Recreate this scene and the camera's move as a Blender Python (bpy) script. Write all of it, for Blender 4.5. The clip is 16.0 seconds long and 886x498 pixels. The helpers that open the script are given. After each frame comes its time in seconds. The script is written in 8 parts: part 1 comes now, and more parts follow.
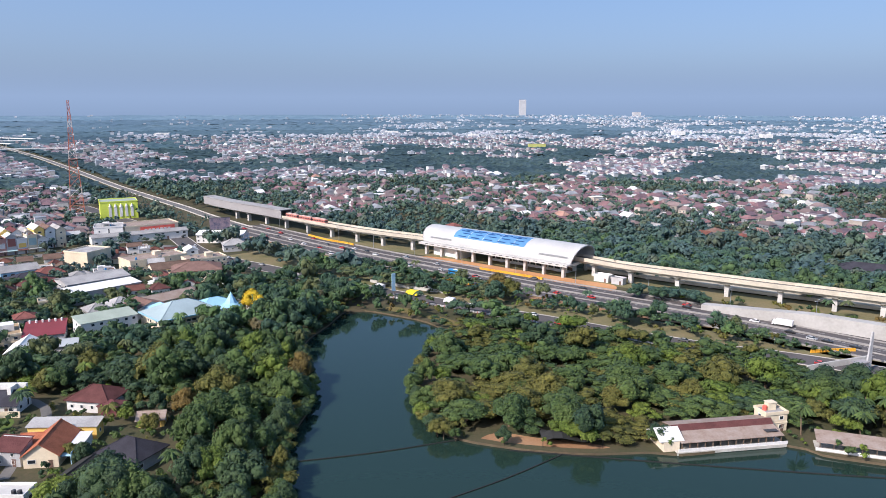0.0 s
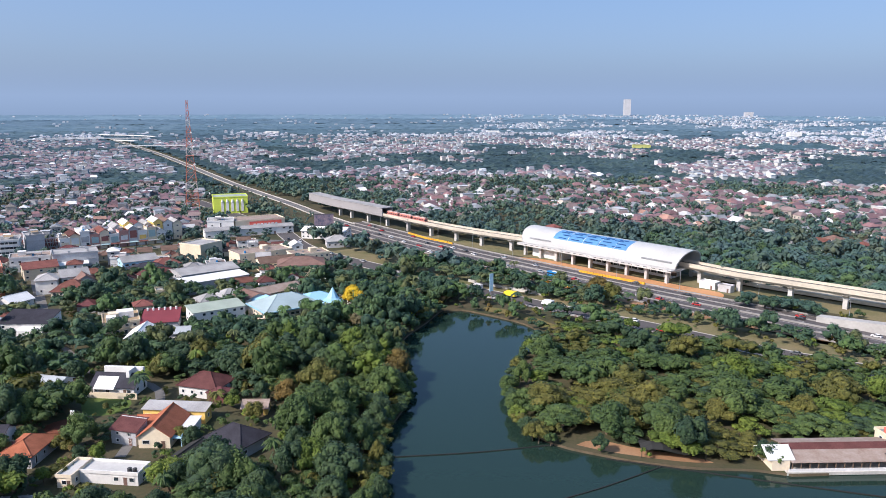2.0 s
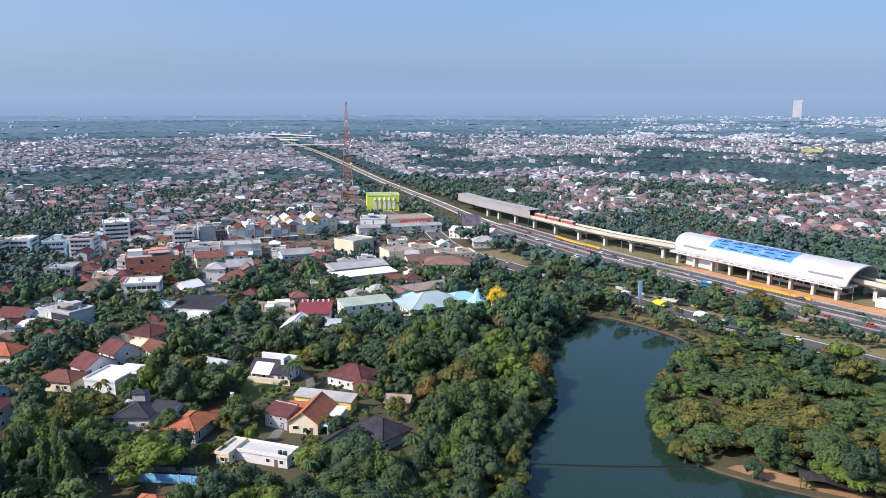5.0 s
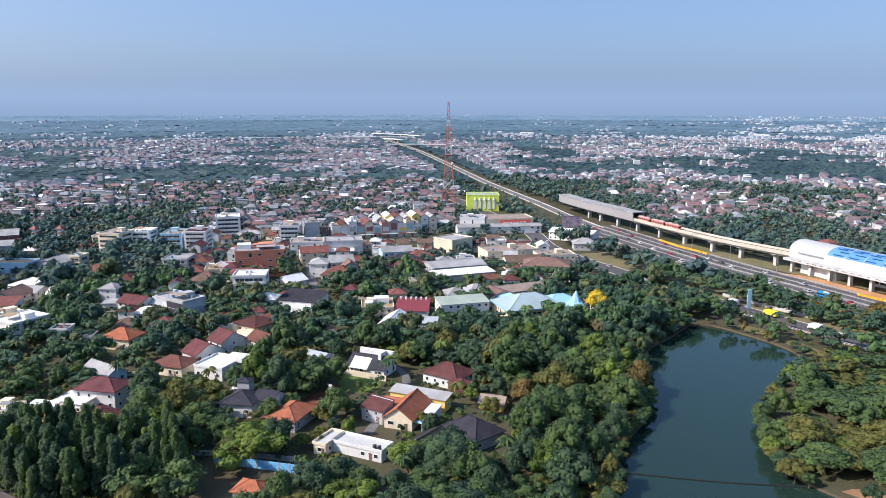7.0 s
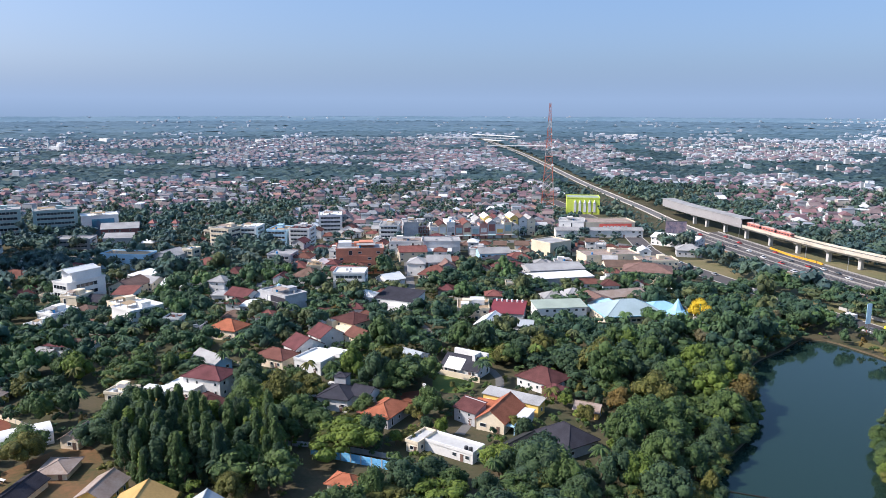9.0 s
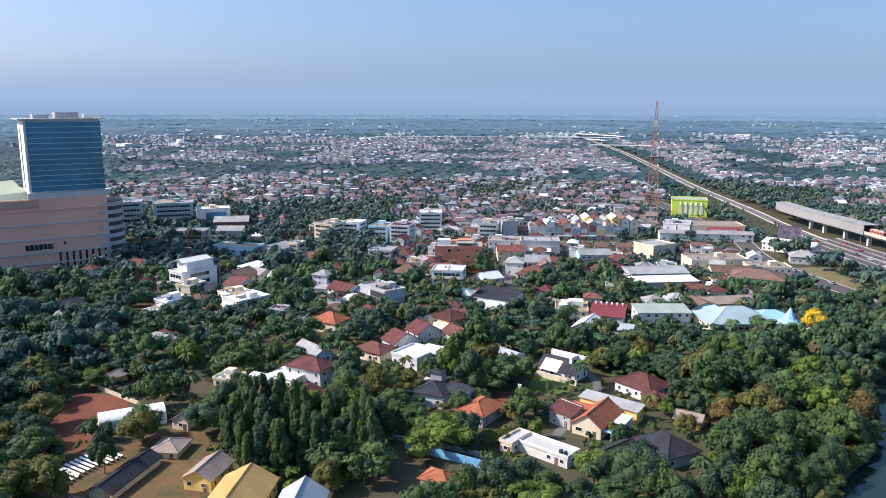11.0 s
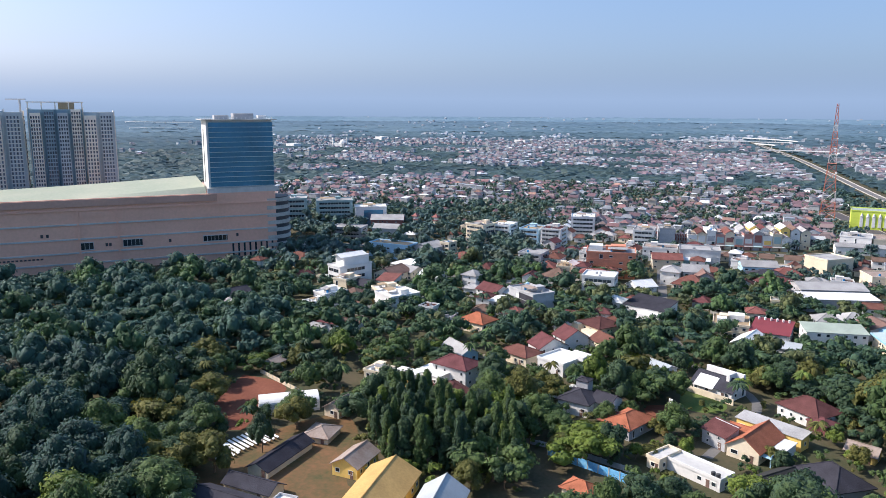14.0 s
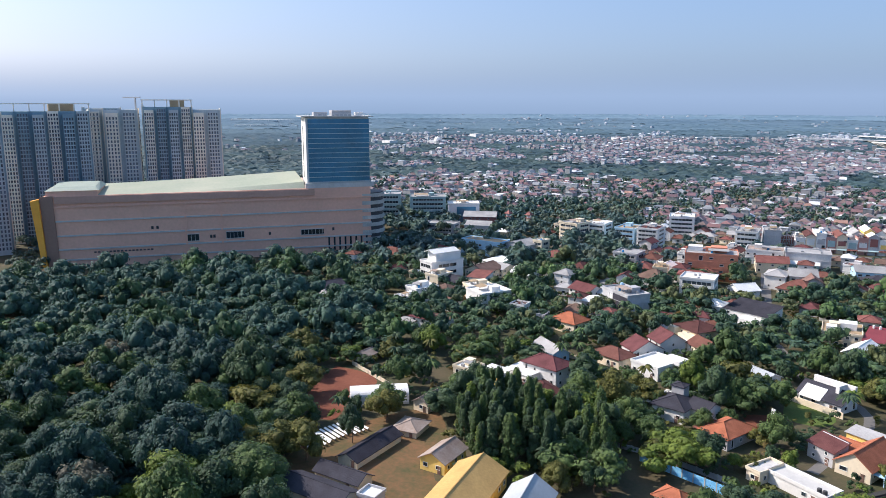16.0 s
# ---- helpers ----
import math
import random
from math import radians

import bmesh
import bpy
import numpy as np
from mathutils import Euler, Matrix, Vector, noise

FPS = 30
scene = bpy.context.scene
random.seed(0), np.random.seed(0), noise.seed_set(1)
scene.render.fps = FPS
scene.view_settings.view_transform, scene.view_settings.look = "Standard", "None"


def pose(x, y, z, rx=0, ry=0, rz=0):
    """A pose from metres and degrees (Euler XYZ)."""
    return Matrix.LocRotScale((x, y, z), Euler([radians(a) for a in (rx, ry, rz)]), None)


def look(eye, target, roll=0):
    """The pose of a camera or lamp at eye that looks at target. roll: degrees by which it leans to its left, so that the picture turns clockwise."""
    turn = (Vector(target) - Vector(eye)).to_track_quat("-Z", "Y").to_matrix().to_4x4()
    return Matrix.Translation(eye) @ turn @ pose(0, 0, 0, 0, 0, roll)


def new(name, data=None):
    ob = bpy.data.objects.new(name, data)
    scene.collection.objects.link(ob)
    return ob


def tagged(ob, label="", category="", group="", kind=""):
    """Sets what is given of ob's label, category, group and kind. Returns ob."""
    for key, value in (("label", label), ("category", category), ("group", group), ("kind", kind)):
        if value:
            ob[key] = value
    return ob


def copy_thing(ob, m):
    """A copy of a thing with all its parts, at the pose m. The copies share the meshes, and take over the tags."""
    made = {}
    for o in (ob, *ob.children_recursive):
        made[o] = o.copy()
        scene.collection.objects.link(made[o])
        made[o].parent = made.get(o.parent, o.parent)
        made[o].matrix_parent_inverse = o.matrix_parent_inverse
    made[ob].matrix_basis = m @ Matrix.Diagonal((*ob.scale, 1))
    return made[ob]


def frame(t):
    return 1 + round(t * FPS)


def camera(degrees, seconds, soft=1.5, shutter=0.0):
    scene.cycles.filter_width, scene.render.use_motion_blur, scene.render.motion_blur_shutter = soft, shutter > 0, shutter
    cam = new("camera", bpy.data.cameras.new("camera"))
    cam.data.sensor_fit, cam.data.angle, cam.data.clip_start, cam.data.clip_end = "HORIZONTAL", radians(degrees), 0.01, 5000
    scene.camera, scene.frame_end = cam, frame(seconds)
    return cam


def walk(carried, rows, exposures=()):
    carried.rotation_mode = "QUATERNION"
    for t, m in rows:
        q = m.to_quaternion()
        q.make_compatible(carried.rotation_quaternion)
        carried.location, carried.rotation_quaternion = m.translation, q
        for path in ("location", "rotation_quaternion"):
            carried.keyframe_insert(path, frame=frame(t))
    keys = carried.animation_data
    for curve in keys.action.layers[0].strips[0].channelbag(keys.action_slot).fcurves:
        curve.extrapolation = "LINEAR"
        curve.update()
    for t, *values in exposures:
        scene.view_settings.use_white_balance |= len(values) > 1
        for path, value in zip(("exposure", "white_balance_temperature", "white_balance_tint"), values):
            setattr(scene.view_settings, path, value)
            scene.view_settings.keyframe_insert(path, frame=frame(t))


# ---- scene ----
cam = camera(61.1, 16.0, soft=0.7)
# seconds, eye x y z, heading, tilt, lean
PATH = [
    (0.0, 1.13, -3.50, 99.95, -2.53, -10.85, -0.03),
    (0.5, 0.95, -3.25, 99.95, -0.63, -10.86, -0.03),
    (1.0, 0.78, -2.98, 99.96, 1.24, -10.83, -0.06),
    (1.5, 0.65, -2.73, 99.98, 3.15, -10.85, 0.00),
    (2.0, 0.60, -2.50, 100.04, 5.06, -10.88, -0.07),
    (2.5, 0.63, -2.27, 100.16, 6.98, -10.84, -0.07),
    (3.0, 0.71, -2.04, 100.30, 8.89, -10.78, -0.07),
    (3.5, 0.77, -1.81, 100.38, 10.80, -10.82, -0.02),
    (4.0, 0.77, -1.59, 100.39, 12.71, -10.84, 0.01),
    (6.5, 0.57, -0.13, 100.24, 22.09, -10.78, -0.11),
    (7.0, 0.55, 0.13, 100.08, 24.10, -10.81, -0.06),
    (7.5, 0.43, 0.38, 100.00, 26.05, -10.86, -0.06),
    (8.0, 0.29, 0.61, 100.04, 27.88, -10.78, -0.06),
    (8.5, 0.27, 0.80, 100.13, 29.71, -10.70, -0.10),
    (9.0, 0.37, 0.93, 100.18, 31.67, -10.74, -0.14),
    (11.5, -0.19, 1.50, 100.02, 41.22, -10.77, -0.17),
    (12.0, -0.35, 1.70, 100.01, 43.15, -10.68, -0.18),
    (12.5, -0.47, 1.88, 99.97, 45.07, -10.70, -0.14),
    (13.0, -0.51, 2.02, 99.92, 47.06, -10.71, -0.12),
    (13.5, -0.53, 2.14, 99.88, 49.04, -10.78, -0.17),
    (14.0, -0.59, 2.25, 99.87, 50.97, -10.71, -0.23),
    (14.5, -0.73, 2.36, 99.83, 52.91, -10.69, -0.22),
    (15.0, -0.95, 2.51, 99.73, 54.74, -10.73, -0.17),
    (15.5, -1.24, 2.71, 99.55, 56.39, -10.87, -0.02),
    (16.0, -1.65, 3.03, 99.35, 58.11, -10.92, -0.07),
]
walk(cam, [(t, pose(x, y, z, 90 + tilt, 0, turn) @ pose(0, 0, 0, 0, 0, -lean)) for t, x, y, z, turn, tilt, lean in PATH], exposures=[(0.0, 0.42, 5680.0, 21.0), (9.0, 0.53, 5600.0, 19.0), (16.0, 0.58, 5740.0, 19.0)])

# ---- light ----
SUN_ELEVATION, SUN_AZIMUTH = 40.0, 230.0
world = bpy.data.worlds.new("world")
scene.world = world
world.use_nodes = True
wn = world.node_tree.nodes
sky = wn.new("ShaderNodeTexSky")
sky.sky_type, sky.sun_disc = "NISHITA", False
sky.sun_elevation, sky.sun_rotation = radians(SUN_ELEVATION), radians(SUN_AZIMUTH)
sky.altitude, sky.air_density, sky.dust_density, sky.ozone_density = 100, 1.0, 2.4, 1.2
# the clear sky, veiled by a layer of smog that glows towards the sun
veil = wn.new("ShaderNodeMix")
veil.data_type = "RGBA"
veil.inputs["Factor"].default_value = 0.56
smog = wn.new("ShaderNodeTexSky")
smog.sky_type, smog.turbidity, smog.ground_albedo = "HOSEK_WILKIE", 9.5, 0.2
_az, _el = radians(SUN_AZIMUTH), radians(SUN_ELEVATION)
TO_SUN = Vector((math.sin(_az) * math.cos(_el), math.cos(_az) * math.cos(_el), math.sin(_el)))
smog.sun_direction = TO_SUN
layer = wn.new("ShaderNodeVectorMath")
layer.operation = "MULTIPLY_ADD"
layer.inputs[1].default_value, layer.inputs[2].default_value = (19.0, 19.0, 19.0), (0.15, 1.55, 3.05)
world.node_tree.links.new(smog.outputs["Color"], layer.inputs[0])
world.node_tree.links.new(layer.outputs["Vector"], veil.inputs["B"])
world.node_tree.links.new(sky.outputs["Color"], veil.inputs["A"])
wn["Background"].inputs["Strength"].default_value = 0.095
world.node_tree.links.new(veil.outputs["Result"], wn["Background"].inputs["Color"])

sun_data = bpy.data.lights.new("sun", "SUN")
sun_data.energy, sun_data.angle, sun_data.color = 4.3, radians(0.6), (1.0, 0.87, 0.66)
sun = new("sun", sun_data)
sun.matrix_world = look((0, 0, 300), Vector((0, 0, 300)) - TO_SUN)

# ---- materials ----
def material(name, color, rough=0.75, metal=0.0, var=0.22, coarse=0.25, fine=2.5, bump=0.15, each=0.0, island=0.0, spec=0.3, second=None, sheen=0.0, through_light=0.0, grain=0.6):
    """Colour with variation at two scales, fine relief, and differences from object to object or island to island."""
    m = bpy.data.materials.new(name)
    m.use_nodes = True
    nt = m.node_tree
    n, l = nt.nodes, nt.links
    b = n["Principled BSDF"]
    b.inputs["Roughness"].default_value, b.inputs["Metallic"].default_value = rough, metal
    b.inputs["Specular IOR Level"].default_value = spec
    # bluish sheen that stands in for haze in front of the surface
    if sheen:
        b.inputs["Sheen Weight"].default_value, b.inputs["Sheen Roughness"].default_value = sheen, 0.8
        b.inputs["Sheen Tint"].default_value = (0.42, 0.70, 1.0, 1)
    geo = n.new("ShaderNodeNewGeometry")
    big, small = n.new("ShaderNodeTexNoise"), n.new("ShaderNodeTexNoise")
    for tex, scale, detail in ((big, coarse, 4), (small, fine, 3)):
        tex.inputs["Scale"].default_value, tex.inputs["Detail"].default_value = scale, detail
        l.new(geo.outputs["Position"], tex.inputs["Vector"])
    add = n.new("ShaderNodeMath")
    add.operation = "MULTIPLY_ADD"
    l.new(small.outputs["Fac"], add.inputs[0])
    add.inputs[1].default_value = grain
    l.new(big.outputs["Fac"], add.inputs[2])
    ramp = n.new("ShaderNodeMapRange")
    ramp.inputs["From Min"].default_value, ramp.inputs["From Max"].default_value = 0.2 + 0.5 * grain, 0.8 + 0.5 * grain
    l.new(add.outputs[0], ramp.inputs["Value"])
    mix = n.new("ShaderNodeMix")
    mix.data_type = "RGBA"
    c = Vector(color)
    dark = c * (1 - var) if second is None else c
    light = c * (1 + var) if second is None else Vector(second)
    mix.inputs["A"].default_value, mix.inputs["B"].default_value = (*dark, 1), (*light, 1)
    l.new(ramp.outputs["Result"], mix.inputs["Factor"])
    out = mix.outputs["Result"]
    for amount, socket in ((each, "each"), (island, "island")):
        if not amount:
            continue
        hsv, rng = n.new("ShaderNodeHueSaturation"), n.new("ShaderNodeMapRange")
        src = n.new("ShaderNodeObjectInfo").outputs["Random"] if socket == "each" else geo.outputs["Random Per Island"]
        rng.inputs["To Min"].default_value, rng.inputs["To Max"].default_value = 1 - amount, 1 + amount
        l.new(src, rng.inputs["Value"])
        l.new(rng.outputs["Result"], hsv.inputs["Value"])
        if socket == "each":
            hue = n.new("ShaderNodeMapRange")
            hue.inputs["To Min"].default_value, hue.inputs["To Max"].default_value = 0.5 + 0.05 * amount, 0.5 - 0.05 * amount
            l.new(src, hue.inputs["Value"])
            l.new(hue.outputs["Result"], hsv.inputs["Hue"])
        l.new(out, hsv.inputs["Color"])
        out = hsv.outputs["Color"]
    l.new(out, b.inputs["Base Color"])
    if bump:
        bm = n.new("ShaderNodeBump")
        bm.inputs["Strength"].default_value, bm.inputs["Distance"].default_value = bump, 0.3
        l.new(small.outputs["Fac"], bm.inputs["Height"])
        l.new(bm.outputs["Normal"], b.inputs["Normal"])
    if through_light:
        tr, ms = n.new("ShaderNodeBsdfTranslucent"), n.new("ShaderNodeMixShader")
        l.new(out, tr.inputs["Color"])
        ms.inputs[0].default_value = through_light
        l.new(b.outputs[0], ms.inputs[1])
        l.new(tr.outputs[0], ms.inputs[2])
        l.new(ms.outputs[0], n["Material Output"].inputs["Surface"])
    return m


def leaves(name, color, second=None, sheen=0.0, coarse=0.12, fine=2.6):
    return material(name, color, rough=0.62, var=0.35, coarse=coarse, fine=fine, bump=1.0, grain=1.5, island=0.30, each=0.15, spec=0.25, second=second, sheen=sheen, through_light=0.22)


# leaf sheen paints in a little blue haze, most on the blue-green forest leaf
LEAF = [
    leaves("leaf_dark_green", (0.026, 0.054, 0.018), (0.062, 0.100, 0.026), sheen=0.08),
    leaves("leaf_green", (0.040, 0.076, 0.016), (0.098, 0.144, 0.028), sheen=0.06),
    leaves("leaf_olive", (0.078, 0.090, 0.018), (0.158, 0.148, 0.028), sheen=0.03),
    leaves("leaf_rust", (0.112, 0.086, 0.020), (0.188, 0.130, 0.030), sheen=0.03),
    leaves("leaf_bright", (0.080, 0.128, 0.016), (0.156, 0.206, 0.028), sheen=0.03),
    leaves("leaf_blue_green", (0.016, 0.043, 0.025), (0.042, 0.084, 0.040), sheen=0.12),
    leaves("leaf_dry", (0.105, 0.098, 0.060), (0.170, 0.150, 0.086), sheen=0.08),
    leaves("leaf_yellow_flower", (0.62, 0.42, 0.02), (0.78, 0.55, 0.03)),
]
# far woods: haze is painted in by bluer greens and sheen
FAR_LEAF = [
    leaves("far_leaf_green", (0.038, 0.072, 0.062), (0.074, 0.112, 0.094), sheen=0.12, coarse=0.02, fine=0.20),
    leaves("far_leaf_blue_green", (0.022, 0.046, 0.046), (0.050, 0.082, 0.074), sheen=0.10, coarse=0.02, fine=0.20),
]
# lighter, bluer copies of the leaves; middle-distance haze put into colour and sheen
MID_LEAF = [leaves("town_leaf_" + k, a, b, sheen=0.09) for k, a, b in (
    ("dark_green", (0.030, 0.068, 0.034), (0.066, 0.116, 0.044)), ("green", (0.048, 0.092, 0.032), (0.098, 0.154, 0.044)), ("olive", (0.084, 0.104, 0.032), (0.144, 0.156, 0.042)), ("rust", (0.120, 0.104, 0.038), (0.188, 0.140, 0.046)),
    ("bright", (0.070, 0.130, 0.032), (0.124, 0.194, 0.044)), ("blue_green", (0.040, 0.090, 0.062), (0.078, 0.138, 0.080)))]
# town trees: paler greens and stronger sheen carry painted haze
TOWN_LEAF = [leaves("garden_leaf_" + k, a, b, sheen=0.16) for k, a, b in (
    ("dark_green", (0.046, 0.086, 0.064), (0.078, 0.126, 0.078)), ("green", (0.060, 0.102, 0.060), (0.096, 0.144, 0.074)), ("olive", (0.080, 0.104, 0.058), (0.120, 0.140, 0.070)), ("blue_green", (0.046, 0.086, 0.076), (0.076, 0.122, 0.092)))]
# woods ever farther off; haze is put into the colour, ever paler and bluer
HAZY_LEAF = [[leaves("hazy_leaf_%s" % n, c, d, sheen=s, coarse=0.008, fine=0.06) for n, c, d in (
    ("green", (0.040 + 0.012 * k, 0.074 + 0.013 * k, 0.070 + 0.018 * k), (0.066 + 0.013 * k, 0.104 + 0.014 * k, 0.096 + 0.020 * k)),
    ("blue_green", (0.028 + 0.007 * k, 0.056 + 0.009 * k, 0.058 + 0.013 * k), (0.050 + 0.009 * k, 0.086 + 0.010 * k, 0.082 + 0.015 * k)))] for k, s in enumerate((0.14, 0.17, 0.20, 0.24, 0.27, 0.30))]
# roofs and walls near the horizon, pale with painted haze
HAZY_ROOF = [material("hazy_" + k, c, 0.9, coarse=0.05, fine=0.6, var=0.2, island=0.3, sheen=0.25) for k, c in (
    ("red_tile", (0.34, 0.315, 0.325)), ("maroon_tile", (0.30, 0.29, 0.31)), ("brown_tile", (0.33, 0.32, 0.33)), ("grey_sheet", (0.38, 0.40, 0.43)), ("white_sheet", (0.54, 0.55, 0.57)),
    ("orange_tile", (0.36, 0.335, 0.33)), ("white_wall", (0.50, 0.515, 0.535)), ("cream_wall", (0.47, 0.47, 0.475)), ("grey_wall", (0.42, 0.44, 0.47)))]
# muted town roof colours; their sheen paints in light haze
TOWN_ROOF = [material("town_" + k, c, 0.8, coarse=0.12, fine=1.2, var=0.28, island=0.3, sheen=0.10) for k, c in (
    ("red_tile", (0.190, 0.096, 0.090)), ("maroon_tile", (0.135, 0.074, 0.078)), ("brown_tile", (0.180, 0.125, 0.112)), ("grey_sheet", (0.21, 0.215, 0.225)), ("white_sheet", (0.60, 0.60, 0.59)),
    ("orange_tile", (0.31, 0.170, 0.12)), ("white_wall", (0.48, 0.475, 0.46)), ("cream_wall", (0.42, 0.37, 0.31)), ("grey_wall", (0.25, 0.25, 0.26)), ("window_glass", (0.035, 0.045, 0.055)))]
# far roofs and walls: greyed colours and sheen imitate haze
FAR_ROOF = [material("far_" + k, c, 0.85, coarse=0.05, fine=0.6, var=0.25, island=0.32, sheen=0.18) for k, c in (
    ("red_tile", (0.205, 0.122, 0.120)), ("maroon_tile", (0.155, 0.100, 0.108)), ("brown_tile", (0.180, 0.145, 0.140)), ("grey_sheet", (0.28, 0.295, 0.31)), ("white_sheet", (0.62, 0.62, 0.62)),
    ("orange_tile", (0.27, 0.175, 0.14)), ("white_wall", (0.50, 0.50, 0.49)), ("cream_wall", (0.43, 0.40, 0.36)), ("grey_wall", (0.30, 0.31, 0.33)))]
far_deck = material("pale_far_concrete", (0.70, 0.69, 0.66), 0.85, coarse=0.03, fine=0.3, var=0.15)
bark = material("bark", (0.16, 0.115, 0.08), 0.9, coarse=0.8, fine=5, bump=0.4)
grass = material("grass", (0.040, 0.052, 0.020), 0.9, coarse=0.05, fine=0.9, second=(0.100, 0.076, 0.046), bump=0.4)
lawn = material("lawn", (0.060, 0.115, 0.020), 0.9, coarse=0.08, fine=1.2, second=(0.120, 0.150, 0.035), bump=0.4)
trodden = material("trodden_grass", (0.062, 0.068, 0.026), 0.95, coarse=0.11, fine=0.7, second=(0.200, 0.100, 0.048), bump=0.4)
mud = material("dark_mud", (0.085, 0.066, 0.042), 0.95, coarse=0.3, fine=1.5, second=(0.150, 0.115, 0.072), bump=0.4)
dry_grass = material("dry_ochre_grass", (0.200, 0.135, 0.050), 0.95, coarse=0.15, fine=1.2, second=(0.105, 0.115, 0.036), bump=0.4)
verge_grass = material("sandy_grass", (0.105, 0.118, 0.048), 0.95, coarse=0.07, fine=0.8, second=(0.235, 0.185, 0.105), bump=0.4)
earth = material("earth", (0.235, 0.125, 0.062), 0.95, coarse=0.07, fine=0.9, second=(0.360, 0.215, 0.115), bump=0.4)
red_earth = material("red_earth", (0.135, 0.044, 0.026), 0.95, coarse=0.09, fine=0.8, second=(0.215, 0.078, 0.044), bump=0.4)
orange_earth = material("orange_earth", (0.42, 0.20, 0.085), 0.95, coarse=0.09, fine=0.8, second=(0.55, 0.30, 0.14), bump=0.4)
ochre = material("ochre_barrier", (0.70, 0.36, 0.030), 0.8, coarse=0.3, fine=2)
asphalt = material("asphalt", (0.072, 0.066, 0.068), 0.9, coarse=0.06, fine=1.5, second=(0.118, 0.108, 0.106), bump=0.1)
old_asphalt = material("old_asphalt", (0.12, 0.118, 0.115), 0.9, coarse=0.08, fine=1.2, second=(0.19, 0.18, 0.17))
road_paint = material("road_paint", (0.46, 0.46, 0.45), 0.7, coarse=0.4, fine=3)
concrete = material("concrete", (0.46, 0.44, 0.40), 0.85, coarse=0.12, fine=1.2, var=0.28)
road_concrete = material("grey_road_concrete", (0.27, 0.26, 0.25), 0.9, coarse=0.15, fine=1.0, var=0.25)
ramp_concrete = material("streaked_ramp_concrete", (0.33, 0.32, 0.30), 0.9, coarse=0.10, fine=0.9, second=(0.46, 0.45, 0.43))
pale_concrete = material("pale_concrete", (0.50, 0.455, 0.37), 0.8, coarse=0.09, fine=0.9, var=0.2)
white_concrete = material("white_concrete", (0.50, 0.49, 0.465), 0.85, coarse=0.15, fine=0.8, var=0.16)
W_WHITE = material("white_wall_paint", (0.71, 0.70, 0.675), 0.75, coarse=0.2, fine=1.2, var=0.12, each=0.06)
W_CREAM = material("cream_wall_paint", (0.72, 0.62, 0.46), 0.8, coarse=0.2, fine=1.2, var=0.14, each=0.08)
W_GREY = material("grey_wall_render", (0.42, 0.42, 0.43), 0.85, coarse=0.2, fine=1.2, var=0.2, each=0.1)
W_YELLOW = material("yellow_wall_paint", (0.80, 0.56, 0.16), 0.8, coarse=0.2, fine=1.2, var=0.12)
W_BLUE = material("light_blue_wall_paint", (0.40, 0.60, 0.74), 0.75, coarse=0.2, fine=1.2, var=0.12)
W_BRICK = material("orange_brick_wall", (0.58, 0.235, 0.145), 0.85, coarse=0.3, fine=2.0, var=0.18)
# yellow-green of a far building, dulled by haze put into the colour
W_OLIVE = material("hazed_yellow_green_wall", (0.46, 0.48, 0.16), 0.8, coarse=0.1, fine=0.6, var=0.12)
W_LIME = material("lime_green_cladding", (0.64, 0.74, 0.10), 0.6, coarse=0.08, fine=0.7, var=0.1)
# white of the far tower blocks, greyed with painted haze
W_HAZE = material("hazed_pale_wall", (0.46, 0.46, 0.47), 0.85, coarse=0.05, fine=0.4, var=0.12)
W_TEAL = material("teal_wall_paint", (0.32, 0.44, 0.45), 0.75, coarse=0.2, fine=1.0, var=0.14)
W_RED = material("red_wall_paint", (0.28, 0.115, 0.10), 0.75, coarse=0.2, fine=1.0, var=0.14)
W_PINK = material("dusty_pink_wall_paint", (0.46, 0.25, 0.22), 0.8, coarse=0.2, fine=1.0, var=0.16)
R_RED = material("red_roof_tile", (0.170, 0.074, 0.060), 0.9, spec=0.12, coarse=0.35, fine=3.0, var=0.3, each=0.18, bump=0.5)
R_ORANGE = material("orange_roof_tile", (0.36, 0.128, 0.070), 0.9, spec=0.12, coarse=0.35, fine=3.0, var=0.3, bump=0.5)
R_MAROON = material("maroon_roof_tile", (0.115, 0.048, 0.046), 0.9, spec=0.12, coarse=0.35, fine=3.0, var=0.3, each=0.2, bump=0.5)
R_BROWN = material("brown_roof_tile", (0.165, 0.108, 0.086), 0.9, spec=0.12, coarse=0.3, fine=3.0, var=0.3, each=0.22, bump=0.5)
R_SLATE = material("slate_roof_tile", (0.044, 0.043, 0.054), 0.9, spec=0.12, coarse=0.3, fine=3.0, var=0.3, each=0.15, bump=0.5)
R_GREY = material("grey_sheet_roof", (0.32, 0.315, 0.31), 0.85, spec=0.1, coarse=0.15, fine=2.0, var=0.28, each=0.15, bump=0.2)
R_WHITE = material("white_sheet_roof", (0.71, 0.71, 0.69), 0.7, spec=0.15, coarse=0.15, fine=1.5, var=0.14, bump=0.15)
R_TAN = material("tan_sheet_roof", (0.34, 0.25, 0.15), 0.7, coarse=0.15, fine=1.5, var=0.2, bump=0.15)
R_OCHRE = material("ochre_sheet_roof", (0.50, 0.315, 0.115), 0.75, spec=0.12, coarse=0.15, fine=1.5, var=0.2, bump=0.15)
R_GREEN = material("pale_green_sheet_roof", (0.34, 0.39, 0.32), 0.6, coarse=0.12, fine=1.5, var=0.18)
R_BLUEGREY = material("blue_grey_sheet_roof", (0.36, 0.39, 0.41), 0.8, coarse=0.12, fine=1.5, var=0.14)
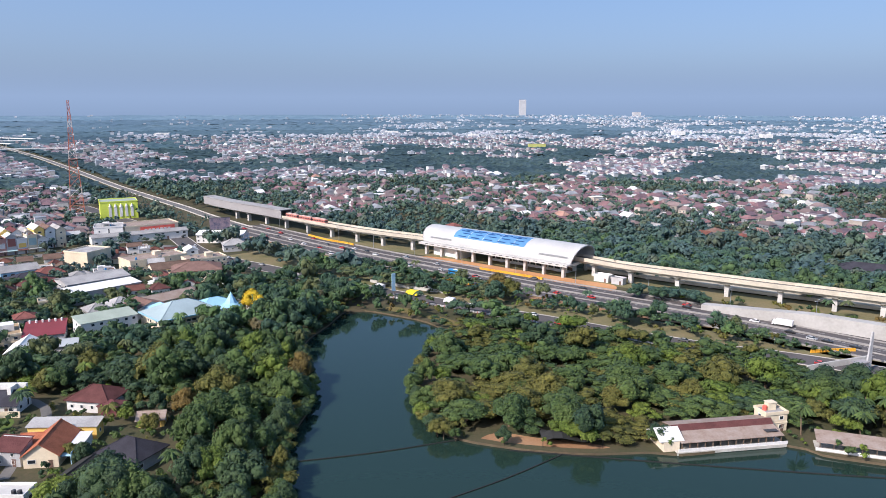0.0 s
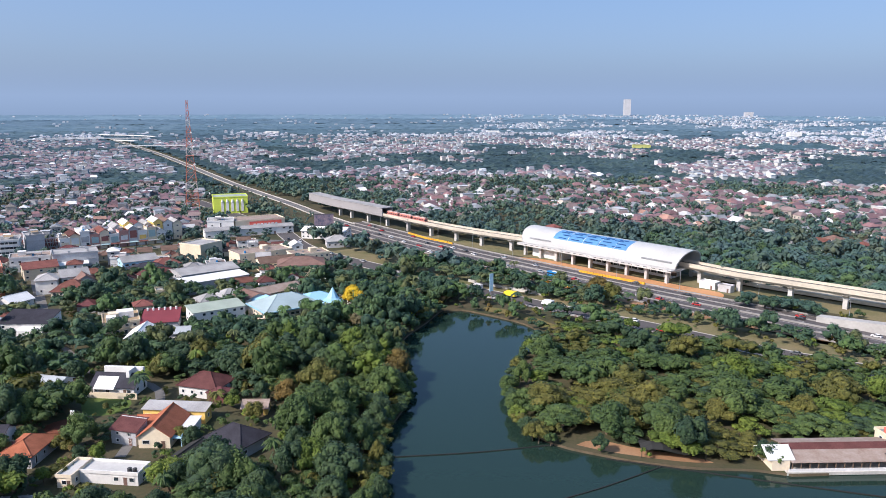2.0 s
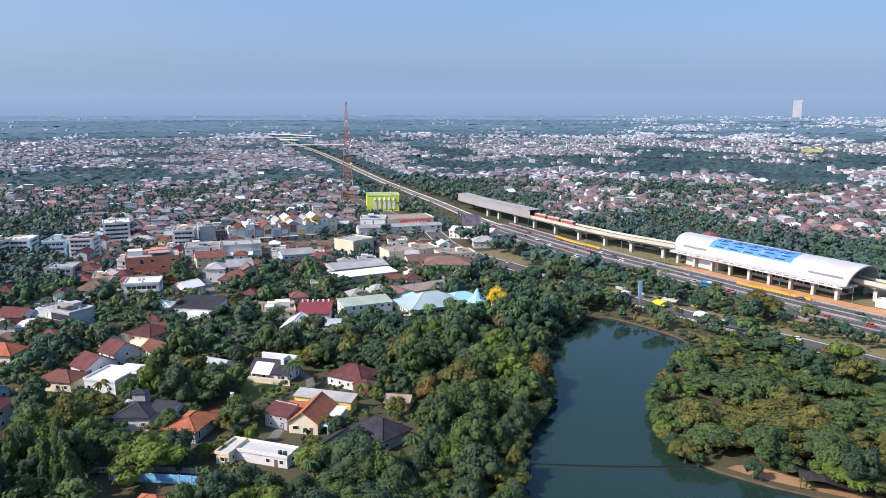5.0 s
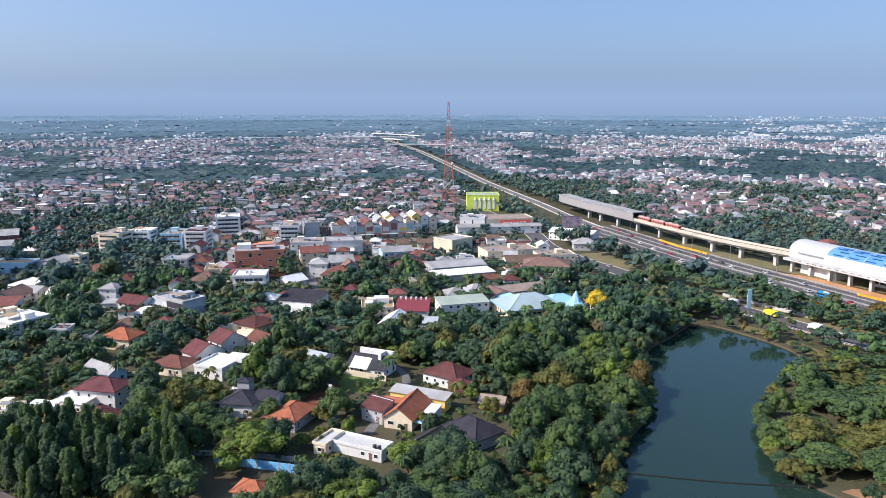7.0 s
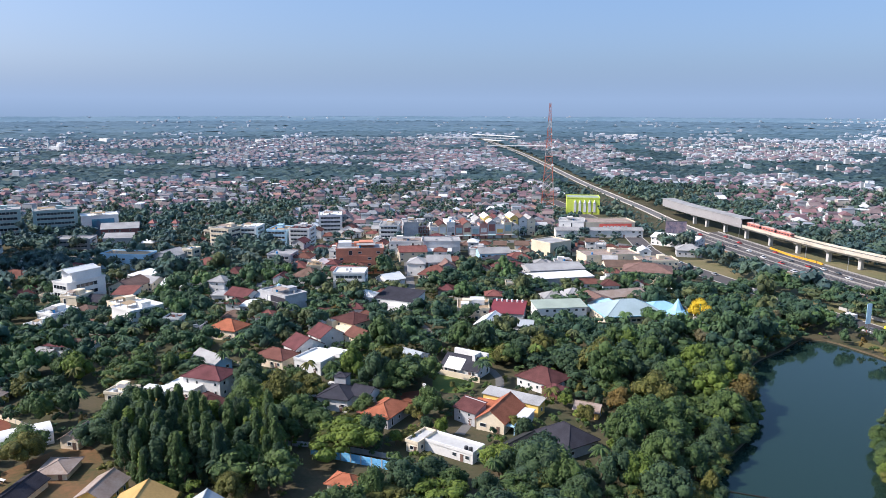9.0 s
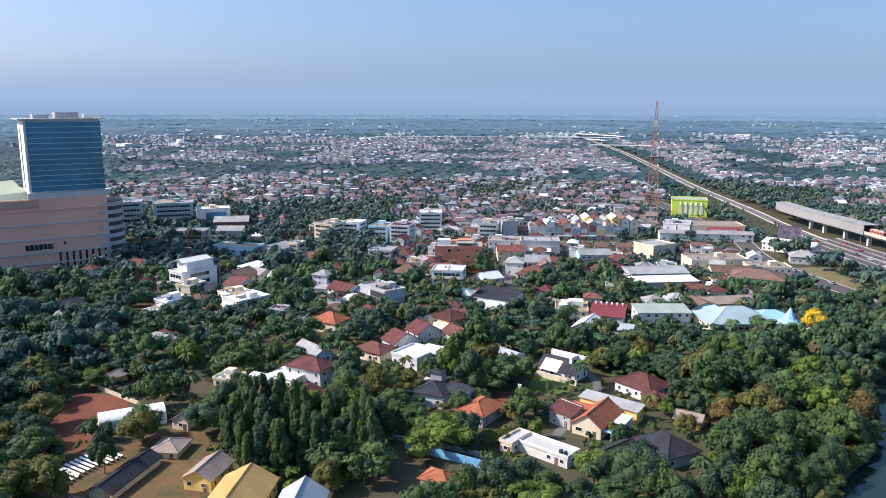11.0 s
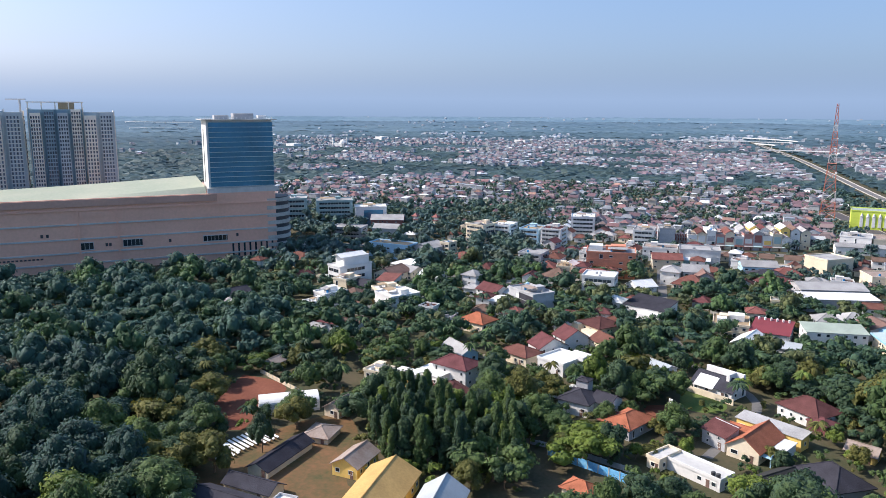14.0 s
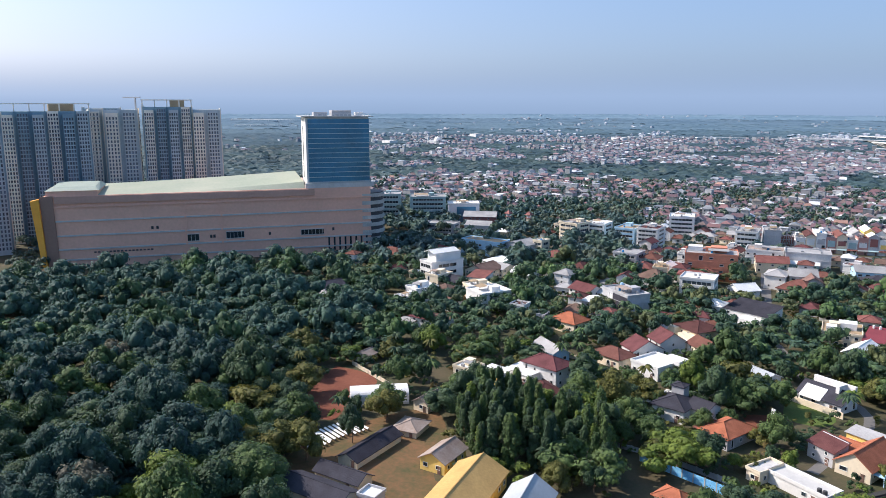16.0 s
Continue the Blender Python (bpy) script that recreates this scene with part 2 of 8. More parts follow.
R_AQUA = material("pale_aqua_sheet_roof", (0.32, 0.40, 0.42), 0.7, spec=0.15, coarse=0.12, fine=1.5, var=0.14)
R_SKY = material("sky_blue_roof", (0.30, 0.52, 0.66), 0.5, coarse=0.15, fine=1.5, var=0.1)
R_CRIMSON = material("crimson_sheet_roof", (0.205, 0.042, 0.048), 0.6, coarse=0.15, fine=2.0, var=0.15)
R_RUST = material("rusty_sheet_roof", (0.24, 0.17, 0.13), 0.8, coarse=0.3, fine=1.5, second=(0.36, 0.30, 0.26))
glass = material("dark_window_glass", (0.025, 0.035, 0.045), 0.12, coarse=0.3, fine=1.0, spec=0.6, bump=0.0, each=0.4)
blue_glass = material("blue_curtain_glass", (0.060, 0.225, 0.390), 0.14, 0.5, coarse=0.05, fine=0.5, spec=0.7, bump=0.0, var=0.25)
blue_panel = material("blue_skylight_panel", (0.11, 0.26, 0.48), 0.3, coarse=0.1, fine=1.0, var=0.2)
steel = material("grey_steel", (0.38, 0.39, 0.40), 0.5, 0.5, coarse=0.5, fine=3)
dark_steel = material("dark_steel", (0.07, 0.07, 0.075), 0.6, 0.3, coarse=0.5, fine=3)
mast_red = material("mast_red_paint", (0.44, 0.15, 0.10), 0.7, coarse=0.5, fine=3)
mast_white = material("mast_white_paint", (0.52, 0.48, 0.45), 0.7, coarse=0.5, fine=3)
mall_wall = material("salmon_mall_wall", (0.76, 0.435, 0.315), 0.8, coarse=0.03, fine=0.6, var=0.12, bump=0.05)
mall_orange = material("orange_mall_fin", (0.90, 0.42, 0.06), 0.7, coarse=0.1, fine=0.6, var=0.1)
mall_bronze = material("bronze_brown_cladding", (0.30, 0.185, 0.14), 0.6, coarse=0.05, fine=0.6, var=0.12, bump=0.03)
mall_bronze_light = material("brown_parapet_paint", (0.54, 0.32, 0.245), 0.8, coarse=0.04, fine=0.6, var=0.12, bump=0.03)
mall_roof = material("pale_green_mall_roof", (0.30, 0.345, 0.265), 0.8, spec=0.1, coarse=0.03, fine=0.5, second=(0.42, 0.425, 0.33))
flat_wall = material("grey_tower_wall", (0.42, 0.48, 0.51), 0.8, coarse=0.06, fine=0.8, var=0.14)
flat_wall_pale = material("pale_tower_wall", (0.74, 0.69, 0.60), 0.8, coarse=0.06, fine=0.8, var=0.12)
train_red = material("train_red_paint", (0.46, 0.17, 0.14), 0.4, coarse=0.4, fine=2)
train_pink = material("train_faded_red_roof", (0.55, 0.40, 0.35), 0.6, coarse=0.3, fine=2)
cover_grey = material("grey_cover_sheet", (0.30, 0.29, 0.29), 0.7, coarse=0.05, fine=0.8, var=0.12)
sign_red = material("red_sign", (0.75, 0.14, 0.10), 0.5, coarse=0.2, fine=2, var=0.12)
screen_dark = material("billboard_print", (0.03, 0.05, 0.10), 0.4, coarse=0.35, fine=1.0, second=(0.30, 0.22, 0.24), bump=0)
rubber = material("tyre_rubber", (0.02, 0.02, 0.02), 0.9)
blue_sheet = material("blue_sheet_fence", (0.06, 0.36, 0.75), 0.6, coarse=0.5, fine=2.5, second=(0.35, 0.65, 0.88))
net_mat = material("dark_net", (0.03, 0.03, 0.028), 0.9)
CAR_PAINT = [material("car_paint_" + k, c, 0.3, 0.1, var=0.05, spec=0.5, bump=0) for k, c in (("white", (0.75, 0.75, 0.75)), ("black", (0.02, 0.02, 0.022)), ("silver", (0.42, 0.43, 0.45)), ("red", (0.45, 0.03, 0.03)), ("grey", (0.12, 0.125, 0.13)))]
truck_yellow = material("truck_yellow", (0.80, 0.62, 0.03), 0.5, var=0.1)
bus_blue = material("bus_blue", (0.03, 0.22, 0.50), 0.4, var=0.1)

station_white = material("station_white_cladding", (0.46, 0.46, 0.45), 0.45, coarse=0.06, fine=0.8, var=0.10, bump=0.03)
water = bpy.data.materials.new("lake_water")
water.use_nodes = True
_n, _l = water.node_tree.nodes, water.node_tree.links
_b = _n["Principled BSDF"]
_b.inputs["Base Color"].default_value = (0.016, 0.034, 0.026, 1)
_b.inputs["Roughness"].default_value, _b.inputs["IOR"].default_value = 0.07, 1.33
_g, _t, _u = _n.new("ShaderNodeNewGeometry"), _n.new("ShaderNodeTexNoise"), _n.new("ShaderNodeBump")
_t.inputs["Scale"].default_value, _t.inputs["Detail"].default_value = 0.9, 3
_u.inputs["Strength"].default_value, _u.inputs["Distance"].default_value = 0.10, 0.12
_l.new(_g.outputs["Position"], _t.inputs["Vector"])
_l.new(_t.outputs["Fac"], _u.inputs["Height"])
_l.new(_u.outputs["Normal"], _b.inputs["Normal"])


# ---- shapes ----
class Shape:
    """Gathers faces for one mesh."""

    def __init__(self):
        self.v, self.f, self.m = [], [], []

    def poly(self, pts, m=0):
        k = len(self.v)
        self.v += [tuple(p) for p in pts]
        self.f.append(tuple(range(k, k + len(pts))))
        self.m.append(m)
        return self

    def solid(self, low, high, m=0):
        """A closed body between two rings of as many points."""
        k, n = len(self.v), len(low)
        self.v += [tuple(p) for p in low] + [tuple(p) for p in high]
        self.f.append(tuple(range(k + n - 1, k - 1, -1)))
        self.f.append(tuple(range(k + n, k + 2 * n)))
        for i in range(n):
            j = (i + 1) % n
            self.f.append((k + i, k + j, k + n + j, k + n + i))
        self.m += [m] * (n + 2)
        return self

    def box(self, cx, cy, z0, sx, sy, sz, m=0, rot=0.0):
        c, s = math.cos(radians(rot)), math.sin(radians(rot))
        ring = [(cx + c * x - s * y, cy + s * x + c * y) for x, y in ((-sx / 2, -sy / 2), (sx / 2, -sy / 2), (sx / 2, sy / 2), (-sx / 2, sy / 2))]
        return self.solid([(x, y, z0) for x, y in ring], [(x, y, z0 + sz) for x, y in ring], m)

    def prism(self, ring, z0, z1, m=0):
        return self.solid([(x, y, z0) for x, y in ring], [(x, y, z1) for x, y in ring], m)

    def tube(self, a, b, r0, r1=None, n=6, m=0):
        a, b = Vector(a), Vector(b)
        r1 = r0 if r1 is None else r1
        q = (b - a).to_track_quat("Z", "Y")
        ring = [Vector((math.cos(2 * math.pi * i / n), math.sin(2 * math.pi * i / n), 0)) for i in range(n)]
        return self.solid([a + q @ (p * r0) for p in ring], [b + q @ (p * r1) for p in ring], m)

    def mesh(self, name, mats):
        me = bpy.data.meshes.new(name)
        me.from_pydata(self.v, [], self.f)
        for mt in mats if isinstance(mats, (list, tuple)) else [mats]:
            me.materials.append(mt)
        if any(self.m):
            me.polygons.foreach_set("material_index", self.m)
        me.update()
        return me


def part(name, shape, mats, parent=None, label="", at=None, kind=""):
    """One mesh object, as a part of a thing or as a thing of its own. shape: a Shape, or mesh data to share."""
    data = shape if isinstance(shape, bpy.types.Mesh) else shape.mesh(name, mats)
    ob = new(name, data)
    if parent is not None:
        ob.parent = parent
    if at is not None:
        ob.matrix_basis = at
    return tagged(ob, label=label, kind=kind)


def thing(name, x, y, z, rot, label, category, group=""):
    e = new(name)
    e.empty_display_size = 1
    e.matrix_basis = pose(x, y, z, 0, 0, rot)
    return tagged(e, label, category, group)


def bulk(name, mats, verts, faces, idx, label, category, smooth=False):
    """A big mesh from arrays of equal-sided faces, as one object of stuff."""
    me = bpy.data.meshes.new(name)
    groups = [(np.concatenate(f), np.concatenate(i), sm) for f, i, sm in zip(faces, idx, smooth if isinstance(smooth, tuple) else [smooth] * len(faces)) if len(f)]
    v = np.concatenate(verts)
    loops = np.concatenate([f.ravel() for f, _, _ in groups])
    sizes = np.concatenate([np.full(len(f), f.shape[1]) for f, _, _ in groups])
    mi = np.concatenate([i for _, i, _ in groups])
    me.vertices.add(len(v))
    me.vertices.foreach_set("co", v.astype(np.float32).ravel())
    me.loops.add(len(loops))
    me.loops.foreach_set("vertex_index", loops.astype(np.int32))
    me.polygons.add(len(sizes))
    me.polygons.foreach_set("loop_start", np.concatenate([[0], np.cumsum(sizes)[:-1]]).astype(np.int32))
    me.polygons.foreach_set("loop_total", sizes.astype(np.int32))
    me.polygons.foreach_set("material_index", mi.astype(np.int32))
    me.polygons.foreach_set("use_smooth", np.concatenate([np.full(len(f), sm) for f, _, sm in groups]))
    for mt in mats:
        me.materials.append(mt)
    me.update(calc_edges=True)
    return tagged(new(name, me), label, category, kind="stuff")


def curve(points, step=6.0):
    """Points at even steps on a smooth line through the given ones."""
    p = [Vector(q) for q in points]
    p = [2 * p[0] - p[1]] + p + [2 * p[-1] - p[-2]]
    out = []
    for i in range(1, len(p) - 2):
        n = max(1, int((p[i + 1] - p[i]).length / step))
        for k in range(n):
            t = k / n
            out.append(0.5 * (2 * p[i] + (p[i + 1] - p[i - 1]) * t + (2 * p[i - 1] - 5 * p[i] + 4 * p[i + 1] - p[i + 2]) * t * t + (3 * p[i] - p[i - 1] - 3 * p[i + 1] + p[i + 2]) * t ** 3))
    out.append(p[-2])
    return out


def sides(line):
    """Unit normals to the left of a line's points."""
    out = []
    for i in range(len(line)):
        d = line[min(i + 1, len(line) - 1)] - line[max(i - 1, 0)]
        out.append(Vector((-d.y, d.x)).normalized())
    return out


def strip(line, a, b, z0, z1=None, shape=None, m=0):
    """A band between the offsets a and b of a line; with z1 a body from z0 to z1."""
    s = shape or Shape()
    nm = sides(line)
    if z1 is not None:
        k = len(s.v)
        for p, n in zip(line, nm):
            lo, hi = p + n * min(a, b), p + n * max(a, b)
            s.v += [(*lo, z0), (*hi, z0), (*hi, z1), (*lo, z1)]
        flip = (line[1] - line[0]).cross(nm[0]) < 0
        faces = [tuple(k + i * 4 + q for q in (j, (j + 1) % 4, (j + 1) % 4 + 4, j + 4)) for i in range(len(line) - 1) for j in range(4)]
        e = k + (len(line) - 1) * 4
        faces += [(k + 3, k + 2, k + 1, k), (e, e + 1, e + 2, e + 3)]
        s.f += [tuple(reversed(f)) for f in faces] if flip else faces
        s.m += [m] * len(faces)
        return s
    for i in range(len(line) - 1):
        p, q = line[i] + nm[i] * a, line[i] + nm[i] * b
        r, t = line[i + 1] + nm[i + 1] * b, line[i + 1] + nm[i + 1] * a
        ring = [p, t, r, q]
        if (t - p).cross(q - p) < 0:
            ring.reverse()
        s.poly([(*w, z0) for w in ring], m)
    return s


def inside(x, y, ring):
    """Which of the points lie in a ring."""
    x, y = np.asarray(x), np.asarray(y)
    hit = np.zeros(x.shape, bool)
    for (x0, y0), (x1, y1) in zip(ring, ring[1:] + ring[:1]):
        if y0 != y1:
            hit ^= ((y0 > y) != (y1 > y)) & (x < (x1 - x0) * (y - y0) / (y1 - y0) + x0)
    return hit


def off_line(x, y, line):
    """Distance of points from a line."""
    x, y = np.asarray(x), np.asarray(y)
    best = np.full(x.shape, 1e9)
    for a, b in zip(line, line[1:]):
        dx, dy = b.x - a.x, b.y - a.y
        t = np.clip(((x - a.x) * dx + (y - a.y) * dy) / (dx * dx + dy * dy + 1e-9), 0, 1)
        best = np.minimum(best, np.hypot(x - a.x - t * dx, y - a.y - t * dy))
    return best


FOOT = []  # footprints: x, y, width, depth, rot


def free_of_houses(x, y, margin):
    ok = np.ones(np.shape(x), bool)
    for fx, fy, w, d, r in FOOT:
        c, s = math.cos(radians(r)), math.sin(radians(r))
        u, v = (x - fx) * c + (y - fy) * s, -(x - fx) * s + (y - fy) * c
        ok &= (np.abs(u) > w / 2 + margin) | (np.abs(v) > d / 2 + margin)
    return ok


# ---- the ground, the lake and the roads ----
LAKE = [(-24, 120), (-30, 175), (-36, 209), (-33, 244), (-41, 281), (-44, 308), (-37, 334), (-31, 357), (-22, 358), (-11, 352), (9, 336), (16, 318), (9, 292), (5, 271), (4, 239), (12, 214),
        (30, 204), (51, 199), (71, 199), (80, 197), (113, 202), (121, 195), (137, 188), (190, 166), (250, 120), (190, 60), (60, 50)]
LAKE = [(p.x, p.y) for p in curve([*LAKE, LAKE[0]], 5.0)[:-1]]


def build_ground():
    from mathutils.geometry import tessellate_polygon
    rim = [(4800 * math.cos(2 * math.pi * i / 64), 4800 * math.sin(2 * math.pi * i / 64)) for i in range(64)]
    rings = [[Vector((x, y, 0)) for x, y in rim], [Vector((x, y, 0)) for x, y in LAKE]]
    flat = rings[0] + rings[1]
    s = Shape()
    s.v = [tuple(v) for v in flat]
    for tri in tessellate_polygon(rings):
        a, b, c = (flat[i] for i in tri)
        s.f.append(tuple(tri) if (b - a).cross(c - a).z > 0 else tuple(reversed(tri)))
        s.m.append(0)
    tagged(part("ground", s, grass), "dry grass and bare soil reaching to the horizon", "ground", kind="structure")
    s = Shape()
    n = len(LAKE)
    for i in range(n):
        (x0, y0), (x1, y1) = LAKE[i], LAKE[(i + 1) % n]
        s.poly([(x0, y0, 0), (x1, y1, 0), (x1, y1, -1.6), (x0, y0, -1.6)])
    tagged(part("lake_bank", s, mud), "low dark muddy earth bank around the lake", "bank", kind="structure")
    s = Shape()
    s.poly([(x, y, -0.75) for x, y in LAKE])
    tagged(part("water", s, water), "calm dark green lake water reflecting the trees", "water", kind="structure")


build_ground()

TOLL = curve([(420, 70), (300, 185), (199, 287), (158, 329), (115, 366), (70, 404), (20, 452), (-31, 500), (-86, 560), (-140, 622)], 12)
FARWAY = curve([(-134, 616), (-180, 680), (-222, 744), (-300, 855), (-376, 966), (-570, 1266), (-744, 1528), (-1010, 1905), (-1160, 2120)], 20)
SIDE = curve([(330, 130), (230, 222), (165, 272), (128, 292), (94, 315), (64, 338), (36, 357), (5, 380), (-22, 401), (-54, 428), (-90, 460), (-122, 488), (-150, 522), (-185, 585), (-232, 640), (-330, 760)], 8)
STREET = curve([(-150, 522), (-185, 535), (-237, 512), (-300, 468), (-342, 436), (-385, 385), (-430, 330), (-480, 280), (-560, 230)], 8)
ALLEY = curve([(-196, 296), (-217, 322), (-240, 354), (-268, 393), (-300, 440)], 8)
LANE = curve([(-110, 190), (-122, 240), (-160, 258), (-190, 285), (-240, 280), (-300, 250), (-350, 250)], 8)
ROADS = [(TOLL, 21), (FARWAY, 7), (SIDE, 8), (STREET, 8), (ALLEY, 4), (LANE, 1.6)]


def build_roads():
    s = strip(TOLL, -17.5, 17.5, 0.06)
    road = tagged(part("toll_road", s, asphalt), "wide dark asphalt toll road with several lanes", "road", kind="structure")
    tagged(part("highway", strip(FARWAY, -5, 5, 0.05), old_asphalt), "straight grey highway running to the horizon", "road", kind="structure")
    for off in (-5.2, 5.2):
        tagged(part("road_barrier", strip(FARWAY, off - 0.3, off + 0.3, 0.0, 0.8), concrete), "pale concrete edge barrier of the highway", "barrier", kind="structure")
    paint = Shape()
    for off in (-16.6, -1.9, 1.9, 16.6):
        strip(TOLL[:60], off - 0.12, off + 0.12, 0.075, shape=paint)
    near = curve([(p.x, p.y) for p in TOLL[8:62:6]], 3.0)
    nm = sides(near)
    for off in (-12.8, -5.4, 5.4, 12.8):
        for i in range(0, len(near) - 2, 4):
            a, b = near[i] + nm[i] * off, near[i + 1] + nm[i + 1] * off
            w = nm[i] * 0.11
            ring = [a - w, b - w, b + w, a + w]
            if (b - a).cross(w) < 0:
                ring.reverse()
            paint.poly([(*q, 0.075) for q in ring])
    tagged(part("lane_marking", paint, road_paint), "white lane lines painted on the toll road", "lane marking", kind="stuff")
    for off, w, h, nm_ in ((0, 0.6, 0.9, "median"), (9.0, 0.3, 0.6, "inner"), (-9.0, 0.3, 0.6, "inner"), (18.2, 0.35, 0.8, "edge"), (-18.2, 0.35, 0.8, "edge")):
        tagged(part("road_barrier", strip(TOLL[:70], off - w / 2, off + w / 2, 0.0, h), road_concrete), "low grey concrete barrier along the toll road", "barrier", kind="structure")
    tagged(part("grass_strip", strip(SIDE[:70], -30, -7.0, 0.03), verge_grass), "patchy green and sandy grass between the two roads", "verge", kind="structure")
    tagged(part("side_road", strip(SIDE, -6.5, 6.5, 0.05), asphalt), "dark asphalt road beside the lake", "road", kind="structure")
    tagged(part("kerb", strip(SIDE, 6.5, 7.0, 0.0, 0.2), concrete), "concrete kerb of the road beside the lake", "kerb", kind="structure")
    tagged(part("kerb", strip(SIDE, -7.0, -6.5, 0.0, 0.2), concrete), "concrete kerb of the road beside the lake", "kerb", kind="structure")
    tagged(part("street", strip(STREET, -6, 6, 0.04), old_asphalt), "grey asphalt street in front of the shop rows", "road", kind="structure")
    tagged(part("alley", strip(ALLEY, -2.5, 2.5, 0.035), old_asphalt), "narrow grey lane between the houses", "road", kind="structure")
    tagged(part("lane", strip(LANE, -1.6, 1.6, 0.03), old_asphalt), "narrow worn lane among gardens", "road", kind="structure")
    tagged(part("verge", strip(TOLL[18:62], 19, 24, 0.03), earth), "bare brown verge beside the toll road", "verge", kind="structure")


build_roads()


def patch(name, ring, mat, label, z=0.02):
    s = Shape()
    pts = [(p.x, p.y) for p in curve([*ring, ring[0]], 3.0)[:-1]]
    area = sum(x0 * y1 - x1 * y0 for (x0, y0), (x1, y1) in zip(pts, pts[1:] + pts[:1]))
    if area < 0:
        pts.reverse()
    s.poly([(x, y, z) for x, y in pts])
    tagged(part(name, s, mat), label, "ground", kind="structure")
    YARDS.append(pts)


YARDS = []
patch("red_soil_yard", [(-258, 114), (-246, 120), (-234, 119.5), (-227, 108), (-220, 101), (-212, 92), (-223, 88), (-243, 98)], red_earth, "open yard of bare red soil")
patch("school_yard", [(-186, 62), (-200, 78), (-206, 111), (-200, 124), (-176, 114), (-158, 100), (-128, 128), (-112, 124), (-120, 95), (-150, 60)], trodden, "trodden brown and green yard between long sheds")
patch("green_lawn", [(-146, 231), (-141, 233), (-128, 231), (-126, 221), (-136, 217)], lawn, "small bright green lawn by a wall")
patch("field", [(-108, 412), (-88, 447), (-78, 428), (-98, 395)], lawn, "open grassy field beside the road")
patch("bare_garden", [(-145, 207), (-141, 214), (-130, 212), (-128, 204), (-135, 199)], red_earth, "bare reddish soil in a garden")
patch("rubble_yard", [(-146, 168), (-142, 176), (-132, 177), (-127, 169), (-135, 165)], earth, "bare reddish soil with building rubble")
patch("station_forecourt", [(8, 492), (24, 486), (62, 452), (98, 420), (116, 404), (108, 391), (84, 409), (50, 441), (6, 482)], orange_earth, "bare orange soil in front of the station", 0.045)
patch("shore_soil", [(22, 210), (32, 206), (50, 202), (60, 202), (54, 205.5), (40, 209.5), (28, 214)], earth, "bare orange soil along the lake shore")
patch("shore_soil", [(-12, 358), (0, 350), (10, 341), (18, 329), (24, 333), (12, 349), (0, 360), (-10, 364)], dry_grass, "dry orange grass strip along the lake shore")

# ---- houses ----
WIN = {}


def window_mesh(w, h):
    key = (round(w, 1), round(h, 1))
    if key not in WIN:
        s = Shape()
        t = 0.12
        def ring(i, y):
            return [(-w / 2 + i, y, i), (w / 2 - i, y, i), (w / 2 - i, y, h - i), (-w / 2 + i, y, h - i)]
        s.v = ring(0, 0.1) + ring(0, -0.08) + ring(t, -0.08) + ring(t, 0.0)
        for k in range(0, 12, 4):
            for i in range(4):
                j = (i + 1) % 4
                s.f.append((k + i, k + j, k + 4 + j, k + 4 + i))
                s.m.append(0)
        s.f.append((12, 13, 14, 15))
        s.m.append(1)
        WIN[key] = s.mesh("window", [W_WHITE, glass])
    return WIN[key]


def faces_view(x, y, rot, nx, ny):
    c, s = math.cos(radians(rot)), math.sin(radians(rot))
    gx, gy = c * nx - s * ny, s * nx + c * ny
    return gx * -x + gy * -y > 0


def add_windows(e, x, y, rot, w, d, h, storeys, pitch=3.2, ww=1.5, wh=1.3, z0=0.0):
    """Windows on the walls that can be seen, storey by storey."""
    sh = (h - z0) / storeys
    for nx, ny, length, turn in ((0, -1, w, 0), (1, 0, d, 90), (0, 1, w, 180), (-1, 0, d, -90)):
        if not faces_view(x, y, rot, nx, ny) or length < 3:
            continue
        n = max(1, int((length - 1) / pitch))
        draw = random.Random(int(abs(x * 13 + y * 7 + turn)))
        wide = draw.choice((1.1, 1.5, 1.5, 2.2))
        for k in range(storeys):
            for i in range(n):
                if n > 1 and draw.random() < 0.3:
                    continue
                u = (i + 0.5) / n * length - length / 2 + draw.uniform(-0.3, 0.3)
                half = d / 2 if nx == 0 else w / 2
                tall = draw.random() < 0.15
                m = pose(nx * half, ny * half, 0, 0, 0, turn) @ pose(u, -0.04, z0 + k * sh + sh * (0.12 if tall else 0.34))
                part("window", window_mesh(wide, sh * 0.72 if tall else min(wh, sh * 0.5)), None, e, at=m)


